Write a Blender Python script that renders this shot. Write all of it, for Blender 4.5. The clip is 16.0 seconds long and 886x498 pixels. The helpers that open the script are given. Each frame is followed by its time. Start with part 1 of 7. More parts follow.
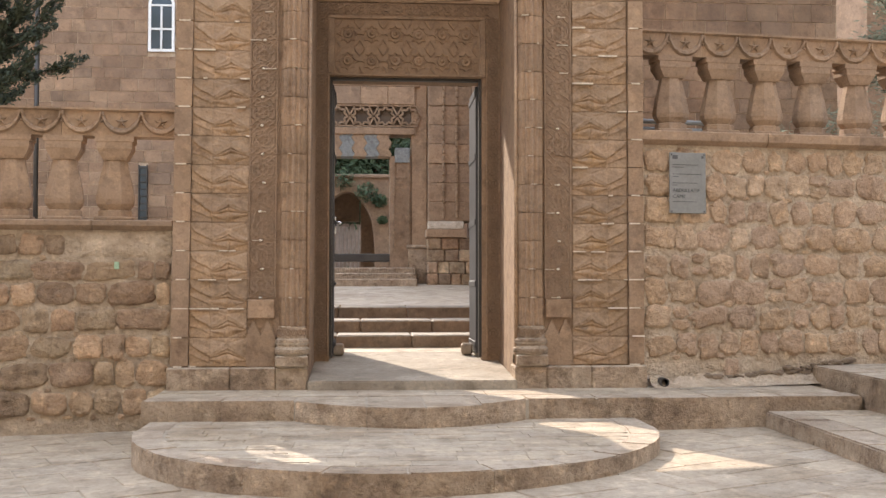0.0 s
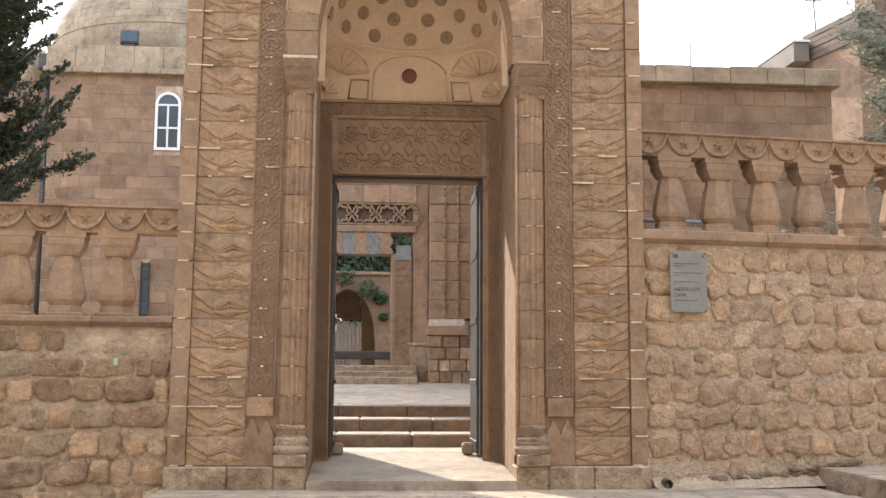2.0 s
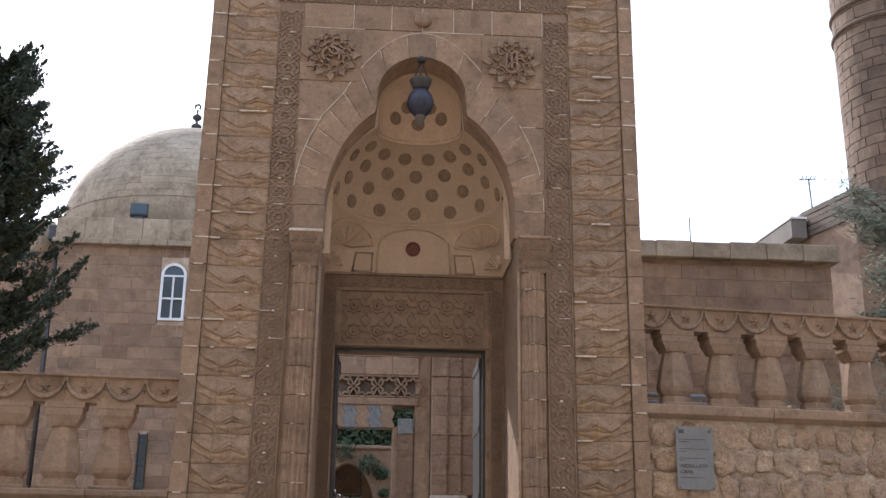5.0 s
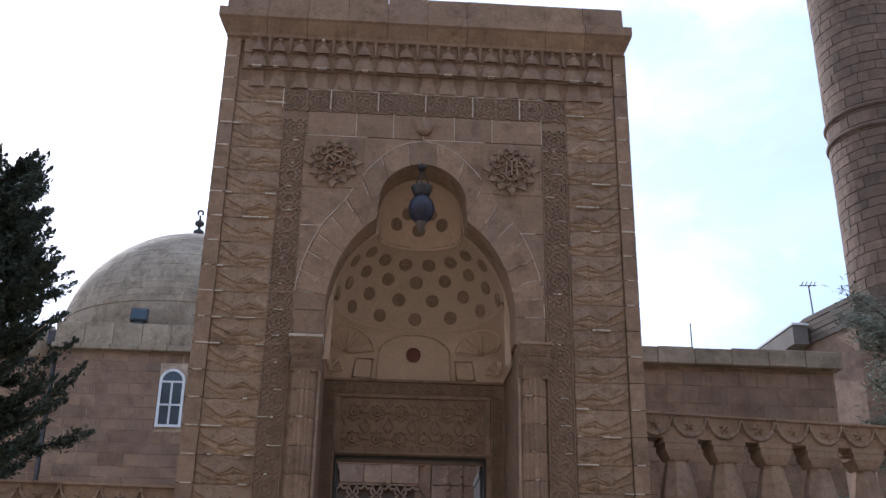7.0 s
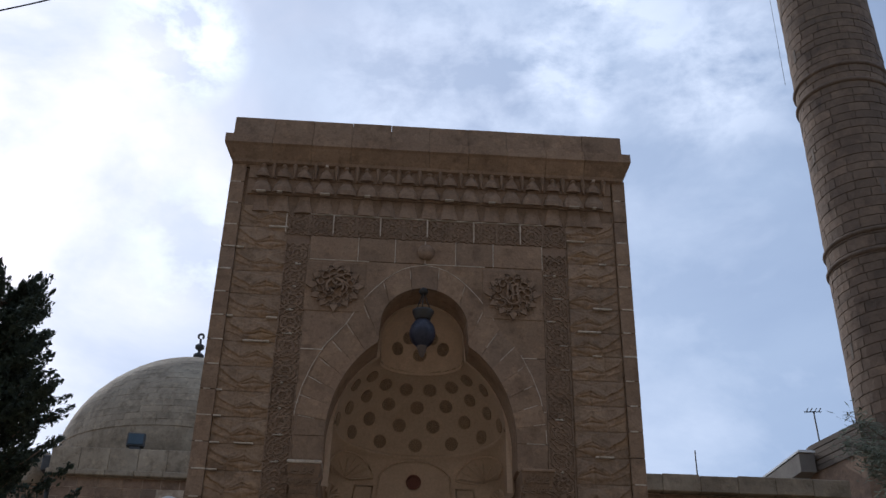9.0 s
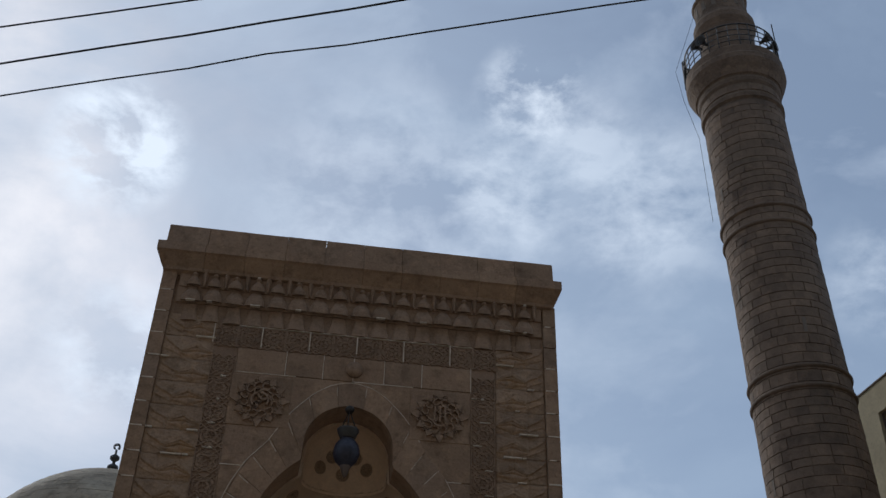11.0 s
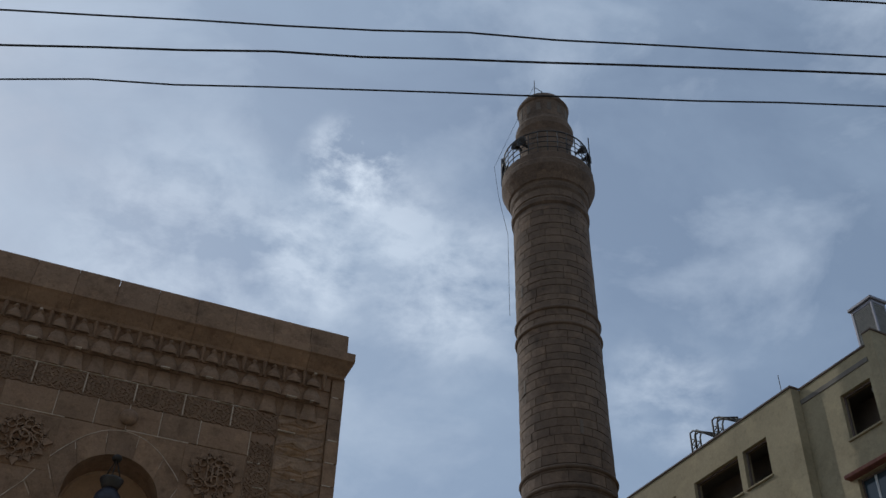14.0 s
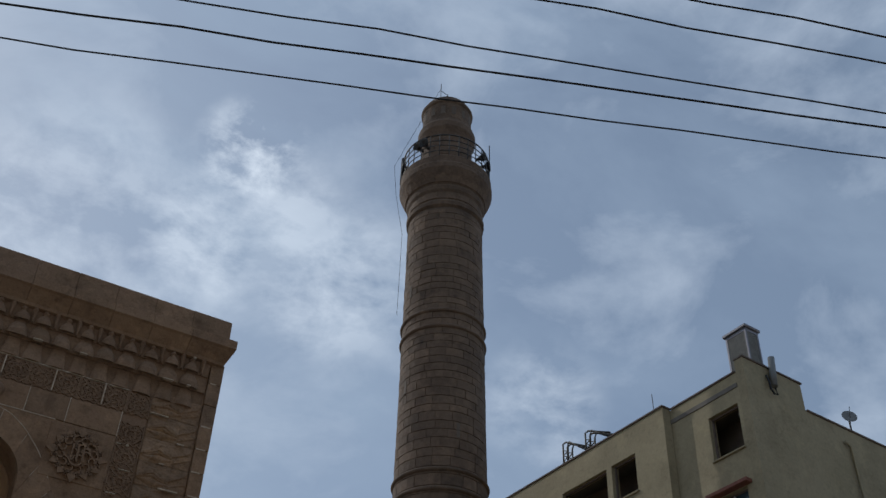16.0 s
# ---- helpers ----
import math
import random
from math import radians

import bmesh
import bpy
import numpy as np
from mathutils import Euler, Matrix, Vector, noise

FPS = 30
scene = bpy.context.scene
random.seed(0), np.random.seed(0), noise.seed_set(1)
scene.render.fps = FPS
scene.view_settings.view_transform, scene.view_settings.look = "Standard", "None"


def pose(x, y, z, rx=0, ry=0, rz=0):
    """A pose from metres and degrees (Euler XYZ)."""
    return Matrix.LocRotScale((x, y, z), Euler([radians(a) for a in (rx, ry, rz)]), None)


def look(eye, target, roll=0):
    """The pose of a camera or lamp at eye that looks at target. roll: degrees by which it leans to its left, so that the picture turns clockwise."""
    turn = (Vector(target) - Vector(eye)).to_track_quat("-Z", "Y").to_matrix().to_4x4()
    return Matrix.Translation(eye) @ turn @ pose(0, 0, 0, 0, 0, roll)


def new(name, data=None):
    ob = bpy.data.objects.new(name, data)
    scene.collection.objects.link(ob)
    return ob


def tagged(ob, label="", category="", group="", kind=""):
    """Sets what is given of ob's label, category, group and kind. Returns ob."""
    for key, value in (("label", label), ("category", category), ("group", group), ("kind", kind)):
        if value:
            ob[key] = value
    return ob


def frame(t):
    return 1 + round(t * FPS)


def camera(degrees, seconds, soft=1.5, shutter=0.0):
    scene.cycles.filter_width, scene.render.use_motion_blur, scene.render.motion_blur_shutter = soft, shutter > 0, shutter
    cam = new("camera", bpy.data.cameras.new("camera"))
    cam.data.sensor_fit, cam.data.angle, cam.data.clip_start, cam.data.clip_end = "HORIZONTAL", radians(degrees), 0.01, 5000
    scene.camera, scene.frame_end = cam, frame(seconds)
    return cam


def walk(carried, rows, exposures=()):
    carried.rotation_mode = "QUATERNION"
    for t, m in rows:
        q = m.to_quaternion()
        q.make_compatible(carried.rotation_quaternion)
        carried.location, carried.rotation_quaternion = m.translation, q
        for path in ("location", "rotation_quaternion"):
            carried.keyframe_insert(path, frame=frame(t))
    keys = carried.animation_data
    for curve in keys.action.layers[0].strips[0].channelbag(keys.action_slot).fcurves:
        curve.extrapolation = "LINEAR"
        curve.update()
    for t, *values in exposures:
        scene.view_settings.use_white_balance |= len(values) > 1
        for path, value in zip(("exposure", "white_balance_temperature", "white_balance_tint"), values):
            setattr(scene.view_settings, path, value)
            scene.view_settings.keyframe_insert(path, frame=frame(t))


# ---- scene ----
cam = camera(45.47, 16.0, soft=1.45)
EYE, TURN = 1.5, -4.25
# one standing point, the camera only turns: seconds, yaw, pitch, roll
ROWS = [
    (0.0, -0.00, 1.76, -0.01),
    (0.5, 0.01, 2.79, -0.03),
    (1.0, 0.02, 4.00, -0.13),
    (1.5, 0.03, 5.57, -0.21),
    (2.0, 0.04, 7.05, -0.27),
    (2.5, 0.05, 8.59, -0.37),
    (3.0, 0.06, 10.49, -0.42),
    (3.5, 0.08, 12.07, -0.49),
    (4.0, 0.09, 13.69, -0.54),
    (4.2, 0.08, 14.27, -0.60),
    (6.5, 0.11, 20.46, -0.72),
    (7.0, 0.09, 22.09, -0.80),
    (7.5, 0.09, 23.71, -0.84),
    (8.0, 0.09, 25.64, -0.91),
    (8.5, 0.06, 27.30, -0.96),
    (9.0, 0.08, 28.81, -0.97),
    (9.2, 0.08, 29.54, -0.98),
    (11.3, -5.65, 36.16, -1.44),
    (11.5, -6.42, 36.67, -1.50),
    (12.0, -8.33, 38.03, -1.47),
    (12.5, -9.84, 39.27, -1.60),
    (13.0, -12.26, 39.70, -1.64),
    (13.5, -15.24, 39.65, -1.67),
    (14.0, -17.97, 39.52, -1.59),
    (14.5, -20.29, 39.55, -1.71),
    (15.0, -22.42, 39.60, -1.71),
    (15.5, -24.17, 39.61, -1.77),
    (16.0, -25.64, 39.67, -1.76),
]
EXPOSE = [(0.0, 2.42, 7050, 15), (1.5, 2.52, 7050, 15), (3.0, 2.6, 7050, 15), (3.5, 2.5, 7000, 15), (4.2, 2.12, 6700, 16), (6.5, 1.28, 5750, 18), (9.0, 0.05, 5900, 13), (12.0, -0.36, 6000, 8), (16.0, -0.42, 6050, 8)]
walk(cam, [(t, pose(0, 0, EYE, 90 + pitch, roll, yaw + TURN)) for t, yaw, pitch, roll in ROWS], EXPOSE)

# ---- world and sun ----
SUN_AZ, SUN_EL = -27.0, 34.5
world = bpy.data.worlds.new("sky")
scene.world = world
world.use_nodes = True
wn, wl = world.node_tree.nodes, world.node_tree.links
wn.clear()
w_out = wn.new("ShaderNodeOutputWorld")
w_bg = wn.new("ShaderNodeBackground")
w_sky = wn.new("ShaderNodeTexSky")
w_sky.sky_type, w_sky.sun_disc = "NISHITA", False
w_sky.sun_elevation, w_sky.sun_rotation = radians(SUN_EL), radians(SUN_AZ)
w_sky.air_density, w_sky.dust_density, w_sky.ozone_density = 1.0, 1.6, 1.0
w_co = wn.new("ShaderNodeTexCoord")
w_map = wn.new("ShaderNodeMapping")
w_map.inputs["Scale"].default_value = (1.0, 1.0, 1.7)
w_big = wn.new("ShaderNodeTexNoise")
w_big.inputs["Scale"].default_value, w_big.inputs["Detail"].default_value = 2.6, 8.0
w_big.inputs["Roughness"].default_value, w_big.inputs["Distortion"].default_value = 0.55, 0.4
w_ramp = wn.new("ShaderNodeValToRGB")
w_ramp.color_ramp.elements[0].position, w_ramp.color_ramp.elements[1].position = 0.36, 0.72
w_ramp.color_ramp.elements[0].color = (0.42, 0.42, 0.42, 1)
w_mix = wn.new("ShaderNodeMix")
w_mix.data_type = "RGBA"
w_mix.inputs["B"].default_value = (4.6, 5.6, 7.0, 1)
w_fine = wn.new("ShaderNodeTexNoise")
w_fine.inputs["Scale"].default_value, w_fine.inputs["Detail"].default_value = 4.6, 7.0
w_fine.inputs["Roughness"].default_value, w_fine.inputs["Distortion"].default_value = 0.58, 0.25
w_wisp = wn.new("ShaderNodeValToRGB")
w_wisp.color_ramp.elements[0].position, w_wisp.color_ramp.elements[1].position = 0.50, 0.80
w_mix2 = wn.new("ShaderNodeMix")
w_mix2.data_type = "RGBA"
w_mix2.inputs["B"].default_value = (6.6, 7.4, 8.6, 1)
w_bg.inputs["Strength"].default_value = 0.10
wl.new(w_co.outputs["Generated"], w_map.inputs["Vector"])
wl.new(w_map.outputs["Vector"], w_big.inputs["Vector"])
wl.new(w_big.outputs["Fac"], w_ramp.inputs["Fac"])
wl.new(w_ramp.outputs["Color"], w_mix.inputs["Factor"])
wl.new(w_sky.outputs["Color"], w_mix.inputs["A"])
wl.new(w_map.outputs["Vector"], w_fine.inputs["Vector"])
wl.new(w_fine.outputs["Fac"], w_wisp.inputs["Fac"])
wl.new(w_wisp.outputs["Color"], w_mix2.inputs["Factor"])
wl.new(w_mix.outputs["Result"], w_mix2.inputs["A"])
# broken cumulus: ragged puffs gathered about a few directions
w_puff = wn.new("ShaderNodeTexNoise")
w_puff.inputs["Scale"].default_value, w_puff.inputs["Detail"].default_value = 13.0, 9.0
w_puff.inputs["Roughness"].default_value, w_puff.inputs["Distortion"].default_value = 0.60, 0.15
wl.new(w_map.outputs["Vector"], w_puff.inputs["Vector"])
w_rag = wn.new("ShaderNodeMapRange")
w_rag.inputs["From Min"].default_value, w_rag.inputs["From Max"].default_value = 0.42, 0.62
wl.new(w_puff.outputs["Fac"], w_rag.inputs["Value"])
gather = None
for way, spread_, amount in (((0.176, 0.705, 0.687), 3.6, 0.95), ((0.217, 0.728, 0.65), 4.5, 0.45), ((0.285, 0.742, 0.607), 5.5, 0.45), ((0.162, 0.768, 0.62), 5.0, 0.5), ((-0.194, 0.760, 0.620), 4.2, 1.7), ((-0.169, 0.868, 0.467), 5.0, 0.8), ((0.49, 0.70, 0.52), 4.0, 0.35), ((0.05, 0.80, 0.60), 9.0, 0.35)):
    w_dot = wn.new("ShaderNodeVectorMath")
    w_dot.operation = "DOT_PRODUCT"
    w_dot.inputs[1].default_value = Vector(way).normalized()
    wl.new(w_co.outputs["Generated"], w_dot.inputs[0])
    w_near = wn.new("ShaderNodeMapRange")
    w_near.interpolation_type = "SMOOTHSTEP"
    w_near.inputs["From Min"].default_value, w_near.inputs["From Max"].default_value = math.cos(radians(spread_)), 1.0
    w_near.inputs["To Max"].default_value = amount
    wl.new(w_dot.outputs["Value"], w_near.inputs["Value"])
    if gather is None:
        gather = w_near.outputs["Result"]
    else:
        w_add = wn.new("ShaderNodeMath")
        w_add.operation = "MAXIMUM"
        wl.new(gather, w_add.inputs[0])
        wl.new(w_near.outputs["Result"], w_add.inputs[1])
        gather = w_add.outputs["Value"]
w_both = wn.new("ShaderNodeMath")
w_both.operation, w_both.use_clamp = "MULTIPLY", True
wl.new(gather, w_both.inputs[0])
wl.new(w_rag.outputs["Result"], w_both.inputs[1])
w_mix3 = wn.new("ShaderNodeMix")
w_mix3.data_type = "RGBA"
w_mix3.inputs["B"].default_value = (10.6, 11.2, 12.0, 1)
wl.new(w_both.outputs["Value"], w_mix3.inputs["Factor"])
wl.new(w_mix2.outputs["Result"], w_mix3.inputs["A"])
wl.new(w_mix3.outputs["Result"], w_bg.inputs["Color"])
wl.new(w_bg.outputs["Background"], w_out.inputs["Surface"])
sun_data = bpy.data.lights.new("sun", "SUN")
sun_data.energy, sun_data.angle, sun_data.color = 1.45, radians(0.55), (1.0, 0.93, 0.82)
sun = new("sun", sun_data)
sa, se = radians(SUN_AZ), radians(SUN_EL)
sun.matrix_world = look((0, 0, 40), (-math.sin(sa) * math.cos(se), -math.cos(sa) * math.cos(se), 40 - math.sin(se)))

# ---- materials ----
def material(name, c1, c2, rough=0.85, scale=3.0, grain=40.0, bump=0.25, relief=0.02, metal=0.0, vary=0.12, stain=None, island=False, weather=0.0, hues=()):
    """A procedural surface: two colours mixed by broad noise, fine grain, per-piece variation, optional stain colour."""
    m = bpy.data.materials.new(name)
    m.use_nodes = True
    n, l = m.node_tree.nodes, m.node_tree.links
    b = n["Principled BSDF"]
    co = n.new("ShaderNodeNewGeometry")
    big = n.new("ShaderNodeTexNoise")
    big.inputs["Scale"].default_value, big.inputs["Detail"].default_value, big.inputs["Roughness"].default_value = scale, 6, 0.6
    fine = n.new("ShaderNodeTexNoise")
    fine.inputs["Scale"].default_value, fine.inputs["Detail"].default_value, fine.inputs["Roughness"].default_value = grain, 4, 0.7
    l.new(co.outputs["Position"], big.inputs["Vector"])
    l.new(co.outputs["Position"], fine.inputs["Vector"])
    rb = n.new("ShaderNodeValToRGB")
    rb.color_ramp.elements[0].position, rb.color_ramp.elements[1].position = 0.33, 0.67
    rb.color_ramp.elements[0].color, rb.color_ramp.elements[1].color = (*c1, 1), (*c2, 1)
    l.new(big.outputs["Fac"], rb.inputs["Fac"])
    col = rb.outputs["Color"]
    if stain:
        st = n.new("ShaderNodeTexNoise")
        st.inputs["Scale"].default_value, st.inputs["Detail"].default_value = scale * 0.45, 7
        rs = n.new("ShaderNodeValToRGB")
        rs.color_ramp.elements[0].position, rs.color_ramp.elements[1].position = 0.52, 0.72
        l.new(co.outputs["Position"], st.inputs["Vector"])
        l.new(st.outputs["Fac"], rs.inputs["Fac"])
        ms = n.new("ShaderNodeMix")
        ms.data_type = "RGBA"
        l.new(rs.outputs["Color"], ms.inputs["Factor"])
        l.new(col, ms.inputs["A"])
        ms.inputs["B"].default_value = (*stain, 1)
        col = ms.outputs["Result"]
    if weather:
        # pale lime bloom and dark grime, in blotches of their own
        for k, (sc, a, b_, tone) in enumerate(((scale * 2.7, 0.53, 0.66, (1.34, 1.32, 1.28)), (scale * 1.6, 0.50, 0.68, (0.60, 0.57, 0.53)), (grain * 0.45, 0.53, 0.66, (0.72, 0.70, 0.68)))):
            t = n.new("ShaderNodeTexNoise")
            t.inputs["Scale"].default_value, t.inputs["Detail"].default_value, t.inputs["Roughness"].default_value = sc, 8, 0.68
            mp = n.new("ShaderNodeMapping")
            mp.inputs["Location"].default_value = (3.7 * k + 1.3, 9.1 * k, 5.3 * k)
            l.new(co.outputs["Position"], mp.inputs["Vector"])
            l.new(mp.outputs["Vector"], t.inputs["Vector"])
            rr = n.new("ShaderNodeValToRGB")
            rr.color_ramp.elements[0].position, rr.color_ramp.elements[1].position = a, b_
            rr.color_ramp.elements[0].color, rr.color_ramp.elements[1].color = (1, 1, 1, 1), (*[1 + (v - 1) * weather for v in tone], 1)
            l.new(t.outputs["Fac"], rr.inputs["Fac"])
            mm = n.new("ShaderNodeMix")
            mm.data_type, mm.blend_type, mm.clamp_result = "RGBA", "MULTIPLY", False
            mm.inputs["Factor"].default_value = 1.0
            l.new(col, mm.inputs["A"])
            l.new(rr.outputs["Color"], mm.inputs["B"])
            col = mm.outputs["Result"]
    rnd = co.outputs["Random Per Island"]
    if not island:
        oi = n.new("ShaderNodeObjectInfo")
        rnd = oi.outputs["Random"]
    if hues:
        # stones from different beds: pale, reddish or brown
        sh = n.new("ShaderNodeMath")
        sh.operation = "MULTIPLY"
        sh.inputs[1].default_value = 17.3
        fr = n.new("ShaderNodeMath")
        fr.operation = "FRACT"
        l.new(rnd, sh.inputs[0])
        l.new(sh.outputs["Value"], fr.inputs[0])
        hr = n.new("ShaderNodeValToRGB")
        for i, h in enumerate(hues):
            e = hr.color_ramp.elements[i] if i < 2 else hr.color_ramp.elements.new(1.0)
            e.position, e.color = i / (len(hues) - 1), (*h, 1)
        l.new(fr.outputs["Value"], hr.inputs["Fac"])
        mh = n.new("ShaderNodeMix")
        mh.data_type, mh.blend_type, mh.clamp_result = "RGBA", "MULTIPLY", False
        mh.inputs["Factor"].default_value = 1.0
        l.new(col, mh.inputs["A"])
        l.new(hr.outputs["Color"], mh.inputs["B"])
        col = mh.outputs["Result"]
    hs = n.new("ShaderNodeHueSaturation")
    l.new(col, hs.inputs["Color"])
    v1 = n.new("ShaderNodeMapRange")
    v1.inputs["To Min"].default_value, v1.inputs["To Max"].default_value = 1 - vary, 1 + vary
    l.new(rnd, v1.inputs["Value"])
    v2 = n.new("ShaderNodeMapRange")
    v2.inputs["To Min"].default_value, v2.inputs["To Max"].default_value = 0.74, 1.26
    l.new(fine.outputs["Fac"], v2.inputs["Value"])
    mu = n.new("ShaderNodeMath")
    mu.operation = "MULTIPLY"
    l.new(v1.outputs["Result"], mu.inputs[0])
    l.new(v2.outputs["Result"], mu.inputs[1])
    l.new(mu.outputs["Value"], hs.inputs["Value"])
    l.new(hs.outputs["Color"], b.inputs["Base Color"])
    b.inputs["Roughness"].default_value, b.inputs["Metallic"].default_value = rough, metal
    if bump:
        bp = n.new("ShaderNodeBump")
        bp.inputs["Strength"].default_value, bp.inputs["Distance"].default_value = bump, relief
        ad = n.new("ShaderNodeMath")
        ad.operation = "ADD"
        l.new(big.outputs["Fac"], ad.inputs[0])
        l.new(fine.outputs["Fac"], ad.inputs[1])
        l.new(ad.outputs["Value"], bp.inputs["Height"])
        l.new(bp.outputs["Normal"], b.inputs["Normal"])
    return m


STONE = material("dressed_sandstone", (0.260, 0.173, 0.113), (0.305, 0.211, 0.139), scale=3.0, stain=(0.220, 0.150, 0.098), vary=0.12, weather=0.8, bump=0.4, hues=((1.06, 1.03, 1.0), (1.0, 0.97, 0.93), (0.93, 0.93, 0.95)))
CARVED = material("carved_sandstone", (0.242, 0.159, 0.102), (0.291, 0.198, 0.131), scale=4.0, stain=(0.206, 0.135, 0.084), vary=0.08, weather=0.7)
OCHRE = material("ochre_carving", (0.255, 0.170, 0.109), (0.301, 0.208, 0.134), scale=3.0, stain=(0.284, 0.182, 0.101), vary=0.12, weather=0.9)
RUSTY = material("rust_stained_carving", (0.261, 0.167, 0.100), (0.322, 0.215, 0.134), scale=5.0, stain=(0.288, 0.178, 0.092), vary=0.10, weather=0.8)
LACE = material("pierced_stone", (0.238, 0.156, 0.101), (0.280, 0.191, 0.126), scale=5.0, vary=0.06, weather=0.6)
ROSE = material("rosette_stone", (0.328, 0.234, 0.152), (0.385, 0.279, 0.184), scale=6.0, vary=0.08, weather=0.5)
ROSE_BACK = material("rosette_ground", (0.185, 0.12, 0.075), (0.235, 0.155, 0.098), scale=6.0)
LACE_BACK = material("weathered_ground", (0.225, 0.148, 0.098), (0.285, 0.19, 0.125), scale=6.0)
PLASTER = material("niche_plaster", (0.555, 0.409, 0.278), (0.604, 0.453, 0.317), scale=1.5, stain=(0.517, 0.376, 0.253), bump=0.08, weather=0.25)
MORTAR = material("mortar", (0.447, 0.370, 0.284), (0.619, 0.542, 0.447), scale=9.0, weather=0.6)
RUBBLE = material("rubble_stone", (0.284, 0.198, 0.128), (0.473, 0.365, 0.254), scale=4.5, grain=28, bump=0.9, vary=0.30, hues=((1.3, 1.33, 1.3), (1.12, 1.0, 0.92), (0.82, 0.74, 0.72), (1.05, 1.02, 0.95), (0.98, 0.82, 0.74)), stain=(0.427, 0.307, 0.204), relief=0.06, weather=1.0)
RUBBLE_R = material("pale_rubble_stone", (0.395, 0.279, 0.189), (0.515, 0.384, 0.274), scale=4.5, grain=28, bump=0.9, vary=0.10, hues=((1.16, 1.15, 1.12), (1.08, 1.0, 0.92), (0.92, 0.87, 0.86), (1.1, 1.04, 0.94)), stain=(0.475, 0.348, 0.247), relief=0.06, weather=0.9)
RUBBLE_BED = material("rubble_mortar", (0.394, 0.296, 0.207), (0.552, 0.439, 0.325), scale=3.0, grain=18, bump=1.0, relief=0.06, weather=0.8)
ASHLAR = material("ashlar_block", (0.213, 0.138, 0.086), (0.269, 0.179, 0.117), scale=2.0, vary=0.15, stain=(0.182, 0.118, 0.076), weather=0.9, hues=((1.12, 1.1, 1.06), (1.02, 0.95, 0.9), (0.88, 0.88, 0.9)))
ASHLAR_BED = material("ashlar_joint", (0.309, 0.212, 0.138), (0.572, 0.441, 0.315), scale=3.5, weather=0.8)
PAVING = material("limestone_paving", (0.325, 0.265, 0.20), (0.42, 0.352, 0.272), scale=2.5, vary=0.10, rough=0.7, stain=(0.27, 0.205, 0.142), weather=1.0, hues=((1.05, 1.04, 1.02), (1.0, 0.97, 0.93), (0.95, 0.95, 0.96)))
PAVE_BED = material("paving_joint", (0.325, 0.267, 0.202), (0.442, 0.370, 0.286), scale=5.0, weather=0.5)
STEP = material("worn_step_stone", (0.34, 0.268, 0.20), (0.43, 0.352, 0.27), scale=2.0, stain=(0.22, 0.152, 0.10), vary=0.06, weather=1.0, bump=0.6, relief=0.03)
DOME = material("dome_stone", (0.250, 0.192, 0.128), (0.335, 0.262, 0.178), scale=1.6, grain=9, stain=(0.38, 0.31, 0.22), vary=0.09, weather=0.9, relief=0.04, bump=0.5)
MINARET = material("minaret_stone", (0.115, 0.072, 0.044), (0.166, 0.106, 0.065), scale=1.2, grain=9, vary=0.16, stain=(0.106, 0.069, 0.042), island=True, weather=0.9, relief=0.05, bump=0.6)
RENDER_WALL = material("cream_render", (0.273, 0.225, 0.133), (0.326, 0.268, 0.164), scale=0.5, grain=12, bump=0.15, stain=(0.229, 0.189, 0.113), weather=0.5)
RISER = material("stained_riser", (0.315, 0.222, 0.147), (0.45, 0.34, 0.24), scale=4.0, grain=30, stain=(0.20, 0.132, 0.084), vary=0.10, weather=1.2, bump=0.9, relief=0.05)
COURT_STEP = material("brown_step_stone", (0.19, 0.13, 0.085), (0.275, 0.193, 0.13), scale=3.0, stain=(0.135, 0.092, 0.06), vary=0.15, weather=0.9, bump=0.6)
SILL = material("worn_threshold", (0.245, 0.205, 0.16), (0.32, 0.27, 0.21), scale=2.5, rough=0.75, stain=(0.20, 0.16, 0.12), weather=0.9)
IRON = material("dark_iron", (0.045, 0.042, 0.04), (0.07, 0.065, 0.06), rough=0.5, metal=0.6, bump=0.05)
DOOR_METAL = material("grey_metal_door", (0.06, 0.062, 0.066), (0.09, 0.093, 0.098), rough=0.45, metal=0.7, bump=0.05)
WHITE = material("white_paint", (0.60, 0.60, 0.58), (0.68, 0.68, 0.66), bump=0.03)
GLASS = material("dark_window_glass", (0.03, 0.05, 0.06), (0.04, 0.06, 0.075), rough=0.08, bump=0)
PLAQUE = material("grey_plaque", (0.156, 0.156, 0.148), (0.195, 0.195, 0.187), rough=0.45, bump=0.04, scale=4)
INK = material("plaque_ink", (0.07, 0.07, 0.07), (0.09, 0.09, 0.09), bump=0)
LEAF = material("cypress_leaf", (0.024, 0.036, 0.022), (0.05, 0.066, 0.038), scale=6, vary=0.3, bump=0, island=True)
OLIVE = material("olive_leaf", (0.10, 0.112, 0.068), (0.175, 0.185, 0.122), scale=6, vary=0.3, bump=0, island=True)
IVY = material("garden_leaf", (0.032, 0.06, 0.028), (0.075, 0.11, 0.05), scale=6, vary=0.3, bump=0, island=True)
BARK = material("bark", (0.12, 0.085, 0.06), (0.19, 0.14, 0.10), scale=8, bump=0.8)
BLUE = material("blue_lamp_glass", (0.010, 0.011, 0.024), (0.028, 0.028, 0.048), scale=26, grain=90, rough=0.42, bump=0.3)
BLUEGREY = material("blue_painted_stone", (0.15, 0.165, 0.17), (0.22, 0.225, 0.215), scale=7, weather=1.0)
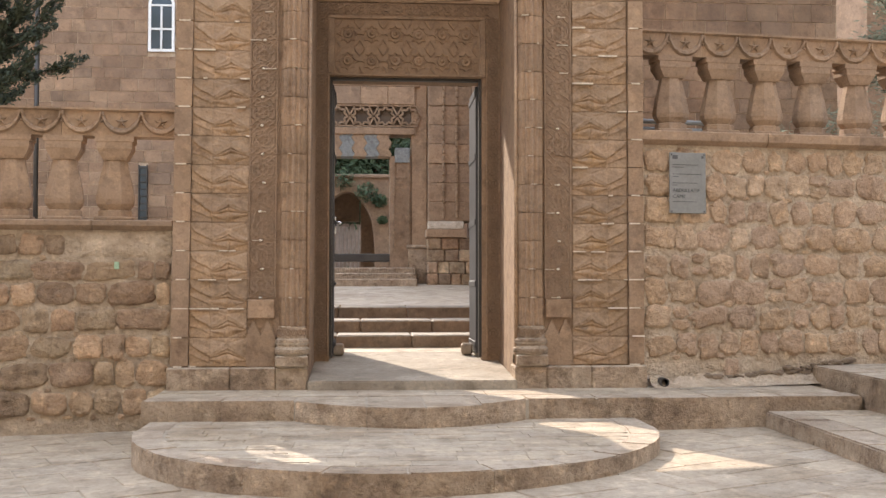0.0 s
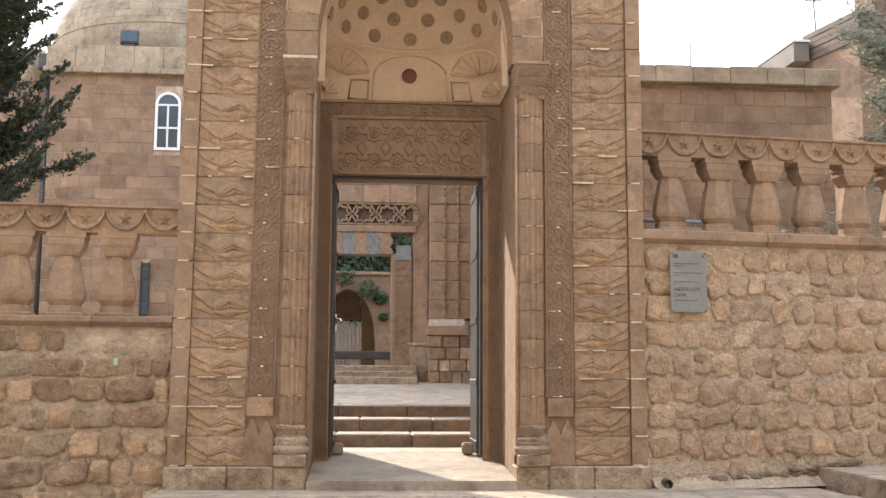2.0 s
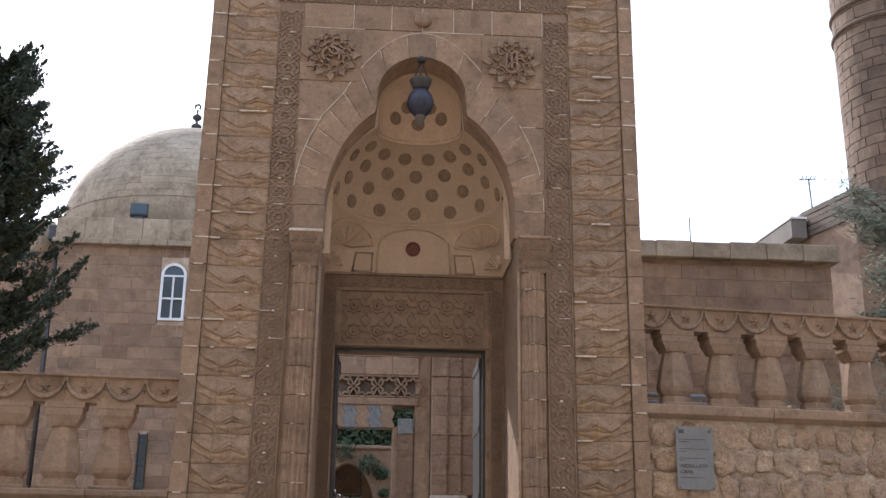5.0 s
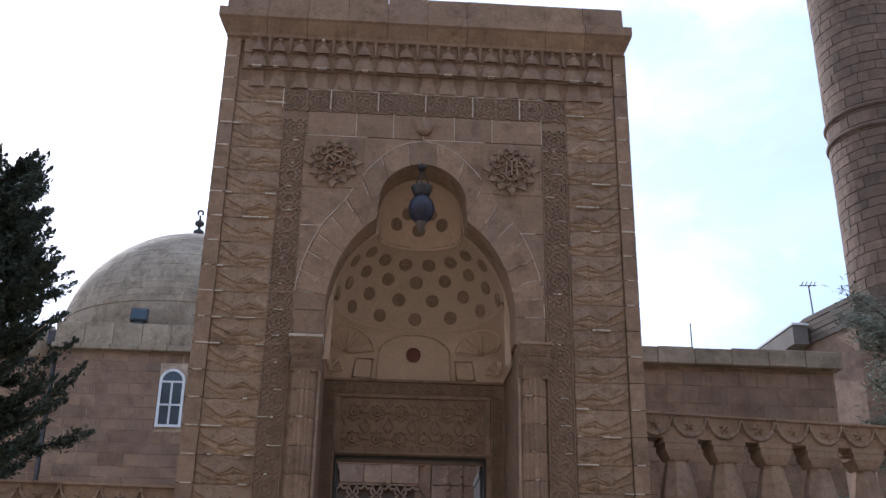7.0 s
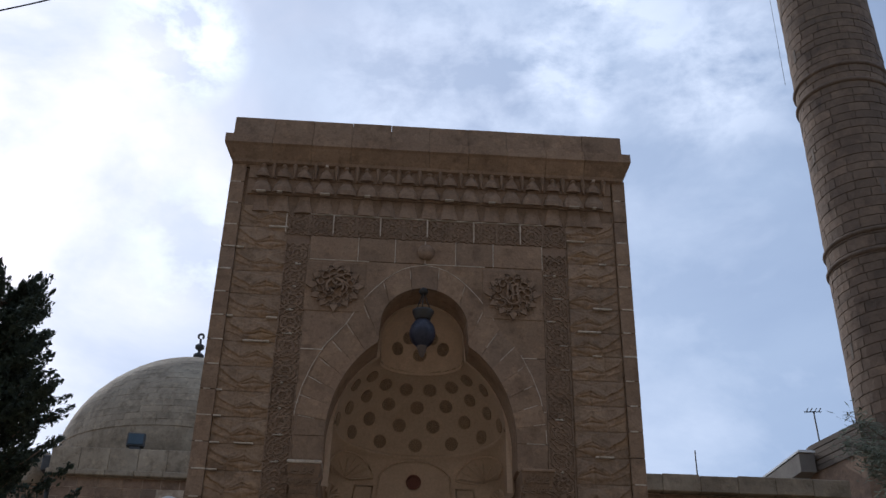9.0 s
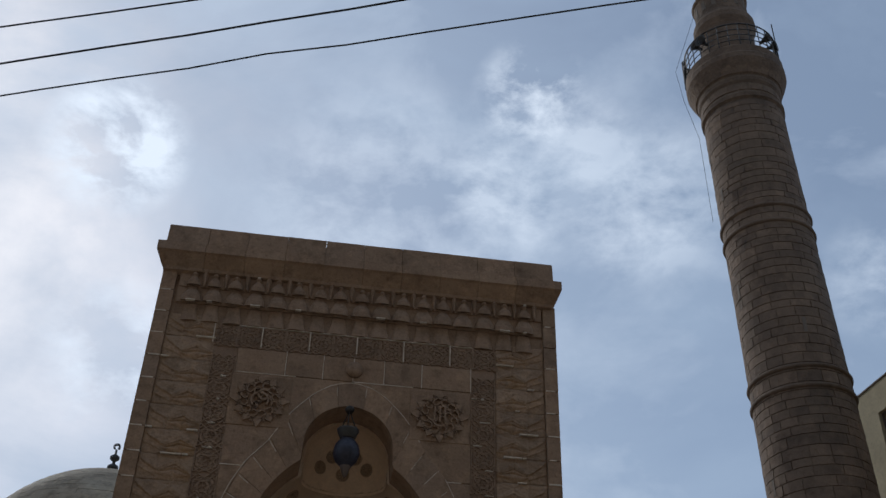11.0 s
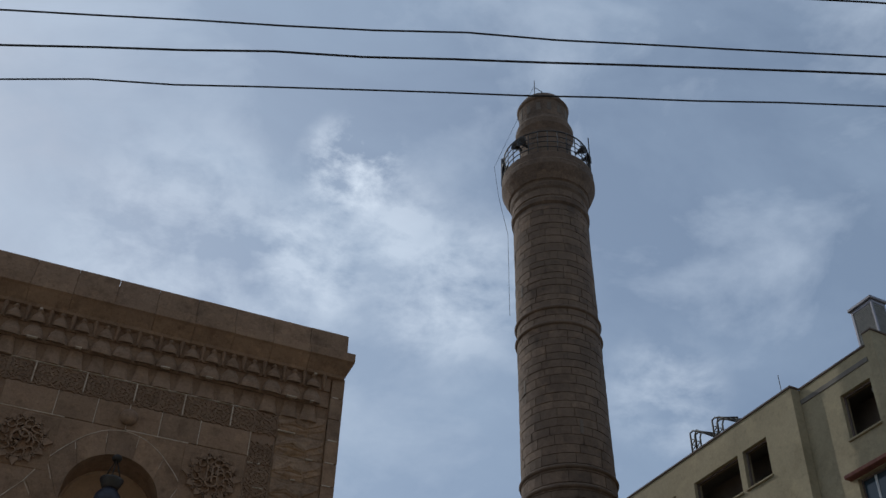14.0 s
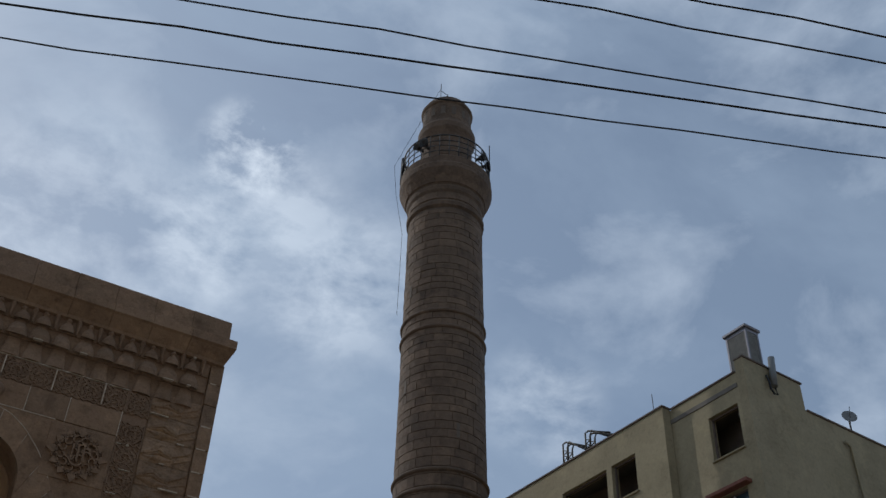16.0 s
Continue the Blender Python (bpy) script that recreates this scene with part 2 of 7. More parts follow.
GARDEN_WALL = material("pale_garden_wall", (0.34, 0.25, 0.19), (0.44, 0.34, 0.27), scale=3, weather=0.7)
CABLE = material("cable_rubber", (0.012, 0.012, 0.014), (0.02, 0.02, 0.022), bump=0)
TERRA = material("terracotta", (0.16, 0.06, 0.045), (0.22, 0.09, 0.06), scale=9)
CHROME = material("bright_metal", (0.6, 0.6, 0.6), (0.66, 0.66, 0.66), rough=0.25, metal=1.0, bump=0)
ZINC = material("zinc_sheet", (0.20, 0.19, 0.21), (0.27, 0.26, 0.28), rough=0.45, metal=0.5, bump=0.03)
MESHED = material("dusty_cooler_pad", (0.16, 0.155, 0.14), (0.22, 0.21, 0.19), scale=6, bump=0.1)
CONCRETE = material("grey_concrete", (0.14, 0.12, 0.10), (0.20, 0.175, 0.145), scale=1.5)
BROWN_EDGE = material("brown_edging", (0.10, 0.075, 0.06), (0.14, 0.105, 0.085), bump=0.05)
BOUNCE_STONE = material("pale_house_stone", (0.31, 0.285, 0.25), (0.39, 0.36, 0.315), scale=0.8, grain=12, weather=0.8)
# shade of rooms, slits and niches put into the colour; other dark stone too
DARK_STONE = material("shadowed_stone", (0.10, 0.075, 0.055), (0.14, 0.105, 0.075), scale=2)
GREEN = material("green_paint", (0.24, 0.33, 0.22), (0.30, 0.42, 0.29), scale=30, bump=0)
EARTH = material("crumbled_earth", (0.13, 0.09, 0.06), (0.24, 0.17, 0.11), scale=12, bump=1.0)


# ---- mesh helpers ----
def put(name, bm, mat, parent=None, label=""):
    """Link a bmesh as one mesh object."""
    me = bpy.data.meshes.new(name)
    bm.normal_update()
    bm.to_mesh(me)
    bm.free()
    me.materials.append(mat)
    ob = new(name, me)
    if parent is not None:
        ob.parent = parent
    if label:
        ob["label"] = label
    return ob


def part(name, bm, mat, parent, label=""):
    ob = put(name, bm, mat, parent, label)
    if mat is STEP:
        # upright faces take the browner, blotched RISER, treads keep the paler stone
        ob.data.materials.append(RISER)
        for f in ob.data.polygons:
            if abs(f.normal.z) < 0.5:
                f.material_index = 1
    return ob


def thing(name, label, category, group="", kind="", at=(0, 0, 0)):
    ob = new(name)
    ob.empty_display_size = 0.1
    ob.matrix_basis = Matrix.Translation(at)
    return tagged(ob, label, category, group, kind)


def box(bm, x0, x1, y0, y1, z0, z1, bevel=0.0, m=None):
    """A box, its long edges worn by bevel."""
    tmp = bmesh.new() if bevel else bm
    vs = [tmp.verts.new((x, y, z)) for z in (z0, z1) for x, y in ((x0, y0), (x1, y0), (x1, y1), (x0, y1))]
    for f in ((3, 2, 1, 0), (4, 5, 6, 7), (0, 1, 5, 4), (1, 2, 6, 5), (2, 3, 7, 6), (3, 0, 4, 7)):
        tmp.faces.new([vs[i] for i in f])
    if bevel:
        bmesh.ops.bevel(tmp, geom=tmp.edges[:], offset=bevel, segments=1, affect="EDGES")
        join(bm, tmp, m)
        tmp.free()
    elif m is not None:
        for v in vs:
            v.co = m @ v.co
    return bm


def join(bm, other, m=None):
    """Copy other's faces into bm."""
    made = {}
    for v in other.verts:
        made[v] = bm.verts.new(m @ v.co if m is not None else v.co)
    for f in other.faces:
        g = bm.faces.new([made[v] for v in f.verts])
        g.smooth = f.smooth
    return bm


def loft(bm, rings, close=True, caps=True, smooth=False):
    """Skin between rings of equal length."""
    rows = [[bm.verts.new(p) for p in r] for r in rings]
    n = len(rows[0])
    for a, b in zip(rows, rows[1:]):
        for i in range(n if close else n - 1):
            j = (i + 1) % n
            try:
                f = bm.faces.new((a[i], a[j], b[j], b[i]))
                f.smooth = smooth
            except ValueError:
                pass
    if caps and close:
        bm.faces.new(rows[0][::-1])
        bm.faces.new(rows[-1])
    return bm


def lathe(bm, profile, c=(0, 0, 0), n=32, smooth=True, a0=0.0, a1=2 * math.pi):
    """Turn (radius, z) pairs about an upright axis."""
    full = abs(a1 - a0) > 6.28
    k = n if full else n + 1
    rings = [[(c[0] + max(r, 0.001) * math.cos(a0 + (a1 - a0) * i / n), c[1] + max(r, 0.001) * math.sin(a0 + (a1 - a0) * i / n), c[2] + z) for i in range(k)] for r, z in profile]
    return loft(bm, rings, close=full, caps=full, smooth=smooth)


def tube(bm, pts, r, n=6, r2=None):
    """A round bar along pts."""
    rings = []
    for i, p in enumerate(pts):
        p = Vector(p)
        d = (Vector(pts[min(i + 1, len(pts) - 1)]) - Vector(pts[max(i - 1, 0)])).normalized()
        u = d.orthogonal().normalized() if abs(d.z) < 0.9 else Vector((1, 0, 0)).cross(d).normalized()
        w = d.cross(u)
        rr = r if r2 is None else r + (r2 - r) * i / max(1, len(pts) - 1)
        rings.append([p + rr * (math.cos(2 * math.pi * k / n) * u + math.sin(2 * math.pi * k / n) * w) for k in range(n)])
    return loft(bm, rings, smooth=True)


def slab_poly(bm, pts, z0, z1, bevel=0.0):
    """An upright prism over the plan polygon pts (counter-clockwise)."""
    tmp = bmesh.new()
    loft(tmp, [[(x, y, z0) for x, y in pts], [(x, y, z1) for x, y in pts]])
    if bevel:
        top = [e for e in tmp.edges if all(abs(v.co.z - z1) < 1e-5 for v in e.verts)]
        bmesh.ops.bevel(tmp, geom=top, offset=bevel, segments=2, affect="EDGES")
    join(bm, tmp)
    tmp.free()
    return bm


rng = random.Random(7)

# ---- ground and steps ----
YF = 10.4      # front of the portal
YD = 11.7      # wall that holds the door
CX = 0.465     # the portal's middle


def ground_z(x, y=0.0):
    """The street falls gently to one side."""
    return 0.10 + 0.02 * max(-8.0, min(3.6, x))


bm = bmesh.new()
gx, gy = [-400, -30, -8, -4, -2, 0, 2, 3.6, 8, 30, 400], [-300, -20, 0, 4, 8, 12, 20, 60, 700]
gv = [[bm.verts.new((x, y, ground_z(x) - 0.010)) for x in gx] for y in gy]
for a, b in zip(gv, gv[1:]):
    for i in range(len(gx) - 1):
        bm.faces.new((a[i], a[i + 1], b[i + 1], b[i]))
ground = tagged(put("ground", bm, PAVE_BED), "pale limestone street paving before the portal", "ground", kind="structure")

# ---- portal ----
XL, XR = -1.87, 2.79          # outer edges
NL, NR = -0.549, 1.50         # niche sides
DL, DR, DT = -0.39, 1.306, 3.775


def bend(x, z):
    """One jamb of the old portal leans in a little."""
    return x + (0.0095 * (z - 0.5) * (CX - x) / 2.33 if x < CX else 0.0)


def trefoil(x):
    """Height of the niche's opening over x."""
    u = abs(x - CX)
    low = 5.0 + 1.22 * math.sqrt(max(0.0, 1 - (u / 1.0) ** 2))
    if u < 0.485:
        return max(low, 6.26 + 0.47 * math.sqrt(max(0.0, 1 - (u / 0.485) ** 2)))
    return low


portal = thing("mosque_portal", "tall carved sandstone mosque portal with a trefoil niche above its doorway", "portal")
for name, x0, x1 in (("pier", XL + 0.012, NL), ("pier", NR, XR - 0.012)):
    bm = bmesh.new()
    loft(bm, [[(bend(x, z), y, z) for x, y in ((x0, YF + 0.05), (x1, YF + 0.05), (x1, YD + 0.5), (x0, YD + 0.5))] for z in (0.2, 4.74)])
    part(name, bm, STONE, portal)
bm = bmesh.new()
xs = [XL + 0.012, NL] + [CX - 1.0 + 2.0 * (0.5 - 0.5 * math.cos(math.pi * i / 90)) for i in range(91)] + [NR, XR - 0.012]
low, top = [], []
for x in xs:
    z = 4.74 if x < CX - 0.9999 or x > CX + 0.9999 else trefoil(x)
    low.append((x, z))
verts = [[bm.verts.new((bend(x, zz), yy, zz)) for x, z in low for zz in ((z,) if k < 2 else (8.3,))] for k, yy in enumerate((YF + 0.05, YF + 0.42, YF + 0.42, YF + 0.05))]
for k in range(4):
    a, b = verts[k], verts[(k + 1) % 4]
    for i in range(len(a) - 1):
        bm.faces.new((a[i], a[i + 1], b[i + 1], b[i]))
part("spandrel", bm, STONE, portal)
bm = bmesh.new()
box(bm, XL + 0.1, XR - 0.02, YF + 0.42, YD + 0.5, 6.9, 8.3)
for x0, x1 in ((XL + 0.1, CX - 1.06), (CX + 1.06, XR - 0.02)):
    box(bm, x0, x1, YF + 0.42, YD + 0.5, 4.74, 6.9)
box(bm, CX - 1.06, CX + 1.06, YD + 0.26, YD + 0.5, 4.625, 6.9)
part("core", bm, STONE, portal)

# cornice
bm = bmesh.new()
prof = [(YF + 0.05, 8.21), (YF - 0.04, 8.235), (YF - 0.05, 8.27), (YF - 0.15, 8.395), (YF - 0.18, 8.415), (YF - 0.18, 8.525), (YF - 0.06, 8.54), (YF - 0.055, 8.835), (YF - 0.04, 8.852), (YD + 0.5, 8.855), (YD + 0.5, 8.25)]
offs = [0.0, 0.0, 0.02, 0.085, 0.09, 0.09, 0.02, 0.015, 0.0, 0.0, 0.0]
for i in range(10):
    xa, xb = -1.80 + 4.555 * i / 10, -1.80 + 4.555 * (i + 1) / 10 - 0.004
    bm = bmesh.new()
    loft(bm, [[(xa - (o if i == 0 else 0), y + (i % 3) * 0.002, z) for (y, z), o in zip(prof, offs)], [(xb + (o if i == 9 else 0), y + (i % 3) * 0.002, z) for (y, z), o in zip(prof, offs)]])
    part("cornice_block", bm, STONE, portal)

bm = bmesh.new()
box(bm, -1.79, 2.745, YF + 0.02, YD + 0.48, 8.2, 8.8)
part("cornice_core", bm, STONE, portal)

# wall with the doorway
bm = bmesh.new()
for x0, x1, z0, z1 in ((NL, DL, 0.5, 4.62), (DR, NR, 0.5, 4.62), (DL, DR, DT, 4.62)):
    box(bm, x0, x1, YD, YD + 0.5, z0, z1)
part("door_wall", bm, STONE, portal)

# half dome of the niche
DC = (0.475, 10.954, 5.20)
DRX, DRY, DRZ = 0.925, 0.957, 0.99
E0 = radians(6)


def dome_point(a, e, k=1.0):
    return Vector((DC[0] + k * DRX * math.cos(e) * math.sin(a), DC[1] + k * DRY * math.cos(e) * math.cos(a), DC[2] + k * DRZ * math.sin(e)))


LOBE_X, LOBE_Y, LOBE_C = 0.455, 0.44, 10.90
FRONT = YF + 0.40
bm = bmesh.new()
rings = []
for k in range(65):
    e = E0 + (math.pi / 2 - E0) * k / 64
    arc_ = [dome_point(-math.pi / 2 + math.pi * i / 96, e) for i in range(97)]
    rings.append([Vector((arc_[0].x, FRONT, arc_[0].z))] + arc_ + [Vector((arc_[-1].x, FRONT, arc_[-1].z))])
loft(bm, rings, close=False, smooth=True)


def in_lobe(p, grow=0.0):
    """Whether a place of the half dome lies under the upper lobe."""
    return abs(p.x - DC[0]) < LOBE_X + grow if p.y < LOBE_C else ((p.x - DC[0]) / (LOBE_X + grow)) ** 2 + ((p.y - LOBE_C) / (LOBE_Y + grow)) ** 2 < 1


bmesh.ops.delete(bm, geom=[f for f in bm.faces if in_lobe(f.calc_center_median(), -0.012) and f.calc_center_median().z > 5.9], context="FACES")
part("half_dome", bm, PLASTER, portal)


def drum_point(a, z, k=1.0):
    """The drum is square at its foot and turns round towards the half dome."""
    f = max(0.0, min(1.0, (5.27 - z) / 0.62))
    p = 2.0 + 9.0 * f ** 1.5
    c_, s_ = math.sin(a), math.cos(a)
    q = (abs(c_) ** p + abs(s_) ** p) ** (-1 / p) * k
    return Vector((DC[0] + (0.92 + 0.085 * f) * c_ * q, DC[1] + (0.95 - 0.13 * f) * s_ * q, z))


bm = bmesh.new()
levels = [(4.60 + 0.65 * i / 10, 1.005) for i in range(11)] + [(5.262, 0.975), (5.29, 0.975), (5.305, 0.995)]
rings = []
for z, k in levels:
    arc_ = [drum_point(-math.pi / 2 + math.pi * i / 64, z, k) for i in range(65)]
    rings.append([Vector((arc_[0].x, FRONT, z))] + arc_ + [Vector((arc_[-1].x, FRONT, z))])
loft(bm, rings, close=False, smooth=True)
part("drum", bm, PLASTER, portal)
bm = bmesh.new()
angs = [math.pi * i / 40 for i in range(41)]


def lobe_ring(k, z):
    mid = [(DC[0] + LOBE_X * k * math.cos(a), LOBE_C + LOBE_Y * k * math.sin(a), z) for a in angs]
    return [(mid[0][0], FRONT, z)] + mid + [(mid[-1][0], FRONT, z)]


low_ring = []
for x, y, z in lobe_ring(1.0, 0.0):
    dx, dy = (x - DC[0]) / DRX, max(0.0, y - DC[1]) / DRY
    low_ring.append((x, y, DC[2] + DRZ * math.sqrt(max(0.0, 1 - dx * dx - dy * dy)) - 0.03))
loft(bm, [low_ring] + [lobe_ring(math.cos(math.pi / 2 * k / 12), 6.26 + 0.45 * math.sin(math.pi / 2 * k / 12)) for k in range(12)] + [lobe_ring(0.02, 6.71)], close=False, smooth=True)
part("upper_lobe", bm, PLASTER, portal)
# the narrow face where the front arch steps in to the half dome
bm = bmesh.new()
face_ = []
for i in range(121):
    x = CX - 0.9995 + 1.999 * (0.5 - 0.5 * math.cos(math.pi * i / 120))
    u = abs(x - DC[0])
    z = 4.60 if u >= DRX else DC[2] + DRZ * math.sqrt(1 - (u / DRX) ** 2)
    if u < LOBE_X:
        z = max(z, 6.26 + 0.45 * math.sqrt(1 - (u / LOBE_X) ** 2))
    face_.append((x, z - 0.006, max(z, trefoil(x) + 0.02)))
loft(bm, [[(x, FRONT + 0.012, lo) for x, lo, hi in face_], [(x, FRONT + 0.012, hi) for x, lo, hi in face_], [(x, FRONT + 0.04, hi) for x, lo, hi in face_]], close=False)
part("arch_step", bm, PLASTER, portal)


# ---- boundary walls ----
def left_y(x):
    return 10.5 + 0.09 * (x + 1.9)


def right_y(x):
    return 10.5 + 0.13 * (x - 2.87)


def strip(xa, xb, fy, z0, z1, front=0.0, back=0.45):
    """A stretch of wall that follows the line fy."""
    bm = bmesh.new()
    loft(bm, [[(x, fy(x) - front, z0), (x, fy(x) + back, z0), (x, fy(x) + back, z1), (x, fy(x) - front, z1)] for x in (xa, xb)])
    return bm


wall_west = tagged(put("wall_west", strip(-16, XL + 0.1, left_y, -0.2, 1.995, 0.0), RUBBLE_BED), "brown rubble stone boundary wall beside the portal", "wall", kind="structure")
wall_east = tagged(put("wall_east", strip(XR - 0.1, 18, right_y, -0.2, 2.89, 0.0), RUBBLE_BED), "pale rubble stone boundary wall beside the portal", "wall", kind="structure")

# ---- unseen wall behind the camera, added to block sky and bounce light ----
bm = bmesh.new()
box(bm, -60, 60, -12, -3.0, -0.5, 16.5)
tagged(put("wall_south", bm, BOUNCE_STONE), "unseen plain stone wall behind the camera that shapes the front light", "wall", kind="structure")

# ---- mosque hall and its dome ----
EYE_AT = Vector((0, 0, 1.5))
FAR = Matrix.Translation(EYE_AT) @ Matrix.Diagonal((1.27, 1.27, 1.27, 1)) @ Matrix.Translation(-EYE_AT)
hall = thing("mosque_hall", "brown ashlar mosque hall with a pale cornice and a stone dome", "building")
bm = bmesh.new()
box(bm, -6.62, -1.4, 22, 33, 0, 7.81)
part("wall", bm, ASHLAR_BED, hall)
bm = bmesh.new()
box(bm, -13, -6.62, 22.5, 33, 0, 7.75)
part("side_wall", bm, ASHLAR_BED, hall)
for i in range(9):
    bm = bmesh.new()
    box(bm, -6.74 + 0.6 * i, -6.745 + 0.6 * (i + 1), 21.84, 22.5, 7.81, 7.93, 0.015)
    box(bm, -6.70 + 0.6 * i, -6.705 + 0.6 * (i + 1), 21.90, 22.5, 7.93, 8.41, 0.01)
    part("cornice_block", bm, DOME, hall)
bm = bmesh.new()
box(bm, -6.7, -1.35, 22.4, 33, 7.8, 8.36)
part("roof", bm, DOME, hall)
bm = bmesh.new()
lathe(bm, [(0.33, 0), (0.36, 0.4), (0.30, 0.62), (0.15, 0.72), (0.0, 0.74)], (-7.1, 22.7, 7.75), 20)
box(bm, -13, -7.1, 22.4, 23.0, 7.75, 8.42, 0.05)
part("parapet", bm, DOME, hall)
DOME_H = 2.78
dome = part("dome", lathe(bmesh.new(), [(3.05, -1.4)] + [(3.05 * max(0.0, math.cos(e)) ** 1.14, DOME_H * math.sin(e) ** 1.1) for e in [math.pi / 2 * k / 20 for k in range(21)]], (-4.64, 26, 9.25), 64), DOME, hall)
# unseen wall added behind the portal to keep sun off the nearer balusters
bm = bmesh.new()
box(bm, 1.75, 3.4, 12.9, 13.5, 0.2, 6.4)
tagged(put("wall_passage", bm, ASHLAR), "unseen stone wall added to shade the balusters", "wall", kind="structure")
side = thing("side_building", "low ashlar building with a worn pale parapet", "building")
bm = bmesh.new()
box(bm, 3.3, 7.39, 16, 19, 0, 6.16)
part("wall", bm, ASHLAR_BED, side)

# ---- minaret ----
def m_center(z):
    a = radians(28.84 - 0.9 * ((z - 1.5) / 28 - 0.5))
    return 28 * math.sin(a), 28 * math.cos(a)


minaret = thing("minaret", "tall round brown stone minaret with ringed shaft and a railed balcony", "minaret")


def m_lathe(profile, n=72, smooth=True):
    bm = bmesh.new()
    rings = []
    for r, z in profile:
        cx, cy = m_center(z)
        rings.append([(cx + r * math.cos(2 * math.pi * i / n), cy + r * math.sin(2 * math.pi * i / n), z) for i in range(n)])
    return loft(bm, rings, smooth=smooth)


def m_radius(z):
    return float(np.interp(z, [0, 9, 15, 17, 20.5, 25.7], [1.46, 1.41, 1.37, 1.345, 1.32, 1.285]))


part("shaft", m_lathe([(m_radius(z) - 0.02, z) for z in (0, 5, 9, 12, 15, 17, 19, 20.5, 23, 25.9)]), MINARET, minaret)
part("balcony", m_lathe([(1.24, 25.5), (1.35, 25.6), (1.36, 25.75), (1.28, 25.85), (1.30, 26.2), (1.36, 26.3), (1.38, 26.42), (1.37, 26.5), (1.46, 26.65), (1.58, 26.9), (1.655, 27.1), (1.66, 27.3), (1.63, 27.36), (1.64, 27.62), (1.62, 27.66), (0.9, 27.68)], smooth=False), MINARET, minaret)
turret = part("turret", m_lathe([(0.93, 27.5), (0.93, 29.3), (0.97, 29.5), (1.07, 29.75), (1.075, 30.0), (1.04, 30.12), (0.92, 30.25), (0.90, 30.4), (0.92, 31.1), (0.97, 31.16), (0.985, 31.24), (0.93, 31.34), (0.84, 31.52), (0.60, 31.75), (0.28, 31.88), (0.02, 31.92)], smooth=False), MINARET, minaret)

# ---- apartment house ----
FX, FY = 18.31, 16.78
flats = thing("apartment_house", "cream rendered apartment house with open dark windows and roof clutter", "building")

# ---- portal: plain outer strips ----
COURSE = 0.281
BED0 = 0.675


def shared(name, mesh, mat, parent, m):
    """One more piece on a mesh that others use too."""
    ob = new(name, mesh)
    if mat is not None and not mesh.materials:
        mesh.materials.append(mat)
    ob.parent = parent
    ob.matrix_basis = m
    return ob


def mesh_of(name, bm, mat):
    me = bpy.data.meshes.new(name)
    bm.normal_update()
    bm.to_mesh(me)
    bm.free()
    me.materials.append(mat)
    return me


NC = 27
joints = bmesh.new()
for side_, x0, x1 in ((-1, XL, -1.703), (1, 2.637, XR)):
    for k in range(NC):
        z0, z1 = BED0 + k * COURSE, min(8.3, BED0 + (k + 1) * COURSE)
        bm = bmesh.new()
        o = rng.uniform(-0.004, 0.004)
        tmp = bmesh.new()
        loft(tmp, [[(bend(x, z), y, z) for x, y in ((x0, YF + o), (x1, YF + o), (x1, YF + 0.2), (x0, YF + 0.2))] for z in (z0 + 0.003, z1 - 0.003)])
        bmesh.ops.bevel(tmp, geom=tmp.edges[:], offset=0.004, segments=1, affect="EDGES")
        join(bm, tmp)
        tmp.free()
        part("edge_block", bm, STONE, portal)
        # raised pale pointing in some joints
        xa = bend(x0, z0)
        w = x1 - x0
        if rng.random() < 0.9:
            a, b = sorted((rng.uniform(0, 0.25), rng.uniform(0.6, 1.0)))
            box(joints, xa + a * w, xa + b * w, YF - 0.006, YF + 0.02, z0 - 0.006, z0 + 0.005 + rng.uniform(0, 0.005))

# ---- portal: carved leaf band, one block a course ----
def groove(d, w=0.012):
    return math.exp(-(d / w) ** 2)


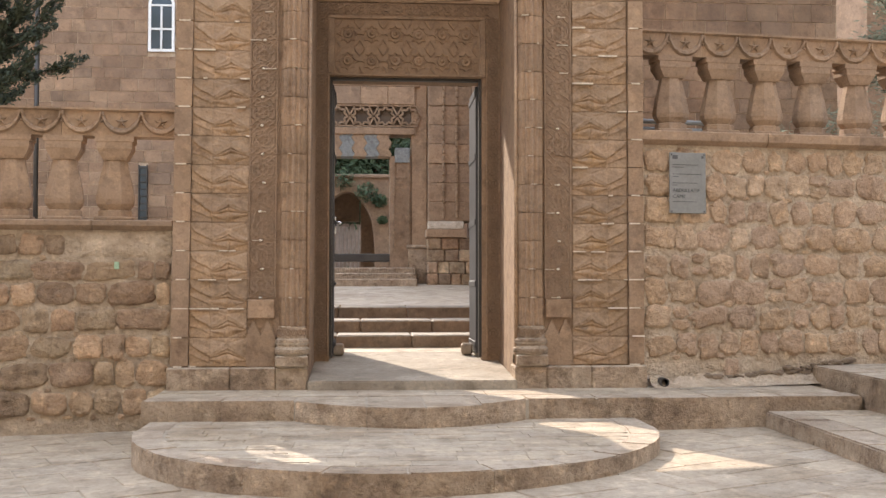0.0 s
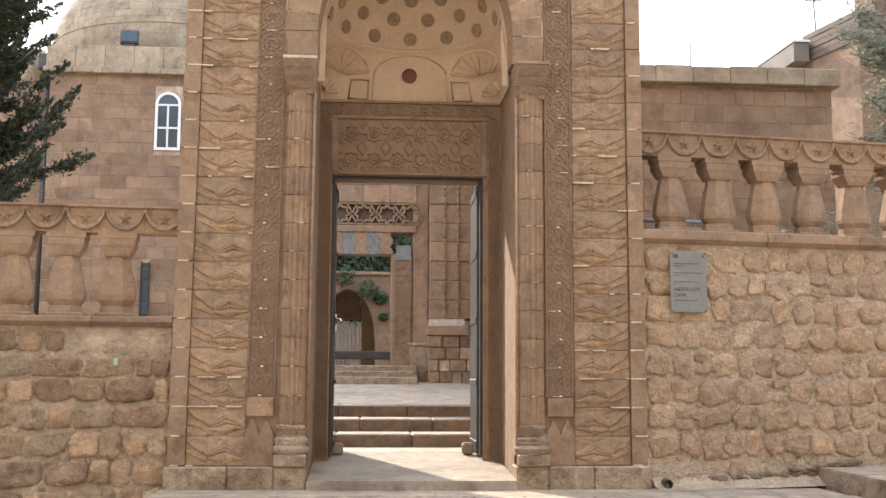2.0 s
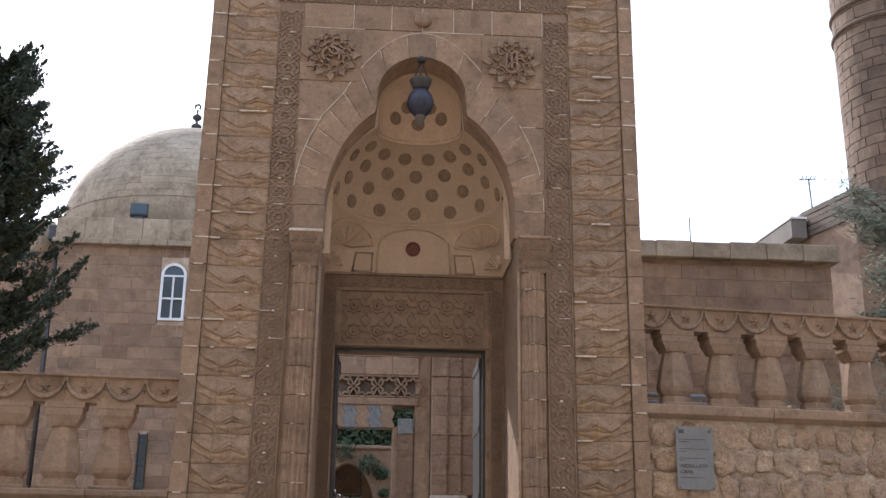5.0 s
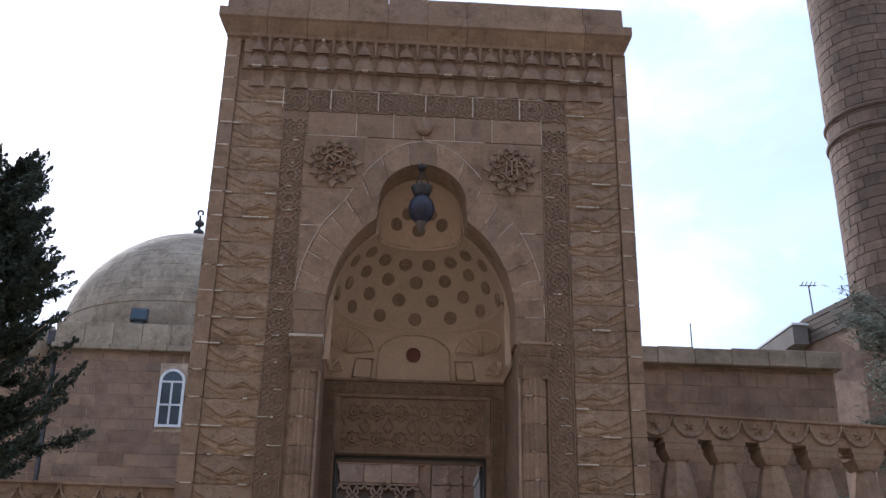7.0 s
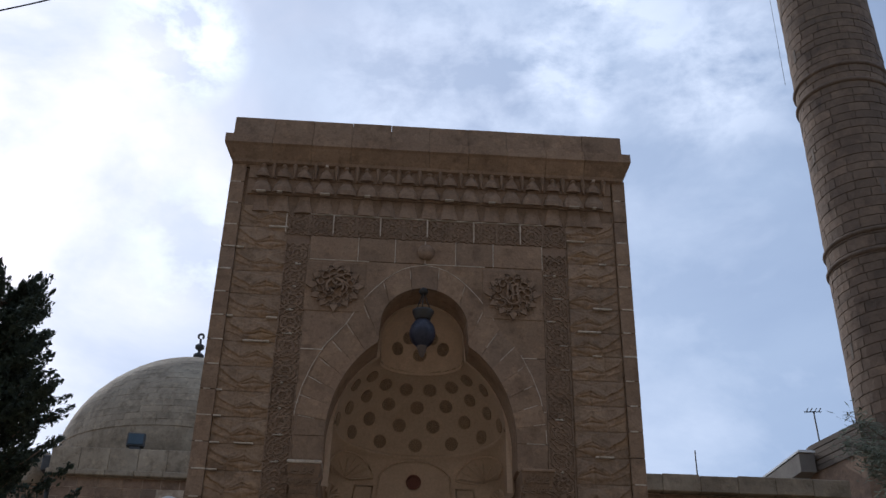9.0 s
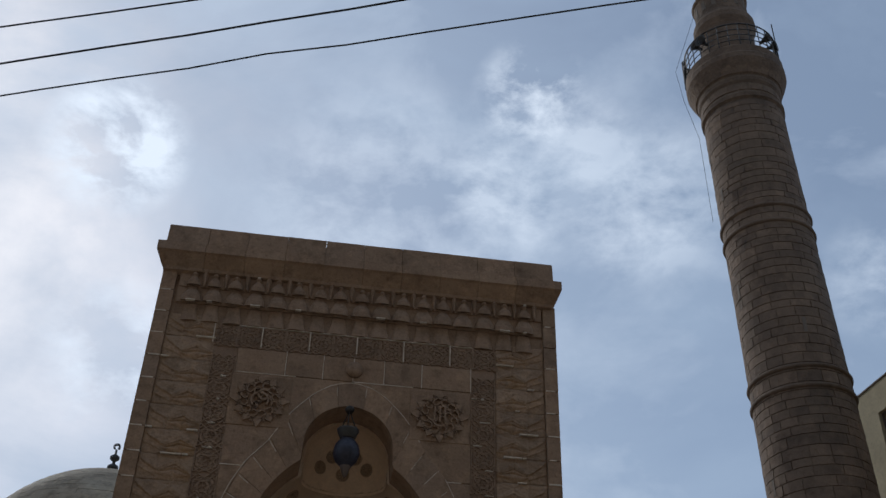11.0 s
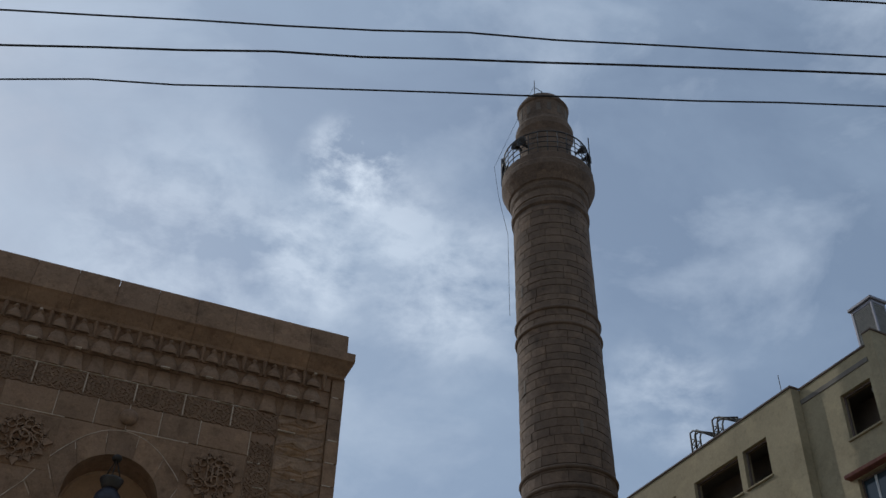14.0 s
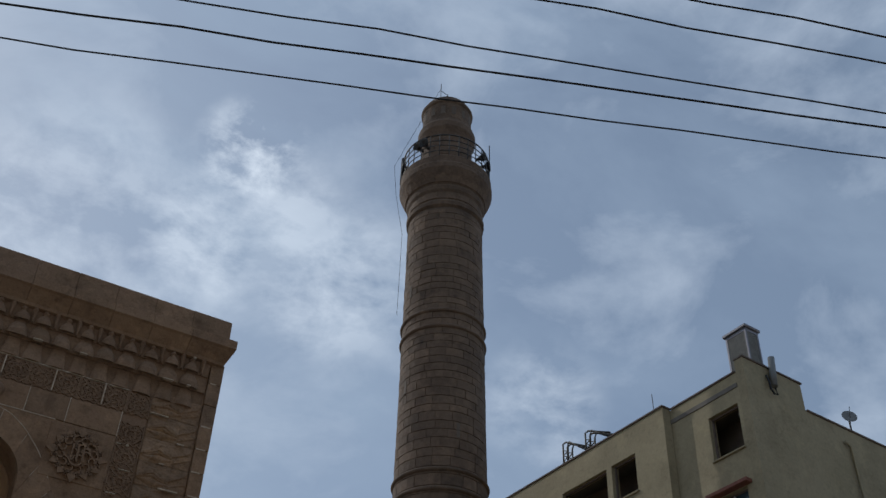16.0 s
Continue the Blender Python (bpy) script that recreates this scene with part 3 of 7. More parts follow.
def leaf_height(u, v):
    """Relief of one course, and whether it lies under the brow: a brow arched over a half-closed eye with a hanging leaf, and a leaf that sweeps in from the outer side."""
    c, edge_ = 0.66, 0.35
    s = min(1.0, abs(u - c) / 0.33)
    vb, vl, vt = 0.60 - 0.32 * s ** 0.85, 0.40 - 0.14 * s, 0.04 + 0.20 * s
    low = True
    if v > vb:
        t = (v - vb) / (1 - vb)
        h, low = 0.031 - 0.019 * t ** 0.7 + 0.006 * groove(v - vb - 0.20 + 0.10 * s, 0.05), False
    elif v > vl:
        h = 0.014 + 0.013 * math.sin(math.pi * (v - vl) / (vb - vl + 0.001))
    elif v > vt:
        h = 0.008 + 0.020 * math.sin(math.pi * min(1.0, 0.12 + 0.80 * (v - vt) / (vl - vt + 0.001)))
    else:
        h = 0.010
    h -= 0.011 * groove(u - c, 0.016) * (1.0 if low else 0.6)
    h -= 0.010 * (1 - s * s) * (groove(v - vb + 0.015, 0.022) + groove(v - vl, 0.026)) + 0.006 * groove(v - 0.80 - 0.18 * s, 0.03)
    if u < edge_ + 0.05:
        k = min(1.0, u / edge_)
        va, v2 = 0.93 - 0.55 * k ** 0.6, 0.44 - 0.30 * k
        if v > va:
            g, low_g = 0.032 - 0.024 * ((v - va) / (1 - va + 0.001)) ** 0.7, False
        elif v > v2:
            g, low_g = 0.012 + 0.012 * (1 - (v - v2) / (va - v2 + 0.001)), True
        else:
            g, low_g = 0.010 + 0.006 * v, False
        w = max(0.0, min(1.0, (edge_ + 0.05 - u) / 0.07))
        h = h * (1 - w) + g * w - 0.008 * groove(u - edge_, 0.012)
        low = low_g if w > 0.5 else low
    return h - 0.003 * groove(min(v, 1 - v), 0.012), low


def carved_mesh(name, width, height, mirror, nu=60, nv=40, salt=0):
    bm = bmesh.new()
    grid, zone = [], []
    for j in range(nv + 1):
        row, zr = [], []
        for i in range(nu + 1):
            u, v = i / nu, j / nv
            keep = min(1.0, 6 * min(v, 1 - v))
            wu = u + 0.022 * noise.noise((u * 3 + salt * 5, v * 2, 1.5))
            wv = v + (0.06 * noise.noise((u * 3 + salt * 3, v * 2.5, 4.5)) + 0.02 * noise.noise((u * 9, v * 7, salt * 2.3))) * keep
            h, low = leaf_height(max(0.0, min(1.0, wu)), max(0.0, min(1.0, wv)))
            h = h * 0.78 + 0.008 * noise.noise((u * 5 + salt * 7, v * 4, salt)) + 0.003 * noise.noise((u * 18, v * 12, salt * 3))
            row.append(bm.verts.new(((1 - u if mirror else u) * width, -h, v * height)))
            zr.append(low and noise.noise((u * 4 + salt * 3.3, v * 3, 8.1)) > -0.25)
        grid.append(row)
        zone.append(zr)
    for j, (a, b) in enumerate(zip(grid, grid[1:])):
        for i in range(nu):
            q = (a[i], a[i + 1], b[i + 1], b[i])
            f = bm.faces.new(q[::-1] if mirror else q)
            f.smooth = True
            f.material_index = 1 if zone[j][i] else 0
    me = mesh_of(name, bm, OCHRE)
    me.materials.append(RUSTY)
    return me


CARVE = {(m, s): carved_mesh("carved_block", 0.548, COURSE - 0.006, m, salt=s) for m in (False, True) for s in range(6)}
for k in range(0, 25):
    z = BED0 + k * COURSE
    if z + COURSE > 7.72:
        break
    shared("carved_block", CARVE[(False, (k * 5) % 6)], None, portal, pose(bend(-1.697, z), YF + 0.04, z))
    shared("carved_block", CARVE[(True, (k * 5 + 2) % 6)], None, portal, pose(2.075, YF + 0.04, z))
    for xa, w in ((bend(-1.697, z), 0.548), (2.075, 0.548)):
        a = 0.0
        while a < 0.95:
            b = min(1.0, a + rng.uniform(0.06, 0.4))
            if rng.random() < 0.22:
                box(joints, xa + a * w, xa + b * w, YF + rng.uniform(-0.004, 0.006), YF + 0.03, z - 0.005 - rng.uniform(0, 0.004), z + 0.003 + rng.uniform(0, 0.004))
            a = b + 0.02


# ---- portal: pierced lace band ----
def bar2d(bm, p, q, w, y0, y1):
    """A straight strap in the x-z plane."""
    p, q = Vector(p), Vector(q)
    d = (q - p).normalized()
    n = Vector((-d.y, d.x)) * w / 2
    c = [p - n, q - n, q + n, p + n]
    loft(bm, [[(v.x, y1, v.y) for v in c], [(v.x * 1.0, y0, v.y) for v in c]])


def ring2d(bm, c, r, w, y0, y1, n=16, a0=0.0, a1=2 * math.pi):
    pts = [(c[0] + r * math.cos(a0 + (a1 - a0) * i / n), c[1] + r * math.sin(a0 + (a1 - a0) * i / n)) for i in range(n + 1)]
    for p, q in zip(pts, pts[1:]):
        bar2d(bm, p, q, w, y0, y1)


def lace_mesh(w, h):
    """Interlaced star straps over one course."""
    bm = bmesh.new()
    s = 0.012
    cx, cz = w / 2, h / 2
    R = 0.118
    hexa = [(cx + R * math.cos(math.pi / 6 + math.pi / 3 * i), cz + R * math.sin(math.pi / 6 + math.pi / 3 * i)) for i in range(6)]
    for i in range(6):
        bar2d(bm, hexa[i], hexa[(i + 2) % 6], s, -0.028, 0.0)
        bar2d(bm, hexa[i], hexa[(i + 1) % 6], s, -0.024, 0.0)
        bar2d(bm, (cx, cz), hexa[i], 0.009, -0.022, 0.0)
    for x, z in ((0.0, 0.0), (w, 0.0), (0.0, h), (w, h)):
        sx, sz = (1 if x == 0 else -1), (1 if z == 0 else -1)
        bar2d(bm, (x + sx * 0.012, z + sz * 0.004), (x + sx * 0.10, z + sz * 0.075), s, -0.028, 0.0)
        bar2d(bm, (x + sx * 0.012, z + sz * 0.07), (x + sx * 0.075, z + sz * 0.004), s, -0.026, 0.0)
        bar2d(bm, (x + sx * 0.014, z + sz * 0.10), (x + sx * 0.05, z + sz * 0.10), 0.010, -0.024, 0.0)
        bar2d(bm, (x + sx * 0.075, z + sz * 0.004), (x + sx * 0.12, z + sz * 0.03), s, -0.026, 0.0)
    ring2d(bm, (cx, cz), 0.05, 0.009, -0.030, 0.0, 10)
    box(bm, 0.002, 0.014, -0.032, 0.0, 0.003, h - 0.003)
    box(bm, w - 0.014, w - 0.002, -0.032, 0.0, 0.003, h - 0.003)
    return mesh_of("lace_block", bm, LACE)


LACE_V = lace_mesh(0.274, COURSE - 0.005)
for xa in (-1.144, 1.788):
    bm = bmesh.new()
    loft(bm, [[(bend(x, z), y, z) for x, y in ((xa, YF + 0.036), (xa + 0.276, YF + 0.036), (xa + 0.276, YF + 0.06), (xa, YF + 0.06))] for z in (1.33, 7.60)])
    part("lace_ground", bm, LACE_BACK, portal)
    k = 0
    while 1.34 + (k + 1) * COURSE < 7.36:
        z = 1.34 + k * COURSE
        shared("lace_block", LACE_V, None, portal, pose(bend(xa + 0.001, z), YF + 0.037, z) @ Matrix.Diagonal((1, rng.uniform(0.6, 0.8), 1, 1)))
        if rng.random() < 0.75:
            lathe(joints, [(0.0, -0.013), (0.014, -0.009), (0.020, 0.0), (0.014, 0.009), (0.0, 0.013)], (bend(xa + 0.138, z) + rng.uniform(-0.02, 0.02), YF + 0.016, z), 8)
        if rng.random() < 0.5:
            a = rng.uniform(0.0, 0.16)
            box(joints, bend(xa, z) + a, bend(xa, z) + a + rng.uniform(0.05, 0.12), YF + 0.008, YF + 0.03, z - 0.004, z + 0.003)
        k += 1
# the same band across the top
bm = bmesh.new()
box(bm, bend(-0.868, 7.5), 1.788, YF + 0.036, YF + 0.06, 7.33, 7.605)
part("lace_ground", bm, LACE_BACK, portal)
for i in range(12):
    shared("lace_block", LACE_V, None, portal, pose(-1.115 + i * 0.2655, YF + 0.037, 7.33) @ Matrix.Diagonal((0.965, 0.7, 0.985, 1)))
    if i % 2 == 0:
        box(joints, -1.119 + i * 0.2655, -1.108 + i * 0.2655, YF + 0.004, YF + 0.05, 7.335 + rng.uniform(0, 0.05), 7.60)
box(joints, -0.85, 1.80, YF + 0.012, YF + 0.05, 7.604, 7.611)

# ---- portal: stalactite frieze under the cornice ----
def stack_cell(name, levels_, scallop=0.0):
    """One cell: half-round sections (half width, depth, z) skinned upwards; scallop lets the middle of the lowest edge sag."""
    bm = bmesh.new()
    n = 10
    rings = []
    for j, (hw, d, z) in enumerate(levels_):
        ring = []
        for i in range(n + 1):
            t = math.pi * i / n
            sag = scallop * math.sin(t) ** 0.8 if j == 0 else 0.0
            ring.append((-hw * math.cos(t), -d * math.sin(t) ** 0.75, z - sag))
        rings.append(ring)
    loft(bm, rings, close=False, smooth=False)
    bm.faces.new([bm.verts.new(p) for p in rings[0]][::-1])
    return mesh_of(name, bm, CARVED)


for z0, z1, y in ((7.613, 7.845, YF + 0.045), (7.845, 8.05, YF + 0.02), (8.05, 8.235, YF + 0.005)):
    bm = bmesh.new()
    box(bm, bend(-1.66, z0), 2.62, y, YF + 0.10, z0, z1 - 0.001)
    part("frieze_bed", bm, CARVED, portal)
SKIRT = stack_cell("skirt_cell", [(0.112, 0.055, 0.0), (0.105, 0.05, 0.05), (0.082, 0.035, 0.15), (0.074, 0.03, 0.225)])
BULB = stack_cell("bulb_cell", [(0.116, 0.085, 0.03), (0.112, 0.085, 0.06), (0.095, 0.065, 0.12), (0.062, 0.04, 0.17), (0.055, 0.035, 0.205)], 0.035)
LEAF_CELL = stack_cell("leaf_cell", [(0.085, 0.075, 0.02), (0.082, 0.075, 0.05), (0.055, 0.055, 0.10), (0.030, 0.05, 0.125), (0.040, 0.065, 0.15), (0.024, 0.05, 0.18), (0.004, 0.03, 0.19)], 0.025)
RIB = stack_cell("rib_cell", [(0.012, 0.05, 0.0), (0.022, 0.07, 0.10), (0.03, 0.085, 0.16), (0.02, 0.05, 0.185)])
for k in range(-8, 9):
    x = 0.49 + 0.24 * k
    if x < -1.55 or x > 2.52:
        continue
    for me_, z, y in ((SKIRT, 7.615, YF + 0.045), (BULB, 7.845, YF + 0.02), (LEAF_CELL, 8.048, YF + 0.005)):
        shared(me_.name, me_, None, portal, pose(x + rng.uniform(-0.008, 0.008), y, z, 0, 0, rng.uniform(-7, 7)) @ Matrix.Diagonal((rng.uniform(0.92, 1.04), rng.uniform(0.75, 1.1), rng.uniform(0.93, 1.02), 1)))
    shared("rib_cell", RIB, None, portal, pose(x + 0.12, YF + 0.005, 8.05) @ Matrix.Diagonal((1, rng.uniform(0.7, 1.0), 1, 1)))
    if rng.random() < 0.45:
        box(joints, x - rng.uniform(0.02, 0.07), x + rng.uniform(0.0, 0.06), YF - 0.07, YF - 0.03, 7.835, 7.845)
    if rng.random() < 0.4:
        box(joints, x - 0.012, x + 0.02, YF - 0.06, YF - 0.02, 8.205, 8.228)

# ---- portal: plinth, lower panels ----
for x0, x1 in ((XL - 0.03, -1.30), (-1.296, -0.86), (-0.856, NL - 0.005), (NR - 0.02, 1.80), (1.804, 2.25), (2.254, XR + 0.02)):
    bm = bmesh.new()
    box(bm, x0, x1, YF - 0.035, YF + 0.3, 0.30, 0.665, 0.012)
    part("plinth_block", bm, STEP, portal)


def pointed_panel(w, z0, z1, n):
    """A worn panel whose upper edge is cut into points."""
    bm = bmesh.new()
    box(bm, 0, w, -0.02, 0.03, 0, z0)
    for i in range(n):
        a = w * i / n
        loft(bm, [[(a, -0.02, z0), (a, 0.03, z0), (a + w / n, 0.03, z0), (a + w / n, -0.02, z0)], [(a + w / n * 0.5 - 0.005, -0.015, z1), (a + w / n * 0.5 - 0.005, 0.03, z1), (a + w / n * 0.5 + 0.005, 0.03, z1), (a + w / n * 0.5 + 0.005, -0.015, z1)]])
    return bm


for xa in (-1.144, 1.788):
    ob = part("base_panel", pointed_panel(0.276, 0.30, 0.45, 2), STONE, portal)
    ob.matrix_basis = pose(xa, YF + 0.03, 0.67)
    bm = bmesh.new()
    box(bm, xa + 0.01, xa + 0.27, YF + 0.005, YF + 0.06, 1.14, 1.325, 0.008)
    part("blank_block", bm, STONE, portal)
# ---- portal: engaged columns ----
def flute_ring(cx, cy, r, z, n=84, depth=0.022, teeth=14):
    return [(cx + (r - depth * (0.5 + 0.5 * math.cos(teeth * 2 * math.pi * i / n))) * math.cos(2 * math.pi * i / n), cy + (r - depth * (0.5 + 0.5 * math.cos(teeth * 2 * math.pi * i / n))) * math.sin(2 * math.pi * i / n), z) for i in range(n)]


for cx, sgn in ((-0.705, 1), (1.655, -1)):
    col = part("column", bmesh.new(), STONE, portal)
    for k in range(12):
        z0 = 1.06 + k * COURSE
        z1 = min(z0 + COURSE, 4.34)
        bm = bmesh.new()
        loft(bm, [flute_ring(bend(cx, z), YF + 0.075, 0.128 + (0.004 if 0.02 < z - z0 < COURSE - 0.02 else 0), z) for z in (z0 + 0.003, z0 + 0.03, z1 - 0.03, z1 - 0.003)], smooth=False)
        part("drum", bm, STONE, col)
        for _q in range(2):
            a = rng.uniform(-0.10, 0.07)
            if rng.random() < 0.6:
                box(joints, bend(cx, z0) + a, bend(cx, z0) + a + rng.uniform(0.02, 0.07), YF - 0.056, YF, z0 - 0.003, z0 + rng.uniform(0.002, 0.006))
    # base: square foot, three rolls, carved bell
    bm = bmesh.new()
    box(bm, cx - 0.155, cx + 0.155, YF - 0.075, YF + 0.25, 0.67, 0.78, 0.012)
    lathe(bm, [(0.15, 0.78), (0.175, 0.80), (0.178, 0.84), (0.155, 0.865), (0.16, 0.885), (0.172, 0.905), (0.165, 0.935), (0.145, 0.945), (0.15, 0.96), (0.14, 1.05), (0.135, 1.06)], (cx, YF + 0.075, 0), 32)
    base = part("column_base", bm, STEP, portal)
    bm = bmesh.new()
    for i in range(8):
        a = math.pi + math.pi * (i + 0.5) / 8
        tmp = bmesh.new()
        ring2d(tmp, (0, 0), 0.03, 0.008, -0.006, 0.004, 8)
        bar2d(tmp, (-0.02, -0.03), (0.0, 0.03), 0.006, -0.006, 0.004)
        bar2d(tmp, (0.02, -0.03), (0.0, 0.03), 0.006, -0.006, 0.004)
        join(bm, tmp, Matrix.Translation((cx + 0.147 * math.cos(a), YF + 0.075 + 0.147 * math.sin(a), 1.005)) @ Matrix.Rotation(a + math.pi / 2, 4, "Z"))
        tmp.free()
    part("base_carving", bm, CARVED, base)
    # a slim roll in the corner of the niche
    bm = bmesh.new()
    tube(bm, [(bend(cx, z) + sgn * 0.148, YF + 0.05, z) for z in (0.68, 2.5, 4.36)], 0.02, 8)
    part("corner_roll", bm, STONE, portal)
    # capital and impost
    bm = bmesh.new()
    rings = []
    for t in range(7):
        f = t / 6
        z = 4.335 + 0.335 * f
        hw = 0.125 + 0.045 * f ** 1.6
        rings.append([(bend(cx, z) + hw * sx, YF + 0.05 - (0.085 + 0.065 * f ** 1.6) * sy + (0.20 if sy < 0 else 0), z) for sx, sy in ((-1, 1), (1, 1), (1, -1), (-1, -1))])
    loft(bm, rings)
    cap = part("capital", bm, CARVED, portal)
    bm = bmesh.new()
    for row, n_ in ((0, 3), (1, 4), (2, 3)):
        for i in range(n_):
            tmp = bmesh.new()
            ring2d(tmp, (0, 0), 0.040, 0.014, -0.010, 0.012, 9, 0.4 * row, 0.4 * row + 4.6)
            ring2d(tmp, (0.006, 0.0), 0.018, 0.012, -0.014, 0.012, 6)
            bar2d(tmp, (-0.045, -0.045), (-0.012, -0.012), 0.012, -0.010, 0.012)
            f = (row + 0.5) / 3
            join(bm, tmp, pose(bend(cx, 4.5) + (i - (n_ - 1) / 2) * 0.085, YF - 0.036 - 0.065 * f ** 1.6, 4.40 + 0.105 * row, 0, 0, 0) @ Matrix.Rotation(rng.uniform(-0.5, 0.5), 4, "Y"))
            tmp.free()
    part("capital_carving", bm, CARVED, cap)
    bm = bmesh.new()
    box(bm, bend(cx, 4.7) - 0.17, bend(cx, 4.7) + 0.175, YF - 0.115, YF + 0.30, 4.672, 4.704, 0.006)
    part("impost", bm, MORTAR if sgn > 0 else STONE, cap)

# ---- portal: blocks and voussoirs over the niche ----
def outer_arch(u):
    """Height of the voussoirs' back over the distance u from the middle."""
    return float(np.interp(u, [0.0, 0.12, 0.245, 0.405, 0.59, 0.695, 0.84, 1.047, 1.17, 1.25, 1.30, 1.315], [7.015, 7.0, 6.957, 6.85, 6.655, 6.51, 6.25, 6.0, 5.75, 5.52, 5.28, 4.78]))


def cast(k, inside):
    """Where a ray from the arch's middle at k of the half turn meets its inner or outer edge."""
    t = math.pi * k
    dx, dz = -math.cos(t), math.sin(t)
    lo, hi = 0.3, 2.6
    for _ in range(40):
        m = (lo + hi) / 2
        x, z = CX + dx * m, 5.0 + dz * m
        if inside:
            out = abs(x - CX) > 0.9995 or z > trefoil(x)
        else:
            out = abs(x - CX) > 1.315 or z > outer_arch(abs(x - CX))
        lo, hi = (lo, m) if out else (m, hi)
    return CX + dx * lo, 5.0 + dz * lo


def arch_in(k):
    return cast(k, True)


def arch_out(k):
    return cast(k, False)


NV = 19
for i in range(NV):
    ka, kb = i / NV + 0.0004, (i + 1) / NV - 0.0004
    ring_ = [arch_in(ka + (kb - ka) * j / 6) for j in range(7)] + [arch_out(kb + (ka - kb) * j / 4) for j in range(5)]
    bm = bmesh.new()
    d = YF + 0.012 + rng.uniform(-0.003, 0.003)
    loft(bm, [[(bend(x, z), y, z) for x, z in ring_] for y in (YF + 0.06, d)])
    part("voussoir", bm, STONE, portal)
    p, q = Vector(arch_in(kb)), Vector(arch_out(kb))
    a = rng.uniform(0.3, 0.7)
    bar2d(joints, p.lerp(q, a), p.lerp(q, rng.uniform(0.85, 1.0)), 0.0055, d - 0.002, YF + 0.05)
outs = [arch_out(j / 80) for j in range(81)]
for i, (p, q) in enumerate(zip(outs, outs[1:])):
    if noise.noise((i * 0.13, 0.5, 2.0)) > -0.28:
        bar2d(joints, p, q, 0.0065, YF + 0.009, YF + 0.05)
for s in (-1, 1):
    bm = bmesh.new()
    a, b = sorted((CX + s * 0.9995, CX + s * 1.312))
    loft(bm, [[(bend(a, z), y, z), (bend(b, z), y, z)][::(1)] + [(bend(b, z), YF + 0.06, z), (bend(a, z), YF + 0.06, z)] for z, y in ((4.706, YF + 0.012), (4.995, YF + 0.012))])
    part("springer", bm, STONE, portal)
# field blocks
rows_z = [(4.71, 5.35), (5.352, 5.95), (5.952, 6.49), (6.492, 7.03), (7.032, 7.328)]
for z0, z1 in rows_z:
    for s in (-1, 1):
        x_out = -0.862 if s < 0 else 1.785
        def edge(z):
            best = 0.0
            for j in range(200):
                u = 1.315 * j / 199
                if outer_arch(u) >= z:
                    best = u
            return CX + s * (best + 0.006)
        if z0 > 7.0:
            cuts = [x_out, x_out + (CX - x_out) * 0.42, x_out + (CX - x_out) * 0.74, CX]
            for a, b in zip(cuts, cuts[1:]):
                a, b = min(a, b) + 0.003, max(a, b) - 0.003
                bm = bmesh.new()
                zz = max(z0, outer_arch(min(abs(a - CX), abs(b - CX)))) + 0.004
                box(bm, bend(a, z0), bend(b, z0), YF + 0.016, YF + 0.06, zz, z1 - 0.004, 0.003)
                part("field_block", bm, STONE, portal)
                box(joints, bend(b, z0) - 0.003, bend(b, z0) + 0.005, YF + 0.010, YF + 0.04, z0, z1)
            continue
        nz = 6
        prof_in = [(edge(z0 + (z1 - z0) * j / nz), z0 + 0.003 + (z1 - z0 - 0.006) * j / nz) for j in range(nz + 1)]
        pts = prof_in + [(x_out, z1 - 0.003), (x_out, z0 + 0.003)]
        bm = bmesh.new()
        loft(bm, [[(bend(x, z), y, z) for x, z in (pts if s < 0 else pts)] for y in ((YF + 0.06, YF + 0.016) if s > 0 else (YF + 0.016, YF + 0.06))])
        bmesh.ops.recalc_face_normals(bm, faces=bm.faces[:])
        part("field_block", bm, STONE, portal)
        a, b = sorted((x_out, prof_in[-1][0]))
        box(joints, bend(a, z1), bend(a, z1) + (b - a) * rng.uniform(0.5, 1), YF + 0.010, YF + 0.04, z1 - 0.004, z1 + 0.004)
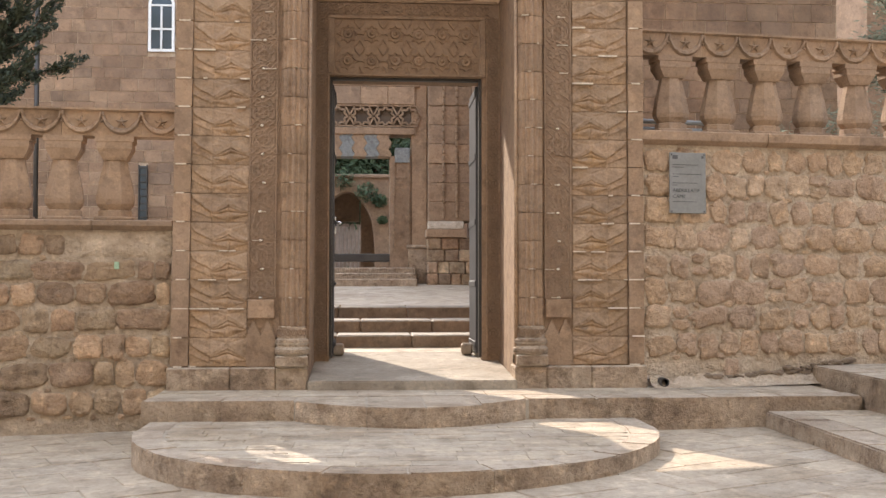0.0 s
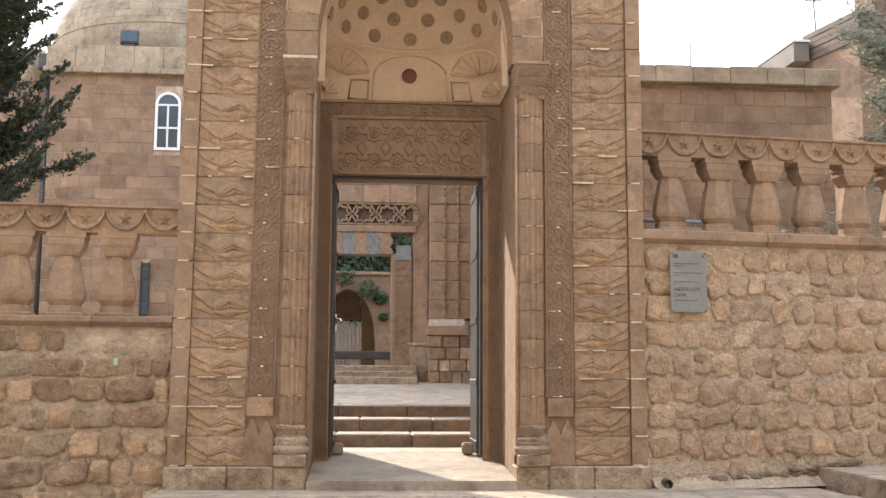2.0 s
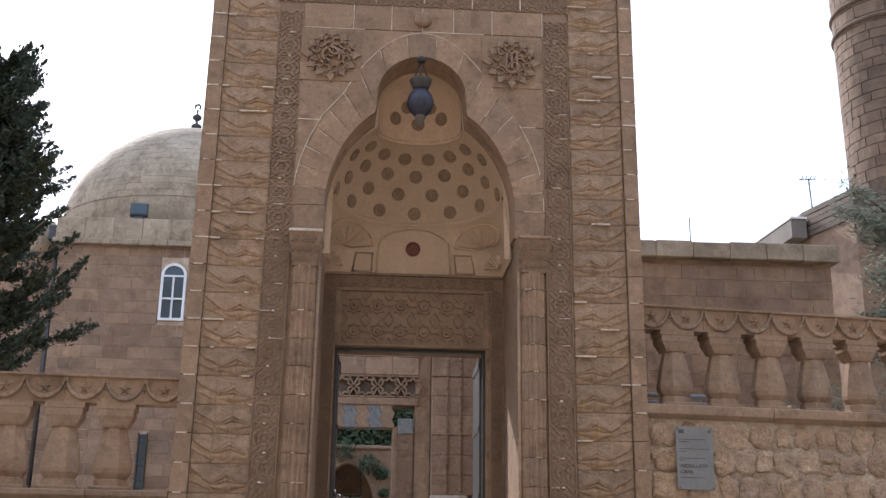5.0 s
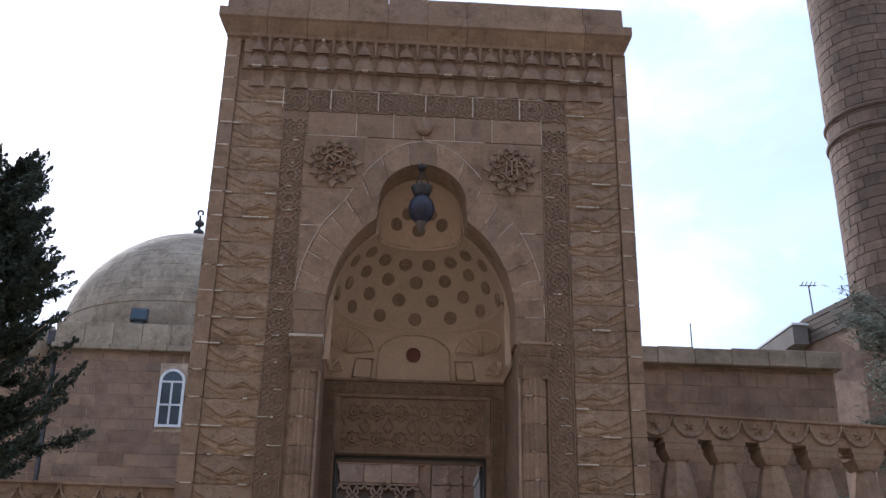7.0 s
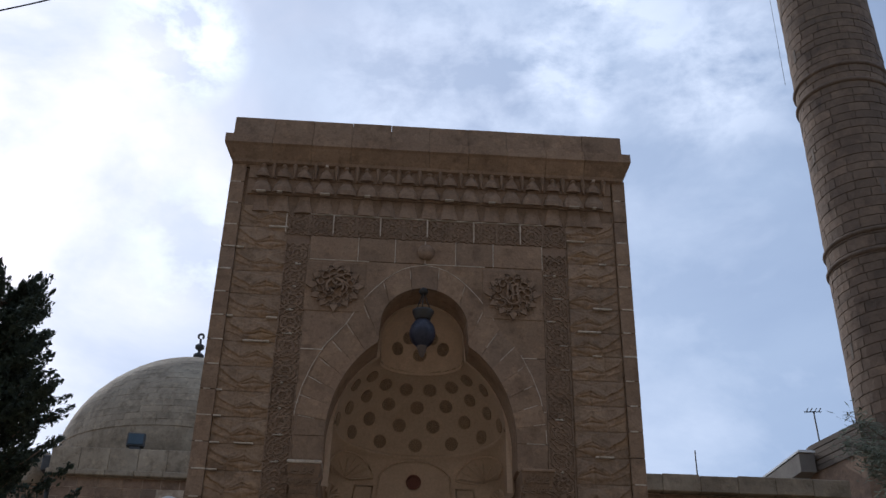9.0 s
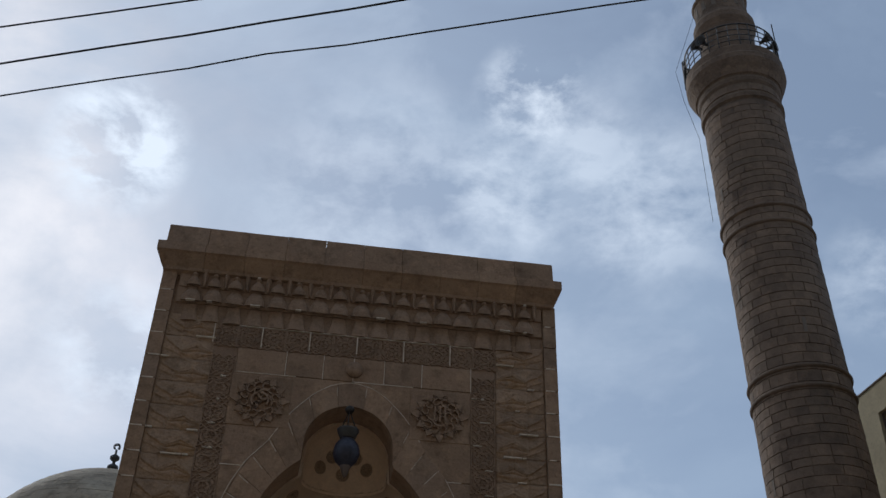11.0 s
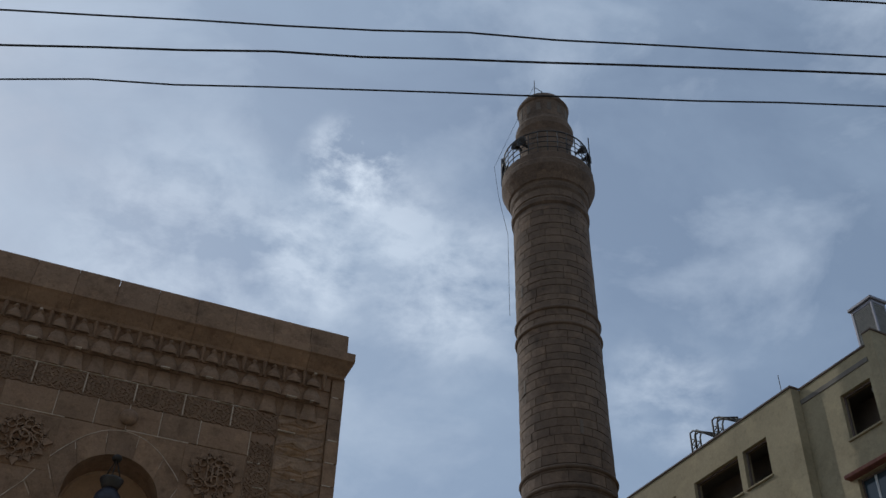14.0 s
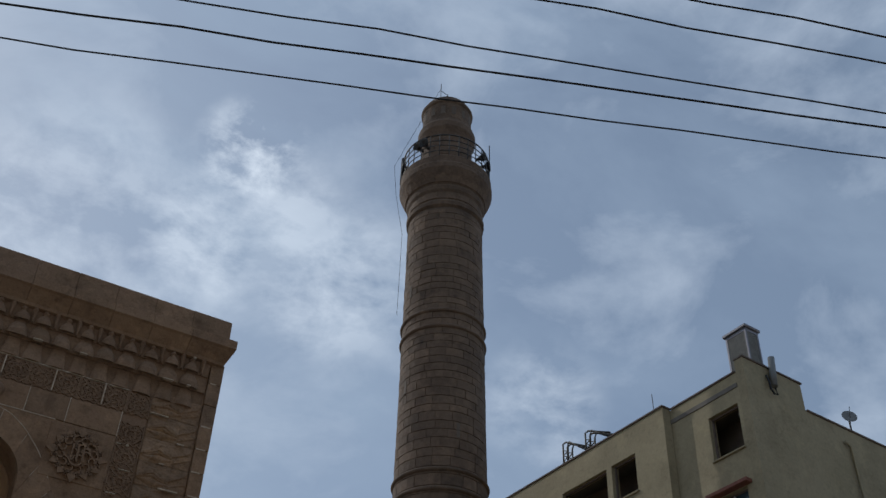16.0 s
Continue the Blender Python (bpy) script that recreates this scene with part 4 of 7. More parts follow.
# carved medallions
def medallion(cx, cz, tulip):
    bm = bmesh.new()
    box(bm, cx - 0.33, cx + 0.33, YF + 0.006, YF + 0.05, cz - 0.30, cz + 0.30, 0.006)
    med = part("medallion", bm, STONE, portal)
    bm = bmesh.new()
    r2 = random.Random(3 if tulip else 5)

    def leaf(a, r0, r1, w):
        c, d = Vector((math.cos(a), math.sin(a))), Vector((-math.sin(a), math.cos(a)))
        o = Vector((cx, cz))
        out = [o + c * r0, o + c * (r0 * 0.6 + r1 * 0.4) - d * w, o + c * r1, o + c * (r0 * 0.6 + r1 * 0.4) + d * w]
        loft(bm, [[(v.x, YF + 0.01, v.y) for v in out], [(v.x, YF - 0.022, v.y) for v in out]])

    for i in range(12):
        a = 2 * math.pi * i / 12
        leaf(a, 0.19, 0.32 if i % 3 == 0 else 0.29, 0.046)
        for sg in (-1, 1):
            b = a + sg * 0.17
            ring2d(bm, (cx + 0.235 * math.cos(b), cz + 0.235 * math.sin(b)), 0.026, 0.014, YF - 0.022, YF + 0.01, 7, a + sg * 0.6, a + sg * 4.6)
        ring2d(bm, (cx + 0.165 * math.cos(a + 0.26), cz + 0.165 * math.sin(a + 0.26)), 0.034, 0.014, YF - 0.026, YF + 0.01, 7, a, a + 4.4)
    for i in range(9):
        a = r2.uniform(0, 6.28)
        r = r2.uniform(0.02, 0.11)
        ring2d(bm, (cx + r * math.cos(a), cz + r * math.sin(a)), r2.uniform(0.03, 0.055), 0.015, YF - 0.03, YF + 0.01, 7, a, a + 3.2)
    if tulip:
        for dx in (-0.06, 0.0, 0.06):
            bar2d(bm, (cx + dx, cz - 0.08), (cx + dx * 0.9, cz + 0.11), 0.018, YF - 0.036, YF + 0.01)
        ring2d(bm, (cx, cz - 0.06), 0.07, 0.018, YF - 0.036, YF + 0.01, 10, math.pi, 2 * math.pi)
    else:
        ring2d(bm, (cx, cz - 0.01), 0.09, 0.02, YF - 0.036, YF + 0.01, 12, -0.6, 3.9)
        ring2d(bm, (cx + 0.04, cz + 0.06), 0.06, 0.018, YF - 0.036, YF + 0.01, 10, 1.0, 5.2)
    part("medallion_carving", bm, CARVED, med)


medallion(-0.515, 6.70, False)
medallion(1.44, 6.70, True)
bm = bmesh.new()
lathe(bm, [(0.095, 0.0), (0.092, 0.03), (0.07, 0.06), (0.03, 0.072), (0.0, 0.073)], (0, 0, 0), 24)
boss = part("boss", bm, CARVED, portal)
boss.matrix_basis = pose(0.47, YF + 0.015, 7.177, 90, 0, 0)
bm = bmesh.new()
for i in range(10):
    a = 2 * math.pi * i / 10
    for r in (0.03, 0.055, 0.078):
        lathe(bm, [(0.009, 0.0), (0.007, 0.012), (0.0, 0.013)], (r * math.cos(a + r * 9), r * math.sin(a + r * 9), 0.06 - r * 0.35), 6)
part("boss_holes", bm, LACE_BACK, boss)
part("pointing", joints, MORTAR, portal, "pale repointed mortar joints")["kind"] = "stuff"

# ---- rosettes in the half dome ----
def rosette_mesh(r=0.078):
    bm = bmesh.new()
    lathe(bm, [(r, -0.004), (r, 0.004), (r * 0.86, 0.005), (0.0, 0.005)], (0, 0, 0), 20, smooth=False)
    # dark disc under the relief, shade of the pierced gaps as colour
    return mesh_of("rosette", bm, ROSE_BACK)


def rosette_relief(r=0.078):
    """A pierced flower: rim, hub, eight petals and a ring of small studs."""
    bm = bmesh.new()
    for i in range(8):
        a = 2 * math.pi * i / 8
        c, d = Vector((math.cos(a), math.sin(a))), Vector((-math.sin(a), math.cos(a)))
        petal = [c * (0.24 * r) - d * 0.003, c * (0.42 * r) - d * (0.10 * r), c * (0.60 * r) - d * (0.13 * r), c * (0.80 * r), c * (0.60 * r) + d * (0.13 * r), c * (0.42 * r) + d * (0.10 * r), c * (0.24 * r) + d * 0.003]
        loft(bm, [[(v.x, v.y, z) for v in petal] for z in (0.003, 0.012)])
        m = 0.72 * r * Vector((math.cos(a + math.pi / 8), math.sin(a + math.pi / 8)))
        lathe(bm, [(0.11 * r, 0.003), (0.09 * r, 0.011), (0.0, 0.012)], (m.x, m.y, 0), 6)
    lathe(bm, [(0.24 * r, 0.003), (0.20 * r, 0.013), (0.0, 0.014)], (0, 0, 0), 10)
    lathe(bm, [(r, 0.002), (r * 0.99, 0.011), (r * 0.86, 0.011), (r * 0.84, 0.003)], (0, 0, 0), 20)
    return mesh_of("rosette_relief", bm, ROSE)


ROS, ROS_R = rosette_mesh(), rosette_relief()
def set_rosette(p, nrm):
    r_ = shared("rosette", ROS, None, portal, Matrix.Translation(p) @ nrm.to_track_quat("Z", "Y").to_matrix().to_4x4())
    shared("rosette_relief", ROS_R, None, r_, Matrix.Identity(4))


for e_deg, steps_ in ((12.8, (-3, -2, -1, 0, 1, 2, 3)), (25.5, (-2.5, -1.5, -0.5, 0.5, 1.5, 2.5)), (38.6, (-3, -2, -1, 0, 1, 2, 3)), (51.5, (-2.5, -1.5, -0.5, 0.5, 1.5, 2.5))):
    for o in steps_:
        a, e = radians(o * 27.5), radians(e_deg)
        p = dome_point(a, e, 0.992)
        if not in_lobe(p, 0.03):
            set_rosette(p, Vector((-(math.cos(e) * math.sin(a)) / DRX, -(math.cos(e) * math.cos(a)) / DRY, -math.sin(e) / DRZ)).normalized())
for o, z in ((-37, 6.355), (0, 6.325), (37, 6.365), (-20, 6.50), (20, 6.50)):
    a = radians(o)
    k = math.sqrt(1 - ((z - 6.26) / 0.45) ** 2) * 0.985
    set_rosette(Vector((DC[0] + k * LOBE_X * math.sin(a), LOBE_C + k * LOBE_Y * math.cos(a), z)), Vector((-math.sin(a) * k, -math.cos(a) * k, -(z - 6.26) * 1.6)).normalized())

# ---- squinch zone under the half dome ----
def on_drum(a, z, k=0.985):
    return drum_point(a, z, k)


for c, hw, z0, h in ((0.0, 0.41, 5.0, 0.235), (-0.83, 0.36, 5.0, 0.21), (0.83, 0.36, 5.0, 0.21)):
    bm = bmesh.new()
    tube(bm, [on_drum(c + hw * -math.cos(math.pi * i / 20), z0 + (h * math.sin(math.pi * i / 20))) for i in range(21)], 0.011, 6)
    if c:
        tube(bm, [on_drum(c - hw, z0), on_drum(c - hw * 0.4, z0 - 0.04), on_drum(c + hw * 0.4, z0 - 0.04), on_drum(c + hw, z0)], 0.012, 6)
    else:
        for s in (-1, 1):
            tube(bm, [on_drum(s * hw, z0), on_drum(s * hw, 4.63)], 0.011, 6)
    part("arch_moulding", bm, PLASTER, portal)
for c in (-0.88, 0.88):
    for i in range(9):
        a = math.pi * (i + 0.5) / 9
        part("shell_rib", tube(bmesh.new(), [on_drum(c, 4.71), on_drum(c - 0.17 * math.cos(a), 4.71 + 0.15 * math.sin(a))], 0.004, 6, 0.012), PLASTER, portal)
    for i in range(7):
        a = math.pi * (i + 0.5) / 7
        part("shell_rib", tube(bmesh.new(), [on_drum(c * 0.85, 4.97), on_drum(c * 0.85 - 0.24 * math.cos(a), 4.97 + 0.20 * math.sin(a))], 0.003, 6, 0.009), PLASTER, portal)
    bm = bmesh.new()
    s = 1 if c > 0 else -1
    for x0_, x1_, z0_, z1_ in ((0.46, 0.62, 4.67, 4.90),):
        pts = [on_drum(s * x0_, z0_), on_drum(s * x1_, z0_), on_drum(s * x1_, z1_), on_drum(s * x0_, z1_), on_drum(s * x0_, z0_)]
        tube(bm, pts, 0.012, 6)
    part("panel_moulding", bm, PLASTER, portal)
bm = bmesh.new()
lathe(bm, [(0.085, -0.01), (0.085, 0.012), (0.07, 0.014), (0.066, -0.004), (0.0, -0.004)], (0, 0, 0), 28, smooth=False)
hole = part("roundel", bm, TERRA, portal, "dark terracotta roundel")
hole.matrix_basis = Matrix.Translation(on_drum(-0.01, 4.965, 0.975)) @ pose(0, 0, 0, 90, 0, 0)

# ---- carved frame and star panel round the doorway ----
def scroll_mesh(w, h):
    bm = bmesh.new()
    ring2d(bm, (w / 2, h / 2), min(w, h) * 0.36, 0.010, -0.022, 0.0, 12)
    ring2d(bm, (w / 2, h / 2), min(w, h) * 0.15, 0.010, -0.026, 0.0, 8)
    for i in range(4):
        a = math.pi / 4 + math.pi / 2 * i
        bar2d(bm, (w / 2 + 0.02 * math.cos(a), h / 2 + 0.02 * math.sin(a)), (w / 2 + w * 0.62 * math.cos(a), h / 2 + h * 0.62 * math.sin(a)), 0.010, -0.024, 0.0)
        bar2d(bm, (w / 2 + w * 0.5 * math.cos(a + 0.785), h / 2 + h * 0.5 * math.sin(a + 0.785)), (w / 2 + w * 0.36 * math.cos(a), h / 2 + h * 0.36 * math.sin(a)), 0.008, -0.020, 0.0)
    return mesh_of("scroll_block", bm, CARVED)


SCROLL = scroll_mesh(0.138, 0.138)
for xa in (-0.546, 1.352):
    bm = bmesh.new()
    box(bm, xa - 0.003, xa + 0.142, YD - 0.03, YD, 0.70, 4.59)
    fr = part("frame_ground", bm, LACE_BACK, portal)
    for k in range(27):
        shared("scroll_block", SCROLL, None, fr, pose(xa, YD - 0.03, 0.72 + k * 0.1385))
    bm = bmesh.new()
    for x in (xa + 0.004, xa + 0.140):
        box(bm, x - 0.006, x + 0.008, YD - 0.052, YD, 0.68, 4.445 if (x < 0) == (x > xa + 0.05) else 4.59, 0.003)
    part("frame_border", bm, STONE, portal)
bm = bmesh.new()
box(bm, -0.40, 1.348, YD - 0.03, YD, 4.447, 4.59)
fr = part("frame_ground", bm, LACE_BACK, portal)
for k in range(14):
    shared("scroll_block", SCROLL, None, fr, pose(-0.54 + k * 0.1385, YD - 0.03, 4.450))
bm = bmesh.new()
box(bm, -0.548, 1.499, YD - 0.062, YD + 0.14, 4.592, 4.623, 0.004)
part("frame_border", bm, STONE, portal)
# lintel panel
PX0, PX1, PZ0, PZ1 = -0.40, 1.345, 3.80, 4.445
bm = bmesh.new()
box(bm, PX0, PX1, YD - 0.012, YD, PZ0, PZ1)
panel = part("lintel_panel", bm, CARVED, portal)
bm = bmesh.new()
for a in ((PX0, PX1, PZ1 - 0.035, PZ1), (PX0, PX1, DT, PZ0), (PX0, PX0 + 0.065, PZ0, PZ1 - 0.035), (PX1 - 0.065, PX1, PZ0, PZ1 - 0.035)):
    box(bm, a[0], a[1], YD - 0.045, YD - 0.004, a[2], a[3], 0.006)
part("panel_border", bm, STONE, panel)


def star_pieces(w, h):
    """One strapwork tile: an eight-pointed star, its ties to the neighbours and four corner fillets."""
    star = bmesh.new()
    pts = []
    for i in range(16):
        a = 2 * math.pi * i / 16
        r = 0.106 if i % 2 == 0 else 0.080
        pts.append((r * math.cos(a), r * math.sin(a)))
    inner = [(x * 0.84, z * 0.84) for x, z in pts]
    loft(star, [[(x, 0.0, z) for x, z in pts], [(x, -0.024, z) for x, z in pts], [(x, -0.024, z) for x, z in inner], [(x, 0.0, z) for x, z in inner]], caps=False)
    bmesh.ops.recalc_face_normals(star, faces=star.faces[:])
    tie = bmesh.new()
    bar2d(tie, (0.106, 0.0), (w / 2, 0.0), 0.016, -0.022, 0.0)
    fillet = bmesh.new()
    out = [(w / 2, 0.055), (w / 2, 0.072), (0.088, h / 2), (0.068, h / 2), (0.09, 0.10)]
    loft(fillet, [[(x, 0.0, z) for x, z in out], [(x, -0.022, z) for x, z in out]])
    bmesh.ops.recalc_face_normals(fillet, faces=fillet.faces[:])
    return mesh_of("star_strap", star, STONE), mesh_of("tie", tie, STONE), mesh_of("fillet", fillet, STONE)


SW, SH = 0.262, 0.302
STAR, TIE, FILLET = star_pieces(SW, SH)
bm = bmesh.new()
lathe(bm, [(0.054, 0.0), (0.054, 0.012), (0.042, 0.020), (0.036, 0.014), (0.018, 0.016), (0.015, 0.026), (0.0, 0.028)], (0, 0, 0), 14)
BOSS = mesh_of("star_boss", bm, STONE)
for i in range(6):
    for j in range(2):
        c = (0.466 + SW * (i - 2.5), YD - 0.012, 3.944 + SH * j)
        st = shared("star_strap", STAR, None, panel, Matrix.Translation(c))
        for sx in (-1, 1):
            shared("tie", TIE, None, panel, Matrix.Translation(c) @ Matrix.Diagonal((sx, 1, 1, 1)))
            for sz in (-1, 1):
                shared("fillet", FILLET, None, panel, Matrix.Translation(c) @ Matrix.Diagonal((sx, 1, sz, 1)))
        shared("star_boss", BOSS, None, st, pose(0, -0.002, 0, 90, 0, 0))

# ---- threshold, landing, half-round step ----
bm = bmesh.new()
xa, xb = NL + 0.004, NR - 0.004
loft(bm, [[(x, y, 0.3) for x, y in ((xa, 10.30), (xb, 10.30), (xb, 12.45), (xa, 12.45))], [(xa, 10.30, 0.535), (xb, 10.30, 0.535), (xb, 12.45, 0.67), (xa, 12.45, 0.67)]])
bmesh.ops.bevel(bm, geom=bm.edges[:], offset=0.012, segments=2, affect="EDGES")
tagged(put("threshold", bm, SILL), "worn pale stone threshold slab in the doorway", "threshold", kind="structure")


def arc_blocks(parent, c, rx, ry, a0, a1, n, depth, z0, z1, mat, name):
    """Kerb stones along an ellipse."""
    for i in range(n):
        aa, ab = a0 + (a1 - a0) * i / n, a0 + (a1 - a0) * (i + 1) / n
        aa, ab = aa + 0.0007, ab - 0.0007
        ts = [aa + (ab - aa) * j / 5 for j in range(6)]
        outer = [(c[0] + rx * math.cos(t), c[1] + ry * math.sin(t)) for t in ts]
        inner = [(c[0] + (rx - depth) * math.cos(t), c[1] + (ry - depth) * math.sin(t)) for t in reversed(ts)]
        bm = bmesh.new()
        slab_poly(bm, outer + inner, z0, z1 + rng.uniform(-0.004, 0.003), 0.009)
        part(name, bm, mat, parent)


def slabs(parent, name, mat, span, y0, y1, z, row=0.19, lo=0.3, hi=0.62, skew=0.0):
    """Rows of paving slabs between span(y) = (x0, x1)."""
    y = y0
    while y < y1 - 0.05:
        h = min(row * rng.uniform(0.85, 1.15), y1 - y)
        xa, xb = span(y + h / 2)
        x = xa
        while x < xb - 0.03:
            w = min(rng.uniform(lo, hi), xb - x)
            if xb - x - w < 0.12:
                w = xb - x
            bm = bmesh.new()
            dz = rng.uniform(-0.004, 0.003)
            box(bm, x + 0.003, x + w - 0.003, y + 0.003, y + h - 0.003, z - 0.05, z + dz, 0.003)
            part(name, bm, mat, parent)
            x += w
        y += h


disc = tagged(new("half_round_step"), "broad half-round limestone step with brick-like paving", "step", kind="structure")
DCX, DCY, DRAD, DRADY = 0.29, 9.0, 2.17, 2.16
bm = bmesh.new()
slab_poly(bm, [(DCX + DRAD - 0.03, 9.9), (DCX - DRAD + 0.03, 9.9)] + [(DCX - (DRAD - 0.03) * math.cos(math.pi * i / 40), DCY - (DRADY - 0.03) * math.sin(math.pi * i / 40)) for i in range(41)], -0.1, 0.2595)
part("core", bm, PAVE_BED, disc)
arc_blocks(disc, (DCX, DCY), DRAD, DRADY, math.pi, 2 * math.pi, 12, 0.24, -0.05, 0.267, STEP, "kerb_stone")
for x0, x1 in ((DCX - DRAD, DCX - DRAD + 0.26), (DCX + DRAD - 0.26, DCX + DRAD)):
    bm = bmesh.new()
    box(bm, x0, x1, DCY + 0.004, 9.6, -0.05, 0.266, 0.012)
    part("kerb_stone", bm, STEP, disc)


def disc_span(y):
    k = max(0.0, 1 - (max(0.0, DCY - y) / (DRADY - 0.27)) ** 2)
    w = (DRAD - 0.27) * math.sqrt(k)
    return DCX - w, DCX + w


slabs(disc, "paving_slab", PAVING, disc_span, DCY - DRADY + 0.30, 9.55, 0.266, 0.17, 0.28, 0.55)

landing = tagged(new("landing_step"), "worn stone landing step before the portal", "step", kind="structure")
LY = 9.47


def landing_front(x):
    u = (x - 0.42) / 1.03
    return LY - (0.57 * math.cos(u * math.pi / 2) ** 0.8 if abs(u) < 1 else 0.0)


bm = bmesh.new()
pts = [(4.55, 10.9), (-1.93, 10.6)] + [(x, landing_front(x) + 0.02) for x in [-1.93 + (4.55 + 1.93) * i / 60 for i in range(61)]]
slab_poly(bm, pts, -0.1, 0.439)
part("core", bm, PAVE_BED, landing)
cuts = [-1.95, -1.25, -0.61, 0.02, 0.52, 1.0, 1.46, 2.1, 2.62, 3.15, 3.85, 4.58]
for a, b in zip(cuts, cuts[1:]):
    bm = bmesh.new()
    xs_ = [a + 0.0015 + (b - a - 0.003) * j / 6 for j in range(7)]
    slab_poly(bm, [(x, landing_front(x) + rng.uniform(-0.004, 0.004)) for x in xs_] + [(xs_[-1], LY + 0.32), (xs_[0], LY + 0.32)], 0.0, 0.446 + rng.uniform(-0.006, 0.004), 0.010)
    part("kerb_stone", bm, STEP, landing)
slabs(landing, "paving_slab", PAVING, lambda y: (-1.93, 4.55), LY + 0.33, 10.62, 0.446, 0.36, 0.45, 0.8)

# rising street steps
street_steps = tagged(new("street_steps"), "broad pale stone street steps rising beside the wall", "steps", kind="structure")
for x0, y1, z0, z1 in ((3.66, 9.44, 0.0, 0.32), (4.62, 10.9, 0.3, 0.63)):
    bm = bmesh.new()
    slab_poly(bm, [(x0 - 0.10 + 0.03, 4.0), (14.0, 4.0), (14.0, y1 + 1.4 if z1 > 0.5 else y1), (x0 + 0.06, y1)], z0 - 0.2, z1 - 0.015)
    part("core", bm, PAVE_BED, street_steps)
    y = 4.2
    while y < y1 - 0.02:
        w = min(rng.uniform(0.5, 0.9), y1 - y)
        bm = bmesh.new()
        xa = x0 - 0.05 + 0.02 * (y - 7)
        slab_poly(bm, [(xa, y + 0.004), (xa + 0.34, y + 0.004), (xa + 0.35, y + w - 0.004), (xa + 0.01 * w, y + w - 0.004)], z0 - 0.1, z1, 0.014)
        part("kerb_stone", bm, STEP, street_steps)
        y += w
    slabs(street_steps, "paving_slab", PAVING, lambda y: (x0 + 0.33, x0 + 3.2), 5.2, y1, z1, 0.42, 0.5, 0.9)

# street paving, laid on the skew
ang = radians(24)
ca, sa_ = math.cos(ang), math.sin(ang)
TW, TH = 0.62, 0.40
for i in range(-14, 14):
    for j in range(-4, 26):
        u0 = i * TW + (TW / 2 if j % 2 else 0)
        v0 = j * TH
        c = (-0.5 + (u0 + TW / 2) * ca - (v0 + TH / 2) * sa_, 4.2 + (u0 + TW / 2) * sa_ + (v0 + TH / 2) * ca)
        if not (-5.6 < c[0] < 4.2 and 5.7 < c[1] < 11.0):
            continue
        if c[1] > (left_y(c[0]) + 0.2 if c[0] < -1.6 else 9.9):
            continue
        if ((c[0] - DCX) / (DRAD - 0.35)) ** 2 + ((c[1] - DCY) / (DRADY - 0.35)) ** 2 < 1:
            continue
        bm = bmesh.new()
        g = 0.006
        qs = [(g, g), (TW - g, g), (TW - g, TH - g), (g, TH - g)]
        plan = [(-0.5 + (u0 + a) * ca - (v0 + b) * sa_, 4.2 + (u0 + a) * sa_ + (v0 + b) * ca) for a, b in qs]
        dz = rng.uniform(-0.004, 0.004)
        top = [(x, y, ground_z(x) + dz) for x, y in plan]
        loft(bm, [[(x, y, ground_z(x) - 0.06) for x, y in plan], [(x, y, z - 0.006) for x, y, z in top], [(x * 0.985 + c[0] * 0.015, y * 0.985 + c[1] * 0.015, z) for x, y, z in top]])
        part("paving_slab", bm, PAVING, ground)

# ---- rubble facing of the boundary walls ----
def stone(r, parent, fy, cx, cz, w, h, power, wob, proud, mat):
    """One fieldstone: a lumpy rounded outline, a broken face."""
    n = 20
    salt = r.uniform(0, 90)
    turn_ = r.uniform(-0.14, 0.14)
    sx, sz = r.uniform(-0.10, 0.10), r.uniform(-0.08, 0.05)
    rings = []
    for k, d, jit in ((1.0, -0.04, 0.0), (1.0, 0.30, 0.0), (0.94, 0.80, 0.30), (0.70, 1.0, 0.75), (0.36, 1.0, 0.9)):
        ring = []
        for i in range(n):
            a = 2 * math.pi * (i + 0.5) / n
            ca_, sa2 = math.cos(a), math.sin(a)
            q = (abs(ca_) ** power + abs(sa2) ** power) ** (-1 / power)
            q *= 1 + wob * noise.noise((ca_ * 1.6 + salt, sa2 * 1.6, salt)) + wob * 0.5 * noise.noise((ca_ * 5 + salt, sa2 * 5, salt))
            x, z = q * ca_ * w / 2 * k, q * sa2 * h / 2 * k
            x, z = cx + x - z * turn_, cz + z + x * turn_
            lift = proud * (d + jit * noise.noise((x * 9 + salt, z * 9, salt))) if d > 0 else d
            if d > 0.5:
                lift += (sx * (x - cx) + sz * (z - cz)) * 0.4
            ring.append((x, fy(x) - lift, z))
        rings.append(ring)
    bm = bmesh.new()
    loft(bm, rings, smooth=True)
    part("stone", bm, mat, parent)


